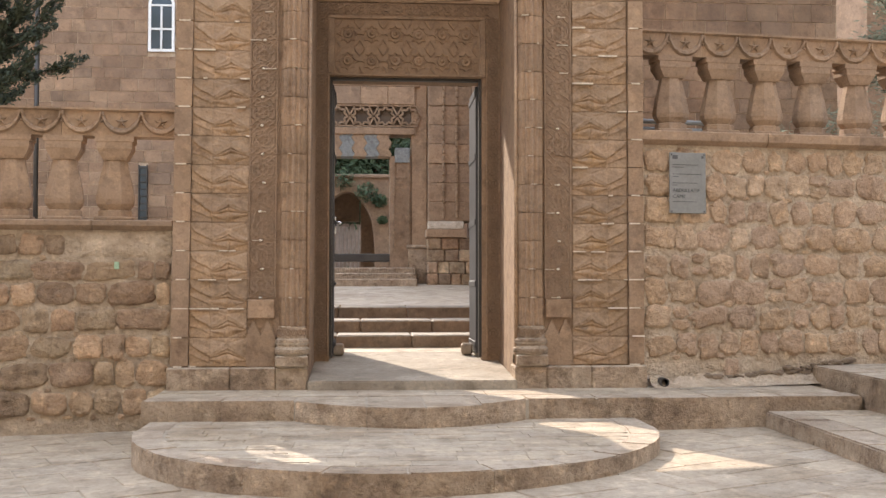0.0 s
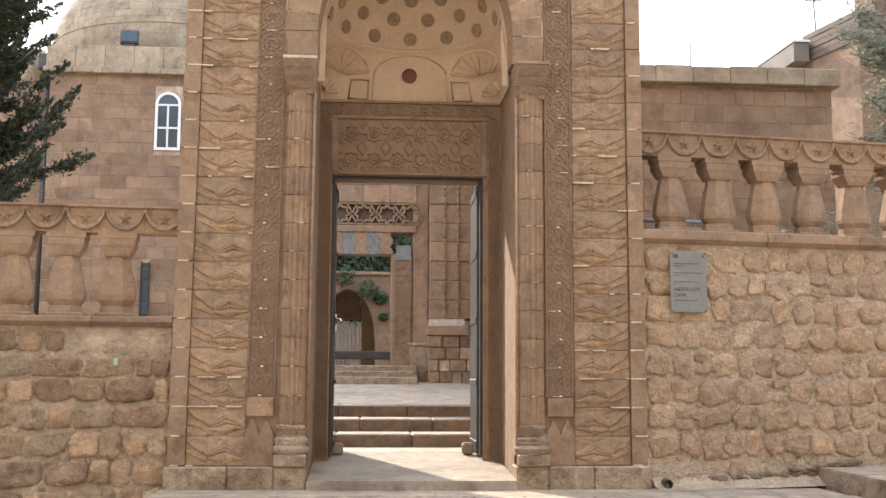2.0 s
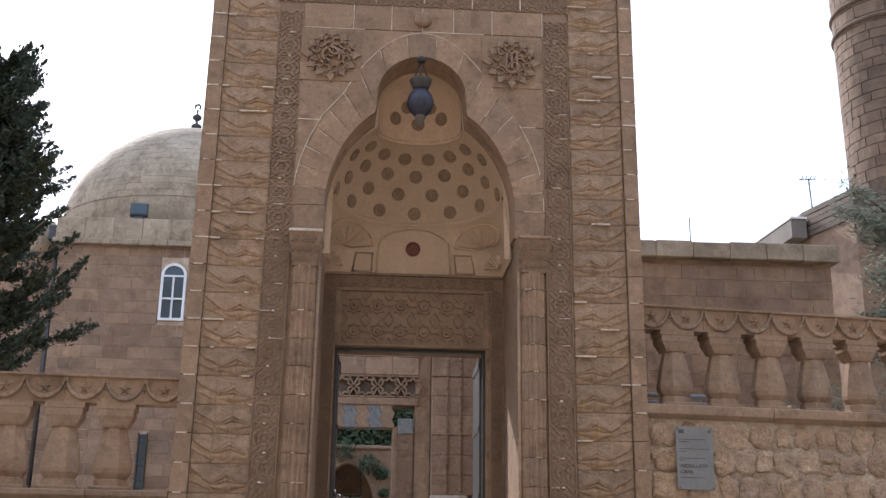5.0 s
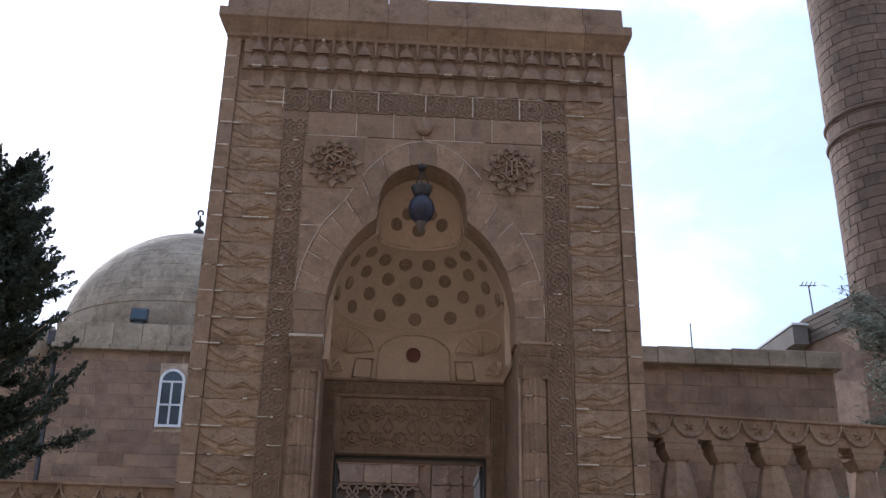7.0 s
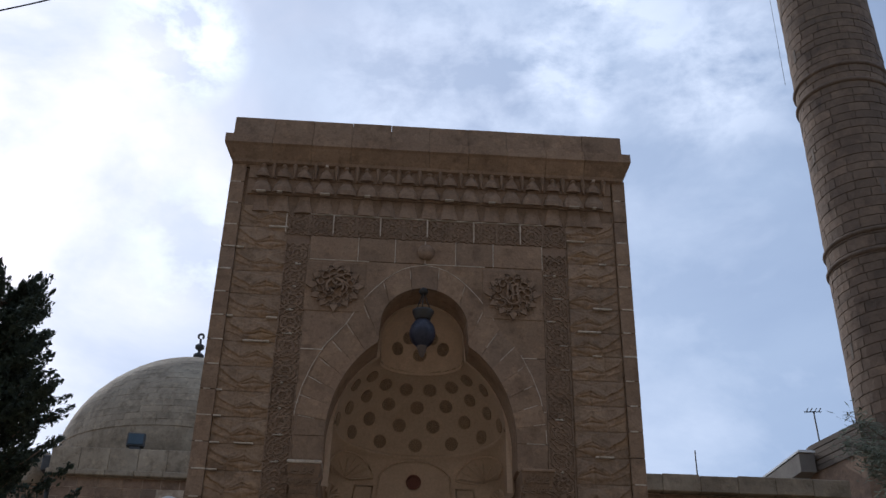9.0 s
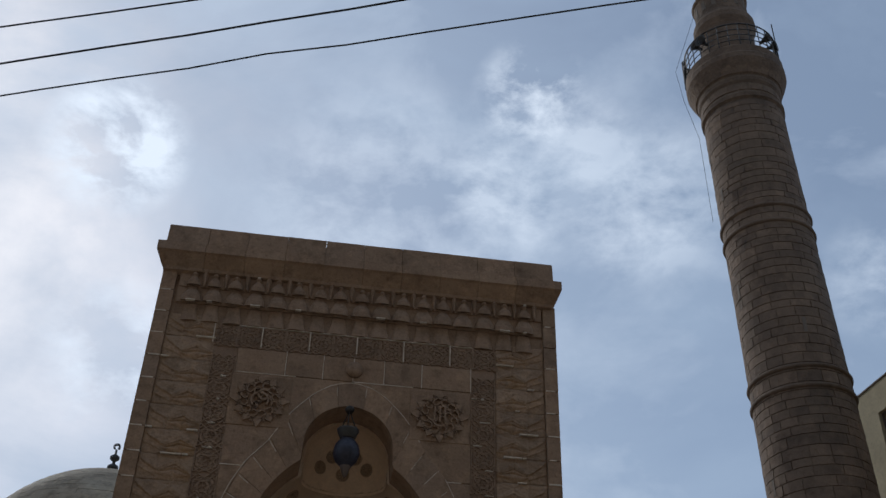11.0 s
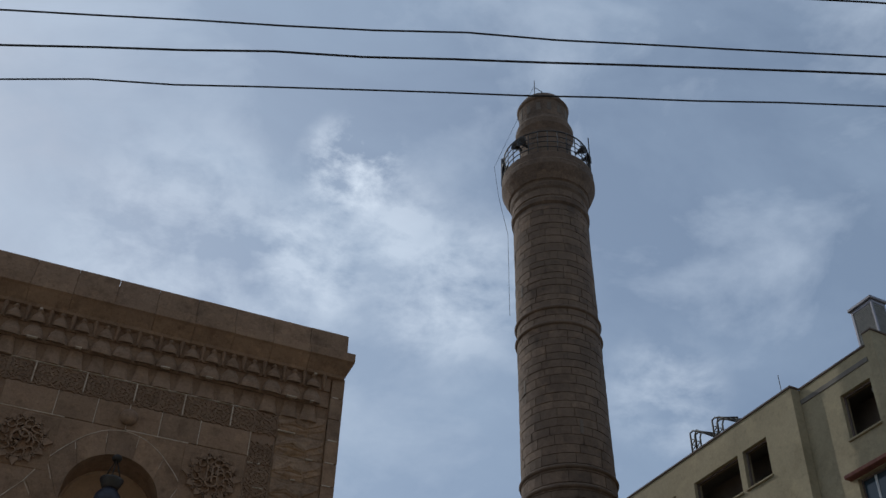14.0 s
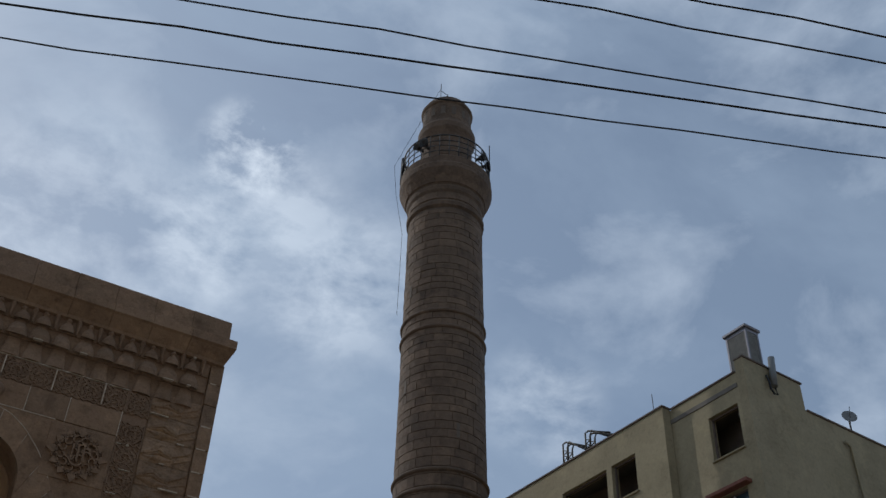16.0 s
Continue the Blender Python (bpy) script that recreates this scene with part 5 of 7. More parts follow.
def rubble(parent, fy, xa, xb, z_low, z_top, mat, hmin, hmax, wmin, wmax, gap, seed, proud, powers, wob, bare=None):
    """Roughly coursed fieldstones bedded in wide mortar, small stones pinned between them."""
    r = random.Random(seed)
    z = min(z_low(xa), z_low(xb)) - 0.06
    while z < z_top - 0.05:
        h = r.uniform(hmin, hmax)
        if z_top - z - h < hmin * 0.7:
            h = z_top - z
        x = xa + r.uniform(0.0, 0.03)
        while x < xb - 0.07:
            w = min(r.choice((r.uniform(wmin, wmax * 0.6), r.uniform(wmin, wmax * 0.75), r.uniform(wmax * 0.6, wmax))), xb - x)
            if xb - x - w < wmin * 0.6:
                w = xb - x
            cx, cz = x + w / 2, z + h / 2 + r.uniform(-0.012, 0.012)
            x += w
            if cz - h * 0.3 < z_low(cx) or (bare and bare(cx, cz)):
                continue
            g = gap * r.uniform(0.5, 1.5)
            if w < wmin * 1.25 and r.random() < 0.35:
                for dz in (-0.25, 0.25):
                    stone(r, parent, fy, cx + r.uniform(-0.01, 0.01), cz + dz * h, w - g, h * 0.5 - g, r.uniform(2.2, 3.2), wob, proud * 0.8, mat)
                continue
            hh = h * r.uniform(0.86, 1.02) - g
            stone(r, parent, fy, cx, cz, w - g, hh, r.uniform(*powers), wob, proud * r.uniform(0.5, 1.15), mat)
            if r.random() < 0.30:
                stone(r, parent, fy, x + r.uniform(-0.01, 0.01), z + r.uniform(-0.01, 0.02), r.uniform(0.05, 0.09), r.uniform(0.03, 0.055), 2.3, wob, proud * 0.6, mat)
        z += h


rubble(wall_west, left_y, -4.6, XL - 0.01, lambda x: ground_z(x), 1.965, RUBBLE, 0.21, 0.285, 0.16, 0.50, 0.022, 11, 0.030, (3.0, 7.0), 0.20, lambda x, z: z > 1.72 and x > -2.75)
rubble(wall_east, right_y, XR + 0.005, 6.1, lambda x: 0.50 + (0.10 * max(0.0, x - 4.0)), 2.865, RUBBLE_R, 0.19, 0.29, 0.17, 0.44, 0.024, 23, 0.026, (2.4, 5.5), 0.34)
# smeared render over the topmost stones beside the portal
bm = bmesh.new()
n = 22
rows_ = [[(-2.74 + 0.86 * i / n, left_y(-2.74 + 0.86 * i / n) - 0.014 - 0.012 * noise.noise((i * 0.5, j * 0.8, 3.1)) + (0.02 if j in (0, 7) or i == 0 else 0.0), 1.735 + 0.255 * j / 7 + (0.02 * noise.noise((i * 0.6, 1, 7)) if j < 2 else 0.0)) for i in range(n + 1)] for j in range(8)]
loft(bm, rows_, close=False, smooth=True)
part("render_patch", bm, RUBBLE_BED, wall_west, "smeared lime render")
# undercut of crumbled earth and mortar at the foot of the wall
bm = bmesh.new()
n = 40
rows_ = []
for k, (dy, dz) in enumerate(((0.05, 0.10), (0.09, 0.05), (0.16, 0.02), (0.24, 0.0))):
    rows_.append([(2.85 + 2.6 * i / n, right_y(2.85 + 2.6 * i / n) - dy + 0.02 * noise.noise((i * 0.5, k, 1)), 0.45 + dz * (1 + noise.noise((i * 0.4, 3, k))) + 0.05 * max(0.0, (i / n - 0.4))) for i in range(n + 1)])
loft(bm, rows_, close=False, smooth=True)
tagged(put("mortar_fillet", bm, RUBBLE_BED), "pale crumbling mortar fillet along the foot of the wall", "mortar", kind="structure")
bm = bmesh.new()
for i in range(46):
    x = 3.35 + 1.75 * (i / 46) + rng.uniform(-0.03, 0.03)
    s = rng.uniform(0.02, 0.055)
    c = Vector((x, right_y(x) - 0.045, 0.52 + 0.13 * max(0.0, x - 3.9) + rng.uniform(-0.02, 0.03)))
    tmp = bmesh.new()
    bmesh.ops.create_icosphere(tmp, subdivisions=1, radius=s)
    join(bm, tmp, Matrix.Translation(c) @ Matrix.Diagonal((1.5, 0.8, 0.7, 1)) @ Matrix.Rotation(rng.uniform(0, 3), 4, "Z"))
    tmp.free()
tagged(put("crumbled_masonry", bm, EARTH), "dark crumbled masonry and moss under the wall", "rubble", kind="stuff")
bm = bmesh.new()
lathe(bm, [(0.045, 0), (0.045, 0.25), (0.034, 0.25), (0.034, 0.02), (0.0, 0.02)], (0, 0, 0), 20, smooth=False)
pipe = put("drain_pipe", bm, IRON)
pipe.matrix_basis = pose(2.97, right_y(2.97) + 0.05, 0.50, 90, 0, 0)
tagged(pipe, "dark drain pipe end poking from the wall foot", "pipe")

# ---- copings ----
def coping(parent, fy, xa, xb, z0, z1, step, seed):
    r = random.Random(seed)
    x = xa
    while x < xb - 0.01:
        w = min(step * r.uniform(0.85, 1.15), xb - x)
        bm = bmesh.new()
        o = r.uniform(-0.005, 0.005)
        prof_ = [(-0.02, z0), (-0.06, z0 + 0.03), (-0.075, z0 + 0.045), (-0.075, z1 - 0.012), (-0.063, z1), (0.42, z1), (0.42, z0)]
        loft(bm, [[(q, fy(q) + y + o, z) for y, z in prof_] for q in (x + 0.003, x + w - 0.003)])
        part("coping_stone", bm, STONE, parent)
        x += w


coping(wall_west, left_y, -8.0, XL + 0.005, 1.995, 2.095, 1.1, 1)
coping(wall_east, right_y, XR, 9.0, 2.89, 3.03, 1.2, 2)

# ---- balustrades ----
def baluster_mesh(h):
    """An octagonal vase baluster with square cap and foot."""
    bm = bmesh.new()
    box(bm, -0.185, 0.185, -0.125, 0.125, 0, 0.035 * h / 0.8, 0.008)
    def octa(hw, hd, z, ch=0.42):
        c, d = hw * ch, hd * ch
        return [(-hw, -d, z), (-c, -hd, z), (c, -hd, z), (hw, -d, z), (hw, d, z), (c, hd, z), (-c, hd, z), (-hw, d, z)]
    s = h / 0.8
    prof_ = [(0.155, 0.115, 0.035), (0.155, 0.115, 0.09), (0.135, 0.10, 0.10), (0.172, 0.13, 0.155), (0.180, 0.135, 0.20), (0.172, 0.13, 0.26), (0.145, 0.11, 0.40), (0.112, 0.09, 0.55), (0.108, 0.085, 0.575)]
    loft(bm, [octa(a, b, z * s) for a, b, z in prof_])
    sq = [(0.112, 0.095, 0.575), (0.125, 0.105, 0.60), (0.16, 0.12, 0.665), (0.168, 0.125, 0.68), (0.168, 0.125, 0.74), (0.185, 0.13, 0.75), (0.185, 0.13, 0.80)]
    loft(bm, [[(-a, -b, z * s), (a, -b, z * s), (a, b, z * s), (-a, b, z * s)] for a, b, z in sq])
    return mesh_of("baluster", bm, STONE)


def frieze_module(w, h):
    """A crescent garland with a five-pointed star."""
    bm = bmesh.new()
    n = 18
    def pt(a, r, y):
        return (w / 2 + r * math.cos(a) * 1.10, y, h * 1.0 + r * math.sin(a) * 1.22)
    R = w * 0.435
    rings = []
    for i in range(n + 1):
        a = math.pi + math.pi * i / n
        wd = 0.018 * math.sin(math.pi * i / n) + 0.010
        k = 0.006 * math.sin(i * 2.4)
        rings.append([pt(a, R - wd, 0.0), pt(a, R - wd * 0.6, -0.03 - k), pt(a, R + wd * 0.3, -0.034 - k), pt(a, R + wd * 0.9, 0.0)])
    loft(bm, rings, smooth=False)
    cz = h * 0.58
    pts = []
    for i in range(10):
        a = math.pi / 2 + math.pi * i / 5
        r = 0.070 if i % 2 == 0 else 0.027
        pts.append((w / 2 + r * math.cos(a), cz + r * math.sin(a)))
    c = bm.verts.new((w / 2, -0.042, cz))
    rim = [bm.verts.new((x, -0.002, z)) for x, z in pts]
    for i in range(10):
        bm.faces.new((c, rim[i], rim[(i + 1) % 10]))
    # knot at the joint
    for dx, dz, r in ((0.0, 0.88, 0.022), (-0.018, 0.72, 0.018), (0.018, 0.72, 0.018), (0.0, 0.58, 0.014)):
        lathe(bm, [(0.0, -r), (r * 0.8, -r * 0.6), (r, 0), (r * 0.8, r * 0.6), (0.0, r)], (dx, -0.012, h * dz), 8)
    return mesh_of("garland", bm, STONE)


def balustrade(name, fy, xs_, z0, z1, z2, mod, x_first, x_last, label):
    root = thing(name, label, "balustrade")
    me = baluster_mesh(z1 - z0)
    for x in xs_:
        shared("baluster", me, None, root, pose(x, fy(x) + 0.13, z0, 0, 0, math.degrees(math.atan(fy(1) - fy(0)))))
    gar = frieze_module(mod, z2 - z1 - 0.03)
    x = x_first
    while x < x_last - 0.02:
        bm = bmesh.new()
        xb = min(x + mod * 2 - 0.003, x_last)
        prof_ = [(0.02, z1), (0.02, z2 - 0.035), (-0.012, z2 - 0.02), (-0.012, z2), (0.25, z2), (0.25, z1)]
        loft(bm, [[(q, fy(q) + y, z) for y, z in prof_] for q in (x, xb)])
        block = part("rail_block", bm, STONE, root)
        for k in range(2):
            if x + mod * (k + 0.6) < x_last:
                shared("garland", gar, None, block, pose(x + mod * k, fy(x + mod * k) + 0.022, z1, 0, 0, math.degrees(math.atan(fy(1) - fy(0)))))
        x += mod * 2
    return root


balustrade("balustrade", left_y, [-2.44 - 0.478 * i for i in range(12)], 2.095, 2.915, 3.185, 0.372, -2.18 - 0.372 * 14, XL + 0.02, "carved sandstone balustrade with crescents and stars on the brown wall")
balustrade("balustrade", right_y, [3.15 + 0.523 * i for i in range(11)], 3.03, 3.81, 4.07, 0.38, 2.71, 2.71 + 0.38 * 15, "carved sandstone balustrade with crescents and stars on the pale wall")

# ---- plaque ----
plaque = thing("information_plaque", "grey metal information plaque screwed to the rubble wall", "plaque", at=(3.07, right_y(3.3) - 0.085, 2.19))
plaque.matrix_basis = pose(3.075, right_y(3.075) - 0.07, 2.19, 0, 0, math.degrees(math.atan(0.13)))
bm = bmesh.new()
box(bm, 0, 0.393, 0, 0.02, 0, 0.617, 0.004)
part("plate", bm, PLAQUE, plaque)
bm = bmesh.new()
box(bm, 0.03, 0.085, -0.003, 0.0, 0.55, 0.59)
part("emblem", bm, INK, plaque, "dark blue square emblem")
for i, (x0, x1, z) in enumerate(((0.03, 0.31, 0.49), (0.03, 0.15, 0.465), (0.03, 0.345, 0.395), (0.03, 0.10, 0.37), (0.03, 0.30, 0.305), (0.03, 0.08, 0.283), (0.03, 0.29, 0.115))):
    bm = bmesh.new()
    box(bm, x0, x1, -0.002, 0.0, z, z + 0.006)
    part("text_line", bm, INK, plaque)
bm = bmesh.new()
box(bm, 0.345, 0.37, -0.002, 0.0, 0.56, 0.585)
part("mark", bm, INK, plaque)
for word, x, z, size in (("ABDULLATIF", 0.03, 0.215, 0.052), ("CAMII", 0.03, 0.155, 0.052)):
    cu = bpy.data.curves.new("lettering", "FONT")
    cu.body, cu.size, cu.extrude = word, size, 0.001
    cu.materials.append(INK)
    ob = new("lettering", cu)
    ob.parent = plaque
    ob.matrix_basis = pose(x, -0.002, z, 90, 0, 0)
for x, z in ((0.02, 0.02), (0.373, 0.02), (0.02, 0.597), (0.373, 0.597)):
    bm = bmesh.new()
    lathe(bm, [(0.008, 0), (0.007, 0.004), (0.0, 0.005)], (0, 0, 0), 8)
    s = part("screw", bm, IRON, plaque)
    s.matrix_basis = pose(x, 0, z, 90, 0, 0)
# green number painted on a stone becomes a plain dab
bm = bmesh.new()
box(bm, -2.41, -2.365, left_y(-2.39) - 0.045, left_y(-2.39) - 0.01, 1.62, 1.69, 0.003)
tagged(put("painted_mark", bm, GREEN), "small green painted mark on a wall stone", "paint mark")

# ---- door leaves ----
def door_leaf(hx, ang_, w, sgn, label):
    d = thing("door_leaf", label, "door", "door leaves")
    d.matrix_basis = pose(hx, YD + 0.10, 0.69, 0, 0, ang_)
    bm = bmesh.new()
    box(bm, 0, sgn * w, -0.025, 0.025, 0, DT - 0.74, 0.0)
    bmesh.ops.recalc_face_normals(bm, faces=bm.faces[:])
    part("panel", bm, DOOR_METAL, d)
    for z in (0.06, 0.75, 1.45, 2.2, DT - 0.86):
        bm = bmesh.new()
        a, b = sorted((sgn * 0.01, sgn * (w - 0.01)))
        box(bm, a, b, -0.035, 0.035, z, z + 0.07, 0.006)
        part("strap", bm, DOOR_METAL, d)
        for k in range(7):
            bm = bmesh.new()
            lathe(bm, [(0.016, 0), (0.012, 0.012), (0.0, 0.016)], (0, 0, 0), 8)
            s = part("stud", bm, IRON, d)
            s.matrix_basis = pose(sgn * (0.05 + k * (w - 0.1) / 6), -0.035, z + 0.035, 90, 0, 0)
    bm = bmesh.new()
    x = sgn * (w - 0.07)
    tube(bm, [(x, -0.03, 1.52), (x, -0.09, 1.52), (x - sgn * 0.11, -0.095, 1.50)], 0.011, 8)
    box(bm, x - 0.02, x + 0.02, -0.045, -0.02, 1.38, 1.58, 0.004)
    part("handle", bm, CHROME, d, "bright metal lever handle")
    return d


door_leaf(DR - 0.03, 101, 0.82, 1, "open grey metal door leaf with straps and studs").matrix_basis = pose(DR - 0.02, YD + 0.26, 0.69, 0, 0, 89.3)
door_leaf(DL + 0.03, 86, 0.82, 1, "open grey metal door leaf with straps and studs").matrix_basis = pose(DL + 0.02, YD + 0.26, 0.69, 0, 0, 91)
door_1 = thing("door_frame", "dark metal frame lining the doorway", "door frame", kind="structure")
for a in ((DL, DL + 0.03, 0.66, DT), (DR - 0.03, DR, 0.66, DT), (DL + 0.03, DR - 0.03, DT - 0.03, DT)):
    bm = bmesh.new()
    box(bm, a[0], a[1], YD + 0.06, YD + 0.14, a[2], a[3], 0.003)
    part("frame_bar", bm, IRON, door_1)
for x in (DL + 0.10, DR - 0.12):
    bm = bmesh.new()
    box(bm, x - 0.07, x + 0.06, YD + 0.42, YD + 0.55, 0.66, 0.79, 0.02)
    tagged(put("stone_stop", bm, STEP), "small worn stone block that holds a door leaf", "door stop", "door stops")

# ---- courtyard beyond the doorway ----
bm = bmesh.new()
box(bm, -6, 8, 12.46, 13.3, 0.2, 0.67)
tagged(put("floor", bm, PAVING), "pale stone floor inside the gate", "floor", kind="structure")
stairs = tagged(new("court_steps"), "three brown stone steps up to the courtyard", "steps", kind="structure")
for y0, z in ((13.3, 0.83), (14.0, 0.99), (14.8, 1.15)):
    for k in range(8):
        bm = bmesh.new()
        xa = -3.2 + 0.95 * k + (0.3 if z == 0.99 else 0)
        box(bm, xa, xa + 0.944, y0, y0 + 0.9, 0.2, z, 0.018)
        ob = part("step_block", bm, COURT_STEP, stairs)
        # tops get a paler material: the sun on the treads as colour
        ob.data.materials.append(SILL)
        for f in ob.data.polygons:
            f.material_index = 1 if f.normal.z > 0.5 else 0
bm = bmesh.new()
loft(bm, [[(-6, y, z - 0.7), (8, y, z - 0.7), (8, y, z), (-6, y, z)] for y, z in ((15.55, 1.15), (21.2, 1.47), (40, 1.6))])
tagged(put("courtyard_floor", bm, PAVING), "pale sunlit courtyard paving", "floor", kind="structure")

YG = 21.0
gate = thing("courtyard_gate", "carved sandstone courtyard gateway with painted lintel and pierced grille", "gateway")


def gp(*a):
    bm = bmesh.new()
    box(bm, *a, 0.012)
    return bm


# steps up to it
for i, z in enumerate((1.55, 1.66, 1.77)):
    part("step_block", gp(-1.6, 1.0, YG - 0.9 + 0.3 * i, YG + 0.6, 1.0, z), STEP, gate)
part("dark_sill", gp(-1.6, 0.55, YG + 0.05, YG + 0.6, 1.9, 2.05), IRON, gate)
# right pier: plain wall, engaged column, base
part("jamb", gp(0.50, 0.92, YG, YG + 0.6, 1.7, 4.0), STONE, gate)
bm = bmesh.new()
ring2d(bm, (0.70, 3.62), 0.12, 0.03, YG - 0.02, YG + 0.02, 10)
for z in np.arange(2.3, 3.5, 0.24):
    ring2d(bm, (0.70, float(z)), 0.09, 0.025, YG - 0.02, YG + 0.02, 8)
for x in (0.56, 0.85):
    box(bm, x, x + 0.03, YG - 0.025, YG + 0.02, 2.15, 3.95)
part("jamb_carving", bm, OCHRE, gate)
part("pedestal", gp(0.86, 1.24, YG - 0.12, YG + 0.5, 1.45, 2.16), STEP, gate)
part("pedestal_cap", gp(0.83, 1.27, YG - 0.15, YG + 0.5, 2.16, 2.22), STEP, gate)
part("wall_pier", gp(0.93, 1.24, YG + 0.02, YG + 0.6, 1.5, 6.4), STONE, gate)
for i in range(10):
    part("pier_block", gp(1.25, 2.1, YG - 0.35 + 0.01 * (i % 3), YG + 0.4, 2.68 + 0.38 * i, 2.676 + 0.38 * (i + 1)), STONE, gate)
for x in (1.52, 1.78):
    bm = bmesh.new()
    for i in range(26):
        box(bm, x, x + 0.05, YG - 0.40, YG - 0.34, 2.75 + i * 0.14, 2.85 + i * 0.14, 0.01)
    part("carved_moulding", bm, OCHRE, gate)
part("column_base", gp(1.20, 1.98, YG - 0.45, YG + 0.3, 2.36, 2.52), STONE, gate)
part("column_base", gp(1.24, 1.94, YG - 0.42, YG + 0.3, 2.525, 2.675), MORTAR, gate)
r4 = random.Random(4)
for j in range(4):
    x = 1.22
    while x < 2.6:
        w = r4.uniform(0.18, 0.36)
        bm = bmesh.new()
        box(bm, x + 0.006, x + w - 0.006, YG - 0.42 + r4.uniform(-0.02, 0.02), YG + 0.2, 1.42 + 0.235 * j, 1.65 + 0.235 * j, 0.02)
        part("rough_stone", bm, RUBBLE, gate)
        x += w
part("return_wall", gp(2.1, 3.4, YG - 3.2, YG + 0.6, 1.2, 6.0), ASHLAR, gate)
# lintel with painted voussoirs, grille above, wall over it
for i in range(9):
    xa = -1.70 + 0.245 * i
    z0, z1 = 3.98, 4.42
    bm = bmesh.new()
    rows_ = []
    for k in range(9):
        t = k / 8
        o = 0.035 * math.sin(t * 4 * math.pi)
        rows_.append([(xa + 0.003 + o, YG - 0.02, z0 + (z1 - z0) * t), (xa + 0.242 + o, YG - 0.02, z0 + (z1 - z0) * t), (xa + 0.242 + o, YG + 0.4, z0 + (z1 - z0) * t), (xa + 0.003 + o, YG + 0.4, z0 + (z1 - z0) * t)])
    loft(bm, rows_)
    part("painted_voussoir", bm, BLUEGREY if i % 2 else OCHRE, gate)
part("painted_block", gp(0.60, 0.90, YG - 0.03, YG + 0.3, 3.86, 4.16), BLUEGREY, gate)
part("lintel", gp(-1.7, 1.0, YG - 0.05, YG + 0.5, 4.42, 4.56), STONE, gate)
bm = bmesh.new()
for i in range(5):
    cx = -1.0 + 0.47 * i
    for k in range(8):
        a, b = 2 * math.pi * k / 8, 2 * math.pi * (k + 1) / 8
        m = (a + b) / 2
        bar2d(bm, (cx + 0.20 * math.cos(a), 4.79 + 0.20 * math.sin(a)), (cx + 0.13 * math.cos(m), 4.79 + 0.13 * math.sin(m)), 0.035, YG - 0.03, YG + 0.05)
        bar2d(bm, (cx + 0.13 * math.cos(m), 4.79 + 0.13 * math.sin(m)), (cx + 0.20 * math.cos(b), 4.79 + 0.20 * math.sin(b)), 0.035, YG - 0.03, YG + 0.05)
    for s in (-1, 1):
        bar2d(bm, (cx + 0.235, 4.79 + s * 0.02), (cx + 0.235 - 0.10, 4.79 + s * 0.21), 0.03, YG - 0.03, YG + 0.05)
        bar2d(bm, (cx - 0.235, 4.79 + s * 0.02), (cx - 0.235 + 0.10, 4.79 + s * 0.21), 0.03, YG - 0.03, YG + 0.05)
for z in (4.575, 4.985):
    box(bm, -1.7, 1.0, YG - 0.03, YG + 0.05, z, z + 0.03)
part("grille", bm, OCHRE, gate, "pierced stone grille of eight-pointed stars")
part("grille_back", gp(-1.7, 1.0, YG + 0.06, YG + 0.5, 4.56, 5.02), DARK_STONE, gate)
for i in range(4):
    for k in range(5):
        part("wall_block", gp(-1.7 + 0.54 * k + 0.1 * (i % 2), -1.704 + 0.54 * (k + 1) + 0.1 * (i % 2), YG - 0.05, YG + 0.5, 5.02 + 0.36 * i, 5.376 + 0.36 * i), STONE, gate)
part("left_jamb", gp(-1.9, -0.95, YG, YG + 0.6, 1.5, 4.0), ASHLAR, gate)

# wall with a pointed arch further back
arch = thing("garden_arch", "plain stone garden wall with a pointed arch", "wall")
YA = 25.0
AXC, AHW = -0.42, 0.66


def pointed(x):
    u = abs(x - AXC) / AHW
    return 2.35 + 1.27 * math.sqrt(max(0.0, 1 - u ** 1.9))


bm = bmesh.new()
xs_ = [-3.0, AXC - AHW] + [AXC - AHW + 2 * AHW * i / 30 for i in range(31)] + [AXC + AHW, 1.6]
for a, b in zip(xs_, xs_[1:]):
    if b - a < 1e-6:
        continue
    inside = AXC - AHW - 1e-6 <= a and b <= AXC + AHW + 1e-6
    za, zb = (pointed(a), pointed(b)) if inside else (1.4, 1.4)
    loft(bm, [[(a, YA, za), (b, YA, zb), (b, YA + 0.6, zb), (a, YA + 0.6, za)], [(a, YA, 3.95), (b, YA, 3.95), (b, YA + 0.6, 3.95), (a, YA + 0.6, 3.95)]])
bmesh.ops.remove_doubles(bm, verts=bm.verts[:], dist=1e-5)
part("wall", bm, STONE, arch)
part("coping", gp(-3.0, 1.6, YA - 0.06, YA + 0.66, 3.95, 4.03), STONE, arch)
part("back_wall", gp(-3, -0.35 + 0.22, YA + 1.6, YA + 1.9, 3.0, 3.9), STONE, arch)
part("back_jamb", gp(-0.1, 1.2, YA + 1.6, YA + 1.9, 1.4, 3.9), STONE, arch)
# unseen slab added so the inside of the arch falls into shade
part("passage_roof", gp(-3.0, 1.6, YA + 0.61, YA + 1.98, 3.91, 4.0), STONE, arch)
part("passage_side", gp(0.26, 1.2, YA + 0.61, YA + 1.59, 1.4, 3.9), STONE, arch)
fence = thing("iron_fence", "thin iron fence in front of garden greenery", "fence")
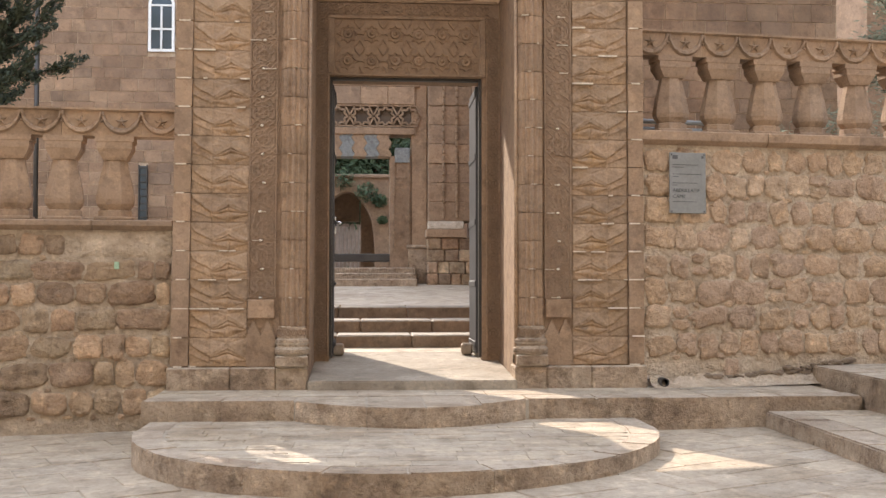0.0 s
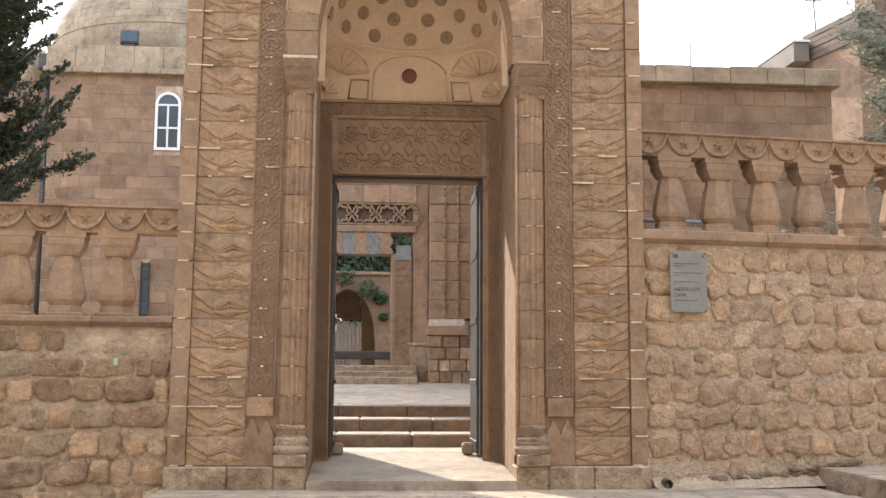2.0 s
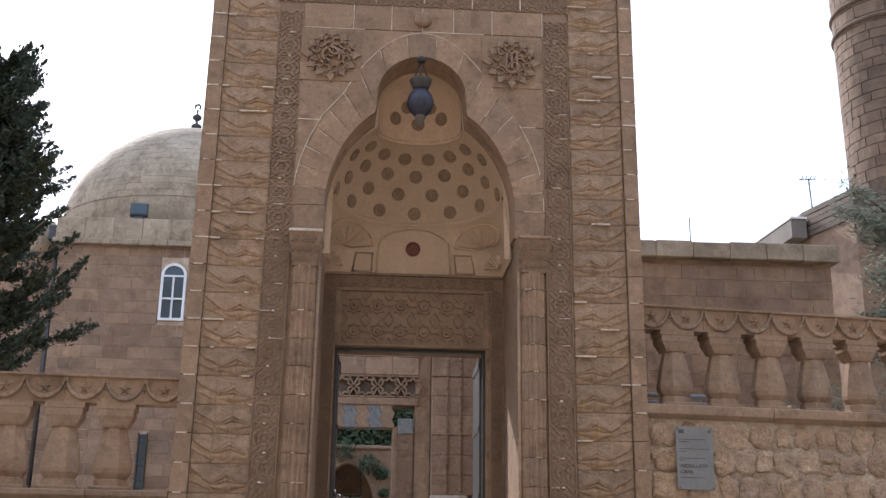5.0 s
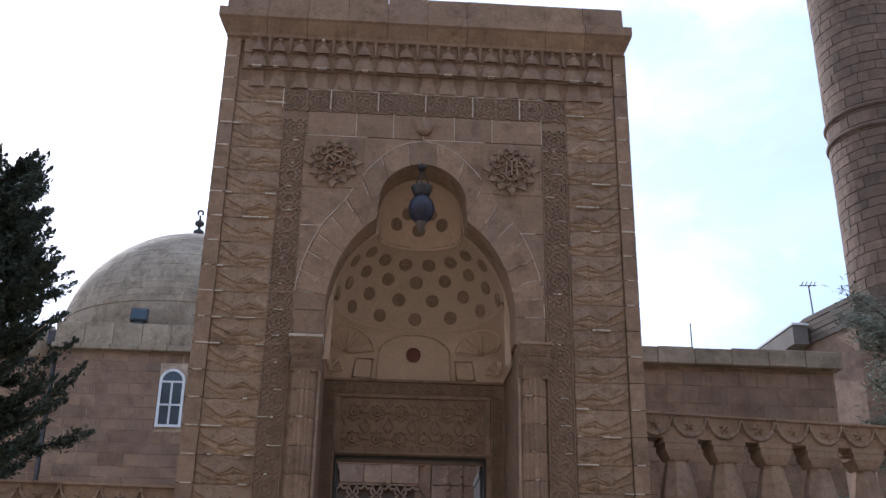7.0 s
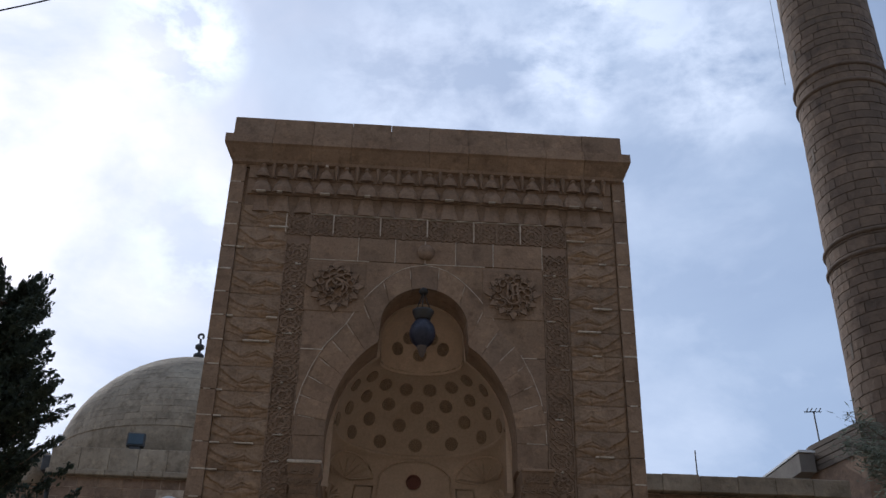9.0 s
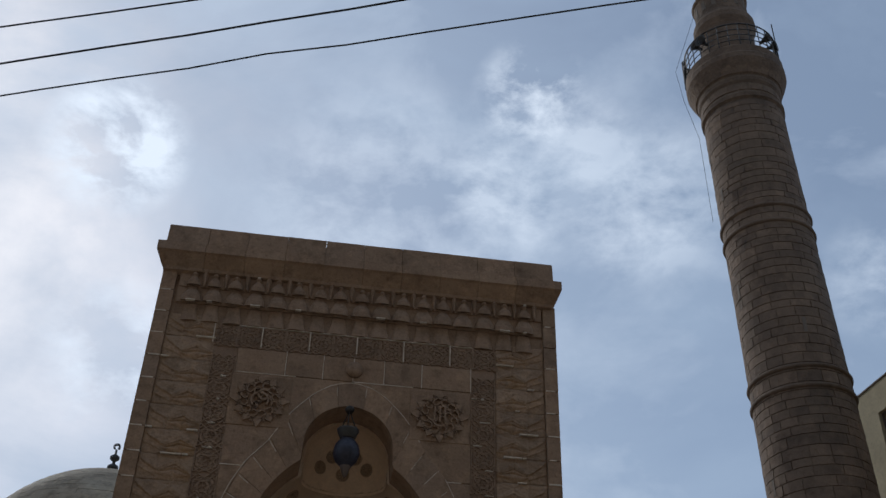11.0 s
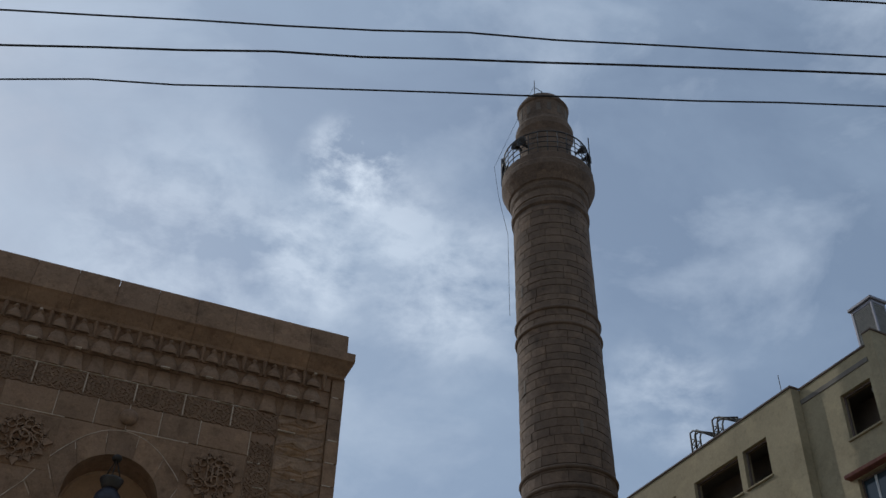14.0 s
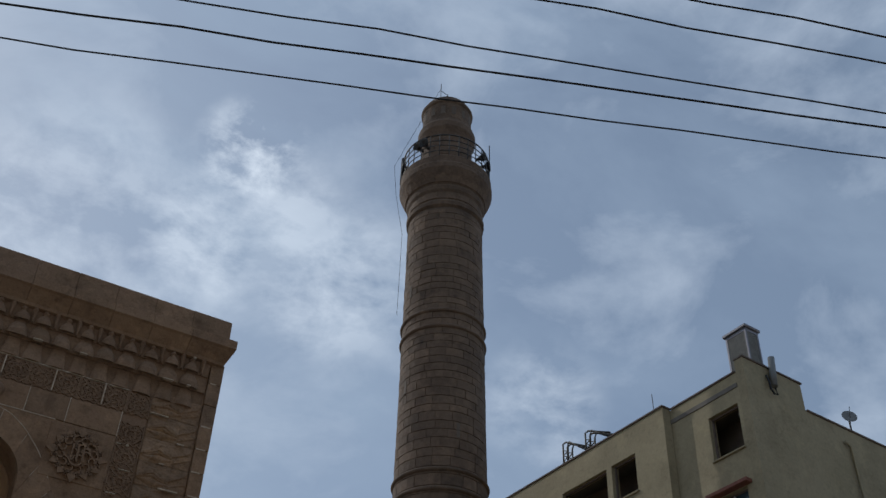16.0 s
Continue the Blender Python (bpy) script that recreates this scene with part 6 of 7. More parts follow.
for i in range(12):
    bm = bmesh.new()
    x = -1.25 + 0.10 * i
    tube(bm, [(x, YA + 2.2, 1.4), (x, YA + 2.2, 2.9)], 0.013, 6)
    part("bar", bm, MORTAR, fence)


def leaf_cloud(name, mat, centres, n, size, label, seed, parent=None, flat=0.35, kind="stuff"):
    """Many small leaves scattered in soft clumps."""
    r = random.Random(seed)
    vs, fs = [], []
    for _ in range(n):
        c, rad = r.choice(centres)
        d = Vector((r.gauss(0, 1), r.gauss(0, 1), r.gauss(0, 1)))
        d = d.normalized() * rad * r.random() ** 0.45
        p = Vector(c) + Vector((d.x, d.y, d.z * 0.8))
        u = Vector((r.gauss(0, 1), r.gauss(0, 1), r.gauss(0, 1))).normalized()
        w = u.orthogonal().normalized()
        s = size * r.uniform(0.6, 1.4)
        k = len(vs)
        vs += [p - u * s, p + w * s * flat, p + u * s, p - w * s * flat]
        fs += [(k, k + 1, k + 2), (k, k + 2, k + 3)]
    me = bpy.data.meshes.new(name)
    me.from_pydata([tuple(v) for v in vs], [], fs)
    me.materials.append(mat)
    ob = new(name, me)
    if parent is not None:
        ob.parent = parent
    elif label:
        tagged(ob, label, "shrub", kind=kind)
    return ob


leaf_cloud("garden_greenery", IVY, [((x, YA + 3.4, z), 0.5) for x in (-1.6, -1.0, -0.4, 0.2) for z in (1.45,)] + [((x, 29.8, z), 0.9) for x in (-3, -1.6, -0.2, 1.2) for z in (3.6, 4.6, 5.4)], 26000, 0.09, "dense green garden foliage behind the courtyard", 5)
leaf_cloud("climbing_plant", IVY, [((0.36, YA - 0.1, 3.4), 0.2), ((0.05, YA - 0.1, 3.6), 0.3), ((-0.5, YA - 0.05, 3.9), 0.3), ((0.42, YA - 0.1, 2.95), 0.12)], 1500, 0.045, "green climbing plant hanging over the garden arch", 6)

bm = bmesh.new()
box(bm, -4.0, 2.5, YA + 4.4, YA + 4.7, 1.2, 3.1)
tagged(put("wall_garden", bm, GARDEN_WALL), "pale garden wall beyond the arch", "wall", kind="structure")
# added backdrop that stops bright sky showing through the garden foliage
bm = bmesh.new()
box(bm, -5.5, 5.0, 31.0, 33.0, 0.5, 9.0)
tagged(put("wall_north", bm, ASHLAR), "added plain stone backdrop behind the courtyard garden", "wall", kind="structure")

# ---- hanging lamp ----
lamp = thing("hanging_lamp", "dark blue egg-shaped mosque lamp hung from the arch", "lamp", at=(0.452, 10.3, 5.905))
bm = bmesh.new()
lathe(bm, [(0.005, 0.0), (0.03, 0.02), (0.06, 0.08), (0.11, 0.13), (0.138, 0.20), (0.14, 0.25), (0.125, 0.31), (0.09, 0.36), (0.07, 0.38)], (0, 0, 0), 28)
part("body", bm, BLUE, lamp, "dark blue glass body")
bm = bmesh.new()
lathe(bm, [(0.07, 0.375), (0.085, 0.40), (0.115, 0.47), (0.118, 0.49), (0.105, 0.49), (0.08, 0.42)], (0, 0, 0), 28)
part("collar", bm, IRON, lamp)
bm = bmesh.new()
lathe(bm, [(0.0, -0.05), (0.02, -0.03), (0.045, 0.04), (0.062, 0.085), (0.05, 0.09)], (0, 0, 0), 16)
part("drop", bm, BROWN_EDGE, lamp)
for i in range(3):
    a = 2 * math.pi * i / 3 + 0.4
    bm = bmesh.new()
    tube(bm, [(0.11 * math.cos(a), 0.11 * math.sin(a), 0.48), (0.01 * math.cos(a), 0.01 * math.sin(a), 0.70)], 0.007, 6)
    part("chain", bm, IRON, lamp)
bm = bmesh.new()
lathe(bm, [(0.0, 0.69), (0.04, 0.70), (0.055, 0.73), (0.035, 0.76), (0.0, 0.765)], (0, 0, 0), 12)
tube(bm, [(0, 0, 0.75), (0, 0.04, 0.79), (0, 0.16, 0.79)], 0.012, 6)
part("hook", bm, IRON, lamp)

# ---- ashlar facing ----
def ashlar(parent, xa, xb, y, z0, z1, row, wmin, wmax, seed, holes=(), mat=ASHLAR, gap=0.012):
    r = random.Random(seed)
    z = z0
    while z < z1 - 0.02:
        h = min(row * r.uniform(0.85, 1.15), z1 - z)
        x = xa - r.uniform(0, wmin)
        while x < xb:
            w = r.uniform(wmin, wmax)
            a, b = max(x, xa), min(x + w, xb)
            x += w
            if b - a < 0.05:
                continue
            if any(a < hx1 and b > hx0 and z < hz1 and z + h > hz0 for hx0, hx1, hz0, hz1 in holes):
                for hx0, hx1, hz0, hz1 in holes:
                    if a < hx1 and b > hx0 and z < hz1 and z + h > hz0:
                        if a < hx0 - 0.05:
                            bm = bmesh.new()
                            box(bm, a + gap / 2, hx0, y - 0.02, y + 0.02, z + gap / 2, z + h - gap / 2)
                            part("ashlar_block", bm, mat, parent)
                        if b > hx1 + 0.05:
                            bm = bmesh.new()
                            box(bm, hx1, b - gap / 2, y - 0.02, y + 0.02, z + gap / 2, z + h - gap / 2)
                            part("ashlar_block", bm, mat, parent)
                continue
            bm = bmesh.new()
            o = r.uniform(-0.004, 0.004)
            box(bm, a + gap / 2, b - gap / 2, y - 0.011 + o, y + 0.02, z + gap / 2, z + h - gap / 2)
            part("ashlar_block", bm, mat, parent)
        z += h


W0, W1, WZ0, WZ1 = -4.44, -3.91, 6.22, 7.46
S0, S1, SZ0, SZ1 = -4.62, -4.42, 2.7, 3.86
ashlar(hall, -6.62, -2.9, 22, 2.6, 7.80, 0.235, 0.24, 0.55, 31, ((W0 - 0.02, W1 + 0.02, WZ0, WZ1), (S0, S1, SZ0, SZ1)))
ashlar(hall, -9.2, -6.63, 22.5, 2.6, 7.74, 0.235, 0.24, 0.55, 32)
ashlar(side, 3.3, 7.39, 16, 2.9, 6.15, 0.25, 0.26, 0.55, 33)
for i in range(7):
    bm = bmesh.new()
    xa = 3.3 + 0.6 * i
    box(bm, xa, min(7.5, xa + 0.596), 15.86, 17.5, 6.16 + rng.uniform(0, 0.01), 6.44 + rng.uniform(-0.015, 0.015), 0.012)
    part("parapet_stone", bm, DOME, side)
for x, h, r_ in ((5.2, 0.55, 0.012), (6.0, 0.12, 0.05)):
    bm = bmesh.new()
    lathe(bm, [(0.06, 0), (0.05, 0.05), (r_, 0.07), (r_, h), (0, h)], (x, 16.3, 6.43), 10)
    part("roof_pipe", bm, IRON, side)

# arched window of the hall
win = thing("window_1", "white arched window with dark panes in the hall wall", "window", kind="structure")
def arch_pts(x0, x1, z0, z1, inset, n=14):
    c, hw = (x0 + x1) / 2, (x1 - x0) / 2 - inset
    zs = z1 - (x1 - x0) / 2
    return [(c - hw, z0 + inset), (c + hw, z0 + inset)] + [(c + hw * math.cos(math.pi * i / n), zs + hw * math.sin(math.pi * i / n)) for i in range(n + 1)]
bm = bmesh.new()
o_, i_ = arch_pts(W0, W1, WZ0, WZ1, 0.0), arch_pts(W0, W1, WZ0, WZ1, 0.055)
loft(bm, [[(x, 21.99, z) for x, z in i_], [(x, 21.95, z) for x, z in i_], [(x, 21.95, z) for x, z in o_], [(x, 21.99, z) for x, z in o_]], caps=False)
part("frame", bm, WHITE, win)
bm = bmesh.new()
c = (W0 + W1) / 2
box(bm, c - 0.02, c + 0.02, 21.95, 21.99, WZ0 + 0.05, WZ1 - 0.27)
for z in (WZ0 + 0.45, WZ1 - 0.30):
    box(bm, W0 + 0.05, W1 - 0.05, 21.952, 21.988, z, z + 0.04)
part("mullion", bm, WHITE, win)
bm = bmesh.new()
loft(bm, [[(x, y, z) for x, z in i_] for y in (22.0, 21.978)])
part("pane", bm, GLASS, win)
slit = thing("window_2", "narrow slit window with an iron ladder grid", "window", kind="structure")
bm = bmesh.new()
box(bm, S0 + 0.02, S1 - 0.02, 21.97, 22.0, SZ0, SZ1)
part("void", bm, GLASS, slit)
bm = bmesh.new()
for x in (S0 + 0.01, S1 - 0.03):
    box(bm, x, x + 0.025, 21.93, 21.965, SZ0 - 0.05, SZ1 + 0.02)
for k in range(8):
    z = SZ0 + 0.1 + k * 0.145
    box(bm, S0 + 0.03, S1 - 0.03, 21.935, 21.96, z, z + 0.018)
part("grid", bm, IRON, slit)
# rainwater pipe and hopper
dp = thing("rainwater_pipe", "dark rainwater pipe with hopper on the hall corner", "pipe")
bm = bmesh.new()
tube(bm, [(-6.72, 22.2, 2.0), (-6.72, 22.2, 7.7)], 0.06, 10)
part("pipe", bm, IRON, dp)
bm = bmesh.new()
box(bm, -6.9, -6.6, 22.0, 22.3, 7.9, 8.25, 0.03)
part("hopper", bm, IRON, dp)
# floodlight
fl = thing("floodlight", "square grey floodlight standing on the hall cornice", "floodlight")
bm = bmesh.new()
box(bm, -0.19, 0.19, -0.06, 0.06, -0.16, 0.16, 0.02)
part("housing", bm, IRON, fl)
bm = bmesh.new()
box(bm, -0.155, 0.155, -0.075, -0.062, -0.12, 0.12, 0.006)
part("lens", bm, GLASS, fl)
bm = bmesh.new()
box(bm, -0.12, 0.12, -0.05, 0.05, -0.29, -0.15, 0.02)
part("bracket", bm, IRON, fl)
fl.matrix_basis = pose(-5.08, 22.2, 8.69, -8, 0, 6)
# finial on the dome
fin = part("finial", lathe(bmesh.new(), [(0.14, 0), (0.06, 0.06), (0.04, 0.12), (0.14, 0.20), (0.14, 0.27), (0.04, 0.34), (0.04, 0.40), (0.12, 0.46), (0.12, 0.53), (0.03, 0.60), (0.03, 0.72), (0.0, 0.74)], (-4.70, 26, 12.02), 14), IRON, hall)
bm = bmesh.new()
ring2d(bm, (-4.70, 12.82), 0.07, 0.045, 25.97, 26.03, 10, -0.9, 4.0)
part("crescent", bm, IRON, fin)
# dome courses
r6 = random.Random(6)
for k in range(20):
    e0, e1 = math.pi / 2 * (0.02 + k * 0.043), math.pi / 2 * (0.02 + (k + 1) * 0.043)
    a = -math.pi + 0.1
    while a < 0.0:
        w = r6.uniform(0.22, 0.55) / (3.05 * max(0.25, math.cos(e0)))
        b = min(a + w, 0.0)
        bm = bmesh.new()
        g0, g1 = a + 0.0009, b - 0.0009
        o = r6.uniform(0.010, 0.017)
        def dp_(aa, ee, rr):
            cr = max(0.0, math.cos(ee)) ** 1.14
            return (-4.64 + (3.05 + rr) * cr * math.cos(aa), 26 + (3.05 + rr) * cr * math.sin(aa), 9.25 + (DOME_H + rr) * math.sin(ee) ** 1.1)
        loft(bm, [[dp_(g0, e0 + 0.0008, rr), dp_((g0 + g1) / 2, e0 + 0.0008, rr), dp_(g1, e0 + 0.0008, rr), dp_(g1, e1 - 0.0008, rr), dp_((g0 + g1) / 2, e1 - 0.0008, rr), dp_(g0, e1 - 0.0008, rr)] for rr in (-0.02, o)])
        part("dome_stone", bm, DOME, dome)
        a = b

for ob in (hall, win, slit, dp, fl):
    ob.matrix_basis = FAR @ ob.matrix_basis

# ---- house with jutting roof behind the side building ----
ev = thing("stone_house", "stone house with a jutting flat concrete roof", "building")
bm = bmesh.new()
slab_poly(bm, [(10.64, 24.3), (11.07, 22.45), (16, 22.45), (16, 30), (10.64, 30)], 0, 9.2)
part("wall", bm, ASHLAR, ev)
for i in range(5):
    bm = bmesh.new()
    slab_poly(bm, [(10.60 + 0.01 * (i % 2), 24.3), (11.04 + 0.01 * (i % 2), 22.4), (16, 22.4), (16, 23.5), (10.62, 24.6)], 9.2 + 0.14 * i, 9.33 + 0.14 * i, 0.01)
    part("stone_course", bm, DARK_STONE, ev)
bm = bmesh.new()
slab_poly(bm, [(10.08, 26.4), (10.2, 24.0), (10.58, 24.0), (10.60, 26.4)], 9.15, 9.62, 0.02)
part("roof_slab", bm, CONCRETE, ev)
bm = bmesh.new()
slab_poly(bm, [(10.06, 26.4), (10.18, 23.96), (10.60, 23.96), (10.60, 26.4)], 9.625, 9.68, 0.01)
part("flashing", bm, WHITE, ev)
aer = thing("television_aerial", "thin roof television aerial", "aerial")
bm = bmesh.new()
tube(bm, [(11.35, 25.2, 9.1), (11.27, 25.2, 11.15)], 0.02, 6)
part("mast", bm, IRON, aer)
for k in range(4):
    bm = bmesh.new()
    tube(bm, [(11.07 + 0.11 * k, 25.2, 11.10 + 0.03 * (k % 2)), (11.10 + 0.11 * k, 25.1, 11.2)], 0.012, 5)
    part("rod", bm, IRON, aer)
bm = bmesh.new()
tube(bm, [(11.02, 25.2, 11.12), (11.48, 25.2, 11.14)], 0.014, 5)
part("boom", bm, IRON, aer)

# ---- minaret details ----
def m_ring(z, r, t=0.05):
    return m_lathe([(r - 0.02, z - t * 1.6), (r + 0.055, z - t), (r + 0.075, z), (r + 0.055, z + t), (r - 0.02, z + t * 1.6)])


for z in (21.15, 20.55, 15.62, 15.02, 10.25, 9.55):
    part("ring_moulding", m_ring(z, m_radius(z)), MINARET, minaret)
r8 = random.Random(8)
verts_, faces_ = [], []
BANDS = [(6.0, 25.4, None), (27.75, 29.3, 0.93), (30.35, 31.05, 0.90), (26.55, 27.0, 1.47), (25.9, 26.25, 1.30)]
for z, z_end, fixed in BANDS:
    while z < z_end:
        h = min(r8.uniform(0.22, 0.36), z_end - z + 0.02)
        a = r8.uniform(0, 0.3)
        end = a + 2 * math.pi
        while a < end - 0.05:
            w = r8.uniform(0.45, 0.8) / 1.3
            b = min(a + w, end)
            o = r8.uniform(0.002, 0.013)
            k0 = len(verts_)
            for zz in (z + 0.01, z + h - 0.01):
                cx_, cy_ = m_center(zz)
                rr = m_radius(zz) if fixed is None else (fixed if fixed != 1.47 else 1.44 + 0.42 * (zz - 26.6))
                for t in range(4):
                    aa = a + 0.008 + (b - a - 0.016) * t / 3
                    verts_.append((cx_ + (rr + o) * math.cos(aa), cy_ + (rr + o) * math.sin(aa), zz))
                for t in range(4):
                    aa = a + 0.008 + (b - a - 0.016) * t / 3
                    verts_.append((cx_ + (rr - 0.03) * math.cos(aa), cy_ + (rr - 0.03) * math.sin(aa), zz))
            for t in range(3):
                faces_.append((k0 + t, k0 + t + 1, k0 + 9 + t, k0 + 8 + t))
                faces_.append((k0 + t + 1, k0 + t, k0 + 4 + t, k0 + 5 + t))
                faces_.append((k0 + 8 + t, k0 + 9 + t, k0 + 13 + t, k0 + 12 + t))
            faces_.append((k0, k0 + 8, k0 + 12, k0 + 4))
            faces_.append((k0 + 3, k0 + 7, k0 + 15, k0 + 11))
            a = b
        z += h
me = bpy.data.meshes.new("shaft_masonry")
me.from_pydata(verts_, [], faces_)
me.materials.append(MINARET)
ob = new("shaft_masonry", me)
ob.parent = minaret
ob["kind"] = "stuff"
# slit windows: dark plates, the openings' shade is in their colour
view = math.atan2(-m_center(16)[1], -m_center(16)[0])
for z, da in ((22.2, -0.95), (18.6, -0.98), (16.9, 0.36), (20.2, 1.5), (12.5, -0.95), (24.0, -1.3)):
    cx_, cy_ = m_center(z)
    a = view + da
    bm = bmesh.new()
    box(bm, -0.05, 0.05, -0.05, 0.012, -0.23, 0.23)
    s = part("slit", bm, DARK_STONE, minaret)
    s.matrix_basis = Matrix.Translation((cx_ + (m_radius(z) + 0.006) * math.cos(a), cy_ + (m_radius(z) + 0.006) * math.sin(a), z)) @ Matrix.Rotation(a - math.pi / 2, 4, "Z")
# balcony railing
rail = part("railing", bmesh.new(), IRON, minaret)
for i in range(28):
    a = 2 * math.pi * i / 28
    cx_, cy_ = m_center(28)
    bm = bmesh.new()
    tube(bm, [(cx_ + 1.55 * math.cos(a), cy_ + 1.55 * math.sin(a), 27.6), (cx_ + 1.55 * math.cos(a), cy_ + 1.55 * math.sin(a), 28.72)], 0.018, 5)
    part("post", bm, IRON, rail)
for z in (27.95, 28.2, 28.45, 28.72):
    cx_, cy_ = m_center(z)
    bm = bmesh.new()
    tube(bm, [(cx_ + 1.55 * math.cos(2 * math.pi * i / 40), cy_ + 1.55 * math.sin(2 * math.pi * i / 40), z) for i in range(41)], 0.018 if z < 28.6 else 0.028, 5)
    part("rail", bm, IRON, rail)
# loudspeakers and mast on the balcony
for da, zz, k in ((1.45, 28.3, 1), (-1.35, 28.4, 1), (-1.0, 28.35, 0.8), (0.55, 28.45, 1), (0.75, 28.45, 0.8)):
    cx_, cy_ = m_center(28)
    a = view - da
    bm = bmesh.new()
    lathe(bm, [(0.05, 0), (0.06, 0.12), (0.10, 0.22), (0.20 * k, 0.36), (0.21 * k, 0.37), (0.17 * k, 0.34), (0.04, 0.15)], (0, 0, 0), 14)
    sp = put("loudspeaker", bm, IRON)
    sp.matrix_basis = Matrix.Translation((cx_ + 1.25 * math.cos(a), cy_ + 1.25 * math.sin(a), zz)) @ Vector((math.cos(a), math.sin(a), 0)).to_track_quat("Z", "Y").to_matrix().to_4x4()
    tagged(sp, "grey horn loudspeaker on the minaret balcony", "loudspeaker", "horn loudspeakers")
for da, z0, z1, r_ in ((-1.45, 27.6, 29.6, 0.02), (1.55, 27.6, 28.9, 0.09)):
    cx_, cy_ = m_center(28)
    a = view - da
    bm = bmesh.new()
    tube(bm, [(cx_ + 1.58 * math.cos(a), cy_ + 1.58 * math.sin(a), z0), (cx_ + 1.58 * math.cos(a), cy_ + 1.58 * math.sin(a), z1)], r_, 8)
    part("mast", bm, IRON, minaret)
# crown niches are dark plates that carry the recess shade as colour
for i in range(14):
    cx_, cy_ = m_center(30.75)
    a = 2 * math.pi * i / 14
    n_ = part("niche", box(bmesh.new(), -0.10, 0.10, -0.03, 0.012, -0.24, 0.22, 0.03), DARK_STONE, turret)
    n_.matrix_basis = Matrix.Translation((cx_ + 0.905 * math.cos(a), cy_ + 0.905 * math.sin(a), 30.75)) @ Matrix.Rotation(a - math.pi / 2, 4, "Z")
cx_, cy_ = m_center(32)
bm = bmesh.new()
lathe(bm, [(0.03, 0), (0.03, 0.2), (0.07, 0.26), (0.03, 0.33), (0.015, 0.5), (0.0, 0.52)], (cx_, cy_, 32.05), 8)
fn = part("finial", bm, IRON, minaret)
bm = bmesh.new()
tube(bm, [(cx_ - 0.3, cy_, 31.9), (cx_ - 0.3, cy_, 33.0)], 0.015, 5)
tube(bm, [(cx_ - 0.3, cy_, 32.6), (cx_, cy_, 32.5)], 0.012, 5)
part("lightning_rod", bm, IRON, minaret)
wa = view - 1.75
bm = bmesh.new()
tube(bm, [(cx_ - 0.3, cy_, 32.7), (cx_ - 0.85, cy_ - 0.2, 31.2), (cx_ + 1.9 * math.cos(wa), cy_ + 1.9 * math.sin(wa), 28.9), (cx_ + 1.75 * math.cos(wa), cy_ + 1.75 * math.sin(wa), 27.4), (cx_ + 1.42 * math.cos(wa), cy_ + 1.42 * math.sin(wa), 25.5), (cx_ + 1.40 * math.cos(wa), cy_ + 1.40 * math.sin(wa), 22)], 0.007, 5)
part("conductor_wire", bm, CABLE, minaret)

# ---- apartment house ----
def wall_x(x, y0, y1, z0, z1, openings, thick=0.28):
    """A wall that faces -x, with real openings (ya, yb, za, zb)."""
    bm = bmesh.new()
    ys = sorted({y0, y1, *[v for o in openings for v in o[:2]]})
    zs = sorted({z0, z1, *[v for o in openings for v in o[2:]]})
    for a, b in zip(ys, ys[1:]):
        for c, d in zip(zs, zs[1:]):
            if any(o[0] <= a and b <= o[1] and o[2] <= c and d <= o[3] for o in openings):
                continue
            box(bm, x, x + thick, a, b, c, d)
    bmesh.ops.remove_doubles(bm, verts=bm.verts[:], dist=1e-5)
    return bm


w_corner = [(17.17, 18.22, 15.09, 16.38), (17.3, 18.3, 12.5, 14.03)]
w_bump = [(20.78, 21.78, 15.2, 16.36), (22.0, 24.0, 15.2, 16.36), (20.78, 21.78, 12.1, 13.3), (22.0, 24.0, 12.1, 13.3), (24.9, 26.9, 15.2, 16.36)]
part("corner_wall", wall_x(FX, FY + 0.28, 19.85, 0, 17.26, w_corner), RENDER_WALL, flats)
part("bay_wall", wall_x(18.0, 19.55, 34, 0, 17.27, w_bump), RENDER_WALL, flats)
bm = bmesh.new()
box(bm, 18.284, FX + 0.1, 19.554, 19.83, 0, 17.256)
part("bay_return", bm, RENDER_WALL, flats)
bm = bmesh.new()
box(bm, FX, 20.61, FY, FY + 0.278, 0, 17.62)
part("end_wall", bm, RENDER_WALL, flats)
bm = bmesh.new()
box(bm, 20.61, 34, FY + 0.003, FY + 0.28, 0, 16.78)
part("end_wall", bm, RENDER_WALL, flats)
for a in ((FX - 0.02, 20.65, FY - 0.04, FY + 0.29, 17.62, 17.68), (20.655, 34, FY - 0.04, FY + 0.32, 16.78, 16.84), (FX - 0.04, FX + 0.32, FY + 0.295, 19.51, 17.26, 17.32), (17.96, 18.32, 19.51, 34, 17.27, 17.33)):
    bm = bmesh.new()
    box(bm, *a, 0.01)
    part("coping", bm, BROWN_EDGE, flats)
bm = bmesh.new()
box(bm, 18.285, 20.58, FY + 0.3, 34, 16.82, 16.95)
box(bm, 20.6, 34, FY + 0.3, 34, 16.55, 16.7)
part("roof", bm, CONCRETE, flats)
# added dark wall, the dimness of the rooms is in its colour
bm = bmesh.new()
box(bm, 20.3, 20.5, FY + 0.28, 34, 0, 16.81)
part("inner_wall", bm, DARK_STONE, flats)
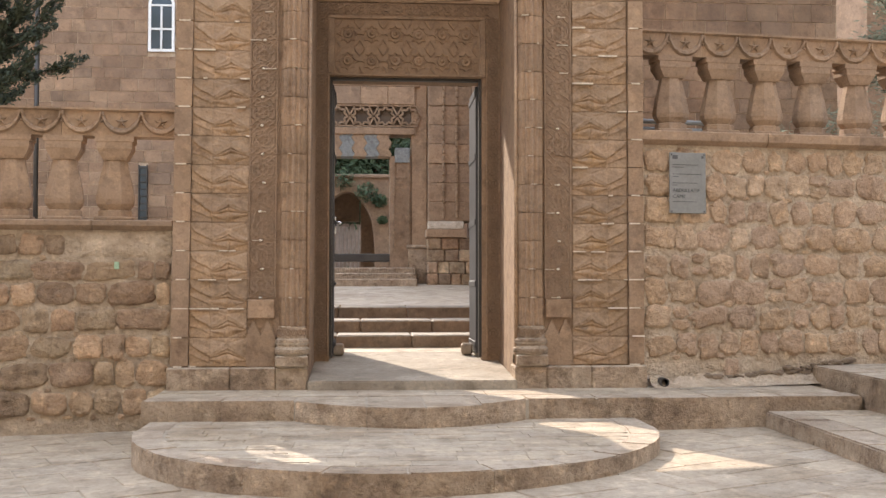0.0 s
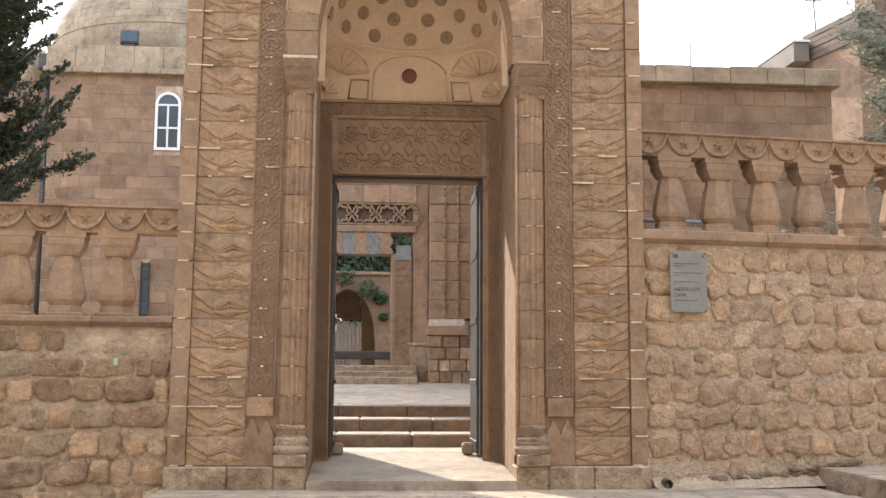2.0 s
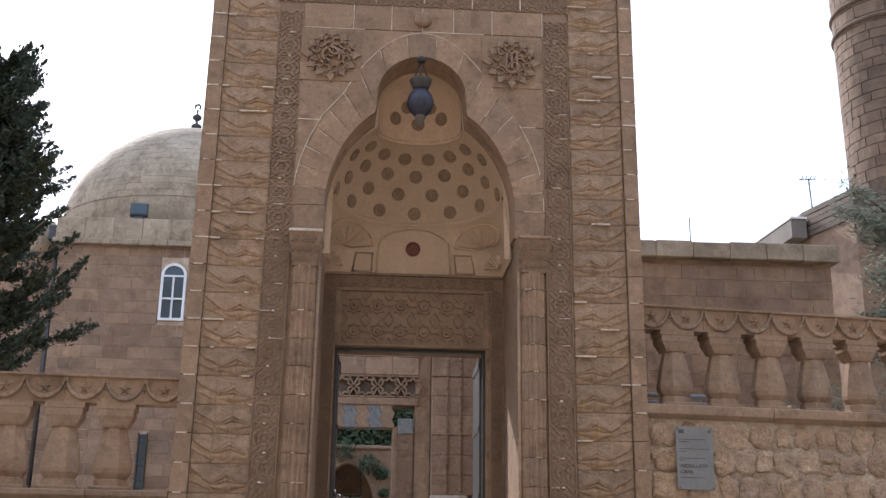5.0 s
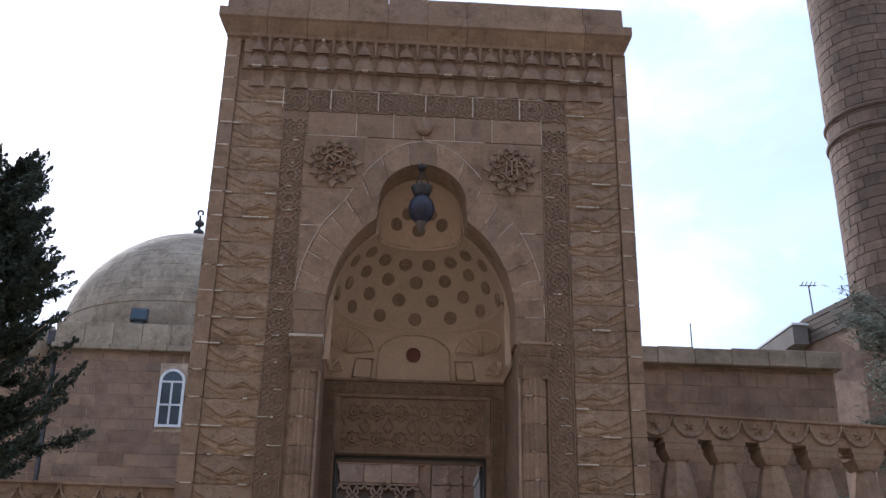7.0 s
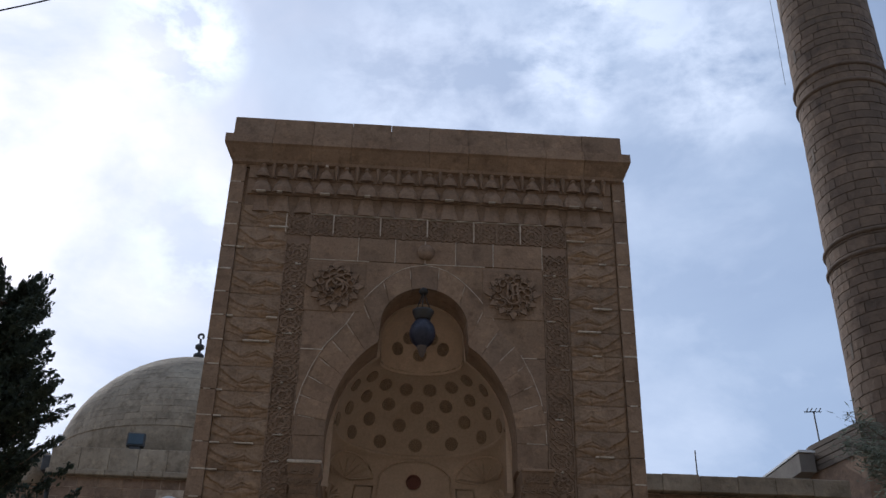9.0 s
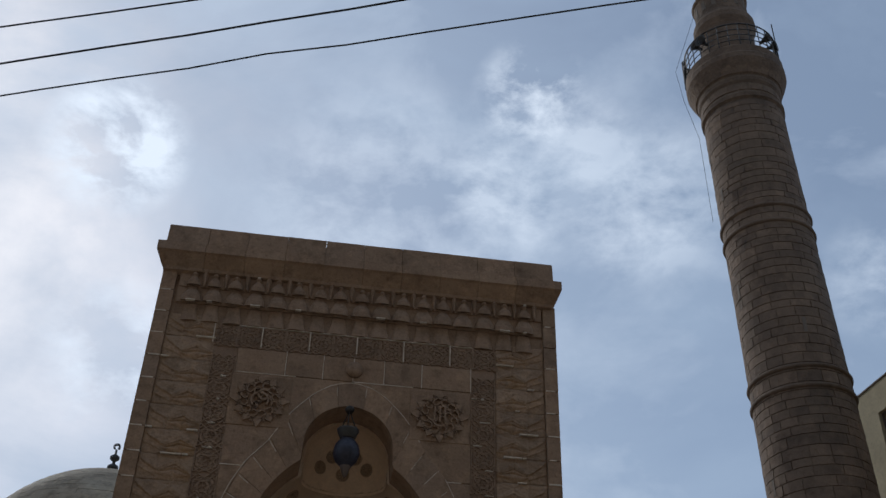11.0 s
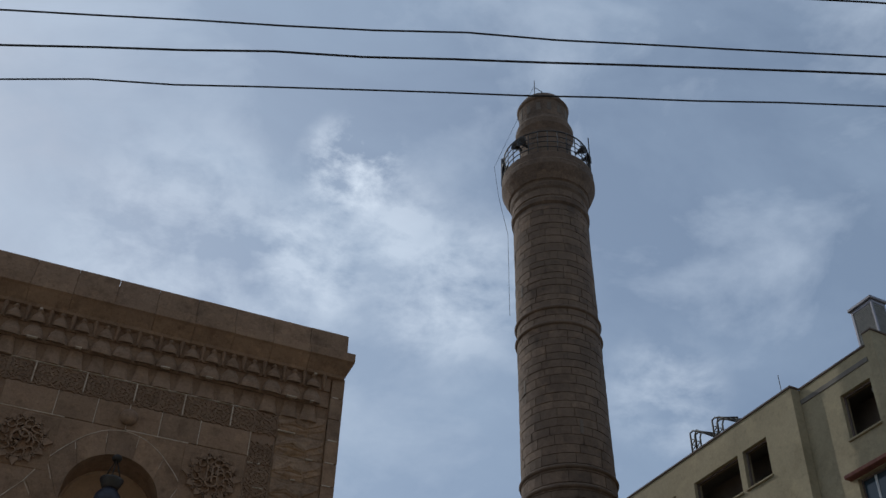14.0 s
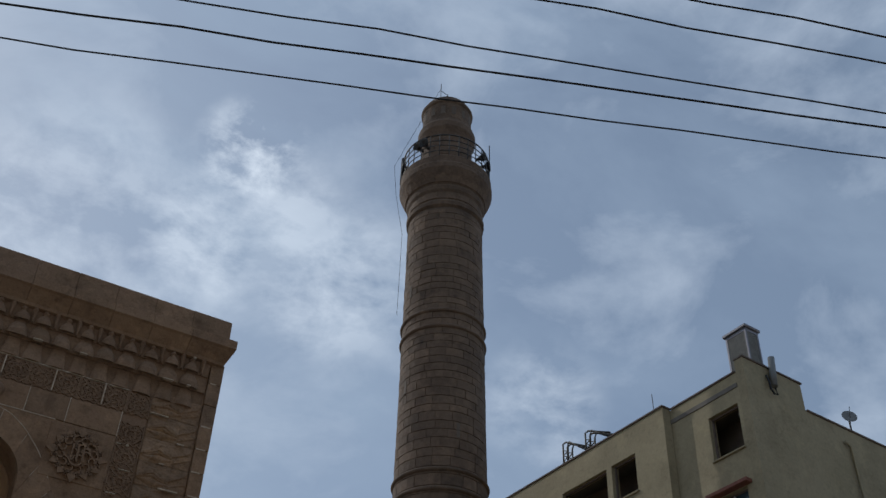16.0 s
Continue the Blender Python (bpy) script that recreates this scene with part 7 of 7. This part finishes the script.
for (ya, yb, za, zb), x in [(o, FX) for o in w_corner] + [(o, 18.0) for o in w_bump]:
    bm = bmesh.new()
    box(bm, x - 0.06, x + 0.3, ya - 0.04, yb + 0.04, za - 0.05, za + 0.003, 0.01)
    wd = part("window", bm, RENDER_WALL, flats)
    bm = bmesh.new()
    for q in (ya, yb - 0.05):
        box(bm, x + 0.12, x + 0.17, q, q + 0.05, za, zb)
    box(bm, x + 0.12, x + 0.17, ya, yb, zb - 0.05, zb)
    part("frame", bm, BROWN_EDGE, wd)
    # dark sheet behind each opening, painted with the room's shade
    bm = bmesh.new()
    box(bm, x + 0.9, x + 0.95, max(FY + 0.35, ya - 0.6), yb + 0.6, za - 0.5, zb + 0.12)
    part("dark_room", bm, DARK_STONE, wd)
bm = bmesh.new()
box(bm, FX - 0.22, FX + 0.05, 17.12, 18.52, 14.06, 14.16, 0.01)
part("red_lintel", bm, TERRA, flats)
bm = bmesh.new()
box(bm, FX + 0.14, FX + 0.15, 17.3, 18.3, 12.5, 14.0)
part("pane", bm, GLASS, flats)
for y in (17.85,):
    bm = bmesh.new()
    box(bm, FX + 0.12, FX + 0.18, y - 0.03, y + 0.03, 12.5, 14.0)
    part("mullion", bm, WHITE, flats)
# roof clutter
ac = thing("roof_cooler", "grey metal evaporative cooler box standing on the roof corner", "cooler")
CX0, CX1, CY0, CY1 = 19.31, 19.84, 17.26, 18.02
for x in (CX0, CX1 - 0.06):
    for y in (CY0, CY1 - 0.06):
        bm = bmesh.new()
        box(bm, x, x + 0.06, y, y + 0.06, 16.7, 19.3, 0.004)
        part("post", bm, ZINC, ac)
for a in ((CX0 + 0.06, CX1 - 0.06, CY0 + 0.015, CY0 + 0.04, 17.7, 19.2), (CX0 + 0.015, CX0 + 0.04, CY0 + 0.06, CY1 - 0.06, 17.7, 19.2), (CX1 - 0.04, CX1 - 0.015, CY0 + 0.06, CY1 - 0.06, 17.7, 19.2)):
    bm = bmesh.new()
    box(bm, *a)
    for k in range(30):
        z = 17.74 + k * 0.048
        box(bm, a[0] - 0.006, a[1] + 0.006, a[2] - 0.006, a[3] + 0.006, z, z + 0.016)
    part("louvre_panel", bm, MESHED, ac)
for z in (17.6, 19.2):
    for a in ((CX0 + 0.06, CX1 - 0.06, CY0, CY0 + 0.05), (CX0, CX0 + 0.05, CY0 + 0.06, CY1 - 0.06), (CX1 - 0.05, CX1, CY0 + 0.06, CY1 - 0.06)):
        bm = bmesh.new()
        box(bm, *a, z, z + 0.1, 0.004)
        part("rail", bm, ZINC, ac)
bm = bmesh.new()
box(bm, CX0 - 0.06, CX1 + 0.06, CY0 - 0.06, CY1 + 0.06, 19.3, 19.40, 0.02)
part("lid", bm, ZINC, ac)
pp = thing("vent_pipe", "bent pale vent pipe on the end wall", "pipe")
bm = bmesh.new()
tube(bm, [(19.40, FY - 0.12, 17.95), (19.30, FY - 0.12, 17.0)], 0.095, 12)
part("flue", bm, PLAQUE, pp)
bm = bmesh.new()
tube(bm, [(19.18, FY - 0.03, 17.35), (19.12, FY - 0.13, 17.05), (19.10, FY - 0.15, 16.85), (19.22, FY - 0.15, 16.72), (19.38, FY - 0.12, 16.78), (19.36, FY - 0.10, 16.98)], 0.028, 8)
part("hose", bm, CABLE, pp)
for y0, top_ in ((23.78, 18.06), (22.72, 17.98)):
    sf = thing("steel_truss", "dark lattice steel truss bent over the roof edge", "truss", "roof trusses")
    for dx in (0.0, 0.2):
        for dy in (0.0, 0.2):
            bm = bmesh.new()
            tube(bm, [(18.1 + dx, y0 + dy, 17.0), (18.1 + dx, y0 + dy, top_ - 0.16 + dy * 0.9), (18.1 + dx, y0 - 0.10 + dy * 0.8, top_ - 0.02 + dy * 0.3), (18.1 + dx, y0 - 0.95 + dy * 0.3, 17.36 + dy * 0.9)], 0.03, 5)
            part("chord", bm, IRON, sf)
    bm = bmesh.new()
    for k in range(9):
        z = 17.0 + k * (top_ - 17.2) / 9
        for dx in (0.0, 0.2):
            tube(bm, [(18.1 + dx, y0 + 0.2 * (k % 2), z), (18.1 + dx, y0 + 0.2 * ((k + 1) % 2), z + (top_ - 17.2) / 9)], 0.018, 4)
            t, q = k / 9, (k + 1) / 9
            lo_ = lambda f: (18.1 + dx, y0 - 0.10 - 0.85 * f, top_ - 0.02 + (17.38 - top_) * f)
            hi_ = lambda f: (18.1 + dx, y0 + 0.06 - 0.95 * f, top_ + 0.04 + (17.52 - top_) * f)
            tube(bm, [lo_(t) if k % 2 else hi_(t), hi_(q) if k % 2 else lo_(q)], 0.018, 4)
    part("lacing", bm, IRON, sf)["kind"] = "stuff"
def dish(x, y, z, r, yaw, label):
    d = thing("satellite_dish", label, "satellite dish", "satellite dishes")
    d.matrix_basis = pose(x, y, z, 0, 0, yaw)
    bm = bmesh.new()
    lathe(bm, [(r * k / 8, 0.25 * r * (k / 8) ** 2) for k in range(9)], (0, 0, 0), 20)
    o = part("bowl", bm, PLAQUE, d)
    o.matrix_basis = pose(0, 0, 0.5, 75, 0, 0)
    bm = bmesh.new()
    tube(bm, [(0, 0.05, -0.35), (0, 0.05, 0.5)], 0.025, 6)
    part("stand", bm, IRON, d)
    bm = bmesh.new()
    tube(bm, [(0, 0, 0.3), (0, -r * 0.9, 0.75)], 0.012, 5)
    part("arm", bm, IRON, d)
dish(22.9, 17.0, 17.0, 0.22, -35, "small satellite dish on a lattice stand on the roof")
dish(18.4, 30.2, 17.3, 0.42, -60, "pale satellite dish behind the roof edge")
for x, y, z, h in ((18.8, 20.6, 17.2, 1.3),):
    bm = bmesh.new()
    tube(bm, [(x, y, z - 0.4), (x - 0.05, y, z + h)], 0.012, 5)
    tagged(put("whip_aerial", bm, IRON), "thin whip aerial on the flat roof", "aerial")
pw = thing("wall_bracket", "bent pipe bracket on the cream end wall", "bracket")
bm = bmesh.new()
tube(bm, [(22.0, FY - 0.06, 16.3), (22.2, FY - 0.06, 16.2), (22.25, FY - 0.06, 14.7), (22.1, FY - 0.06, 14.6)], 0.04, 6)
part("pipe", bm, RENDER_WALL, pw)

# the whole house stands slightly askew to the street
SKEW = Matrix.Translation((FX, FY, 0)) @ Matrix.Rotation(radians(4.6), 4, "Z") @ Matrix.Translation((-FX, -FY, 0))
for ob in list(scene.objects):
    if ob.parent is None and ob.name.split(".")[0] in ("apartment_house", "roof_cooler", "vent_pipe", "steel_truss", "satellite_dish", "whip_aerial", "wall_bracket"):
        ob.matrix_basis = SKEW @ ob.matrix_basis

# ---- overhead cables ----
for i, (x0, y0, x1, y1) in enumerate(((-2.636, 8.149, 7.168, 4.331), (-2.605, 7.694, 6.85, 4.041), (-2.571, 7.218, 6.695, 3.9), (3.247, 4.525, 6.254, 3.497), (4.379, 3.837, 6.031, 3.294))):
    k = (y1 - y0) / (x1 - x0)
    r9 = random.Random(40 + i)
    pts = []
    for j in range(81):
        x = -30 + 60 * j / 80
        pts.append((x, y0 + k * (x - x0), (8.825 if i == 2 else 8.85) + r9.uniform(-0.01, 0.01) + (0.035 if j % 17 == 5 + 2 * i else 0)))
    bm = bmesh.new()
    tube(bm, pts, 0.009 if i != 1 else 0.011, 6)
    tagged(put("overhead_cable", bm, CABLE), "black overhead cable across the street", "cable", "overhead cables")

# ---- trees ----
def reach(z):
    """How far the limbs of the old cypress reach at a height."""
    return float(np.interp(z, [3.0, 4.4, 4.9, 5.3, 5.8, 6.4, 7.0, 7.8, 8.4, 9.2, 10.0, 10.7], [1.3, 1.66, 1.55, 1.15, 1.58, 1.52, 1.0, 0.78, 0.68, 0.30, 0.16, 0.05]))


def conifer(x, y, z0, h, seed, label):
    """An old cypress: tapered trunk, limbs that turn up at the tip, dense plumes of short scale leaves."""
    t = thing("cypress_tree", label, "tree", at=(x, y, z0))
    r = random.Random(seed)
    bm = bmesh.new()
    tube(bm, [(0.05 * math.sin(k), 0.04 * math.cos(k * 1.7), h * k / 10) for k in range(11)], 0.17, 8, 0.02)
    part("trunk", bm, BARK, t)
    limbs = bmesh.new()
    vs, fs = [], []
    z = 3.9
    while z < z0 + h - 0.15:
        R = reach(z + 0.25)
        for turn in range(8):
            a = r.uniform(0, 2 * math.pi) if turn > 1 else r.uniform(-0.75, 0.25)
            L = R * (r.uniform(0.55, 0.9) if turn else r.uniform(0.85, 1.08))
            lift = r.uniform(0.15, 0.5)
            pts = [Vector((math.cos(a) * L * s, math.sin(a) * L * s, z - z0 - 0.05 + L * (0.10 * s + lift * s ** 2.6))) for s in (0, 0.2, 0.4, 0.6, 0.8, 1.0)]
            tube(limbs, pts, 0.030, 5, 0.008)
            # side plumes along the limb, and one at its tip
            tips = [(pts[-1], (pts[-1] - pts[-2]).normalized(), 0.30)]
            for _q in range(int(5 + 5 * L)):
                s = r.uniform(0.25, 0.98)
                i = min(4, int(s * 5))
                p = pts[i].lerp(pts[i + 1], s * 5 - i)
                b = a + r.gauss(0, 0.9)
                tips.append((p, Vector((math.cos(b), math.sin(b), r.uniform(0.0, 0.9))).normalized(), r.uniform(0.14, 0.28)))
            for p, d, ln in tips:
                for _k in range(int(300 * ln) + 20):
                    s = r.random()
                    rad = 0.075 * (1 - s) ** 0.6 + 0.012
                    c = p + d * ln * (s * 1.25 - 0.2) + Vector((r.gauss(0, 1), r.gauss(0, 1), r.gauss(0, 1))) * rad * 0.6
                    u = (d + Vector((r.gauss(0, 0.55), r.gauss(0, 0.55), r.gauss(0, 0.55)))).normalized()
                    w = u.orthogonal().normalized()
                    m_ = r.uniform(0.025, 0.05)
                    k0 = len(vs)
                    vs += [c - u * m_, c + w * m_ * 0.42, c + u * m_, c - w * m_ * 0.42]
                    fs += [(k0, k0 + 1, k0 + 2), (k0, k0 + 2, k0 + 3)]
        z += r.uniform(0.24, 0.40)
    part("branchwork", limbs, BARK, t)["kind"] = "stuff"
    me = bpy.data.meshes.new("crown")
    me.from_pydata([tuple(v) for v in vs], [], fs)
    me.materials.append(LEAF)
    c = new("crown", me)
    c.parent = t
    c["kind"] = "stuff"
    return t


conifer(-5.88, 15.2, 1.2, 7.7, 3, "dark green cypress with uneven plumes behind the balustrade")


def olive(x, y, z0, h, seed, label):
    t = thing("olive_tree", label, "tree", at=(x, y, z0))
    r = random.Random(seed)
    bm = bmesh.new()
    tube(bm, [(0.06 * math.sin(k * 1.1), 0.05 * math.cos(k), h * 0.45 * k / 6) for k in range(7)], 0.14, 8, 0.07)
    part("trunk", bm, BARK, t)
    limbs = bmesh.new()
    vs, fs = [], []
    for i in range(46):
        a = r.uniform(0, 2 * math.pi)
        L = r.uniform(0.6, 1.35)
        z = h * r.uniform(0.34, 0.66)
        up = r.uniform(0.1, 1.1)
        pts = [Vector((math.cos(a) * L * s, math.sin(a) * L * s, z + L * up * s - 0.15 * L * s * s)) for s in (0, 0.25, 0.5, 0.75, 1.0)]
        tube(limbs, pts, 0.022, 5, 0.005)
        for _k in range(480):
            s = 0.25 + 0.75 * r.random()
            i2 = min(3, int(s * 4))
            p = pts[i2].lerp(pts[min(4, i2 + 1)], min(1.0, s * 4 - i2)) + Vector((r.gauss(0, 0.09), r.gauss(0, 0.09), r.gauss(0, 0.09)))
            u = (Vector((math.cos(a), math.sin(a), r.uniform(-0.6, 0.9))) + Vector((r.gauss(0, 0.6), r.gauss(0, 0.6), r.gauss(0, 0.5)))).normalized()
            w = u.orthogonal().normalized()
            ln = r.uniform(0.035, 0.07)
            k0 = len(vs)
            vs += [p - u * ln, p + w * ln * 0.24, p + u * ln, p - w * ln * 0.24]
            fs += [(k0, k0 + 1, k0 + 2), (k0, k0 + 2, k0 + 3)]
    part("branchwork", limbs, BARK, t)["kind"] = "stuff"
    me = bpy.data.meshes.new("crown")
    me.from_pydata([tuple(v) for v in vs], [], fs)
    me.materials.append(OLIVE)
    c = new("crown", me)
    c.parent = t
    c["kind"] = "stuff"
    return t


olive(7.62, 13.6, 1.6, 6.6, 9, "grey-green olive tree behind the balustrade")
leaf_cloud("dry_shrub", OLIVE, [((5.5, 12.4, 3.4), 0.35), ((6.2, 12.6, 3.5), 0.4), ((4.9, 12.3, 3.2), 0.25)], 900, 0.06, "sparse dry shrub behind the balustrade", 12, flat=0.12)
# terrace ground behind the walls
for name, a in (("terrace_west", (-16, -1.9, 10.9, 22, 0.0, 1.2)), ("terrace_east", (2.9, 18, 10.95, 16, 0.0, 2.6))):
    bm = bmesh.new()
    box(bm, *a)
    tagged(put(name, bm, PAVING), "stone terrace behind the boundary wall", "terrace", kind="structure")
# pale pipes lying behind the right balustrade
bm = bmesh.new()
for z in (3.42, 3.52):
    tube(bm, [(3.2, 13.0, z), (4.6, 13.2, z)], 0.03, 6)
for x in (3.25, 3.9, 4.55):
    tube(bm, [(x, 13.0 + (x - 3.2) / 7, 2.6), (x, 13.0 + (x - 3.2) / 7, 3.52)], 0.02, 6)
tagged(put("handrail", bm, PLAQUE), "pale metal handrail on the terrace", "handrail")
for x in (3.0, 4.05):
    bm = bmesh.new()
    box(bm, x, x + 0.28, 14.0, 14.2, 2.6, 4.15, 0.02)
    tagged(put("electric_cabinet", bm, IRON), "small dark electric cabinet on the terrace", "cabinet", "cabinets")
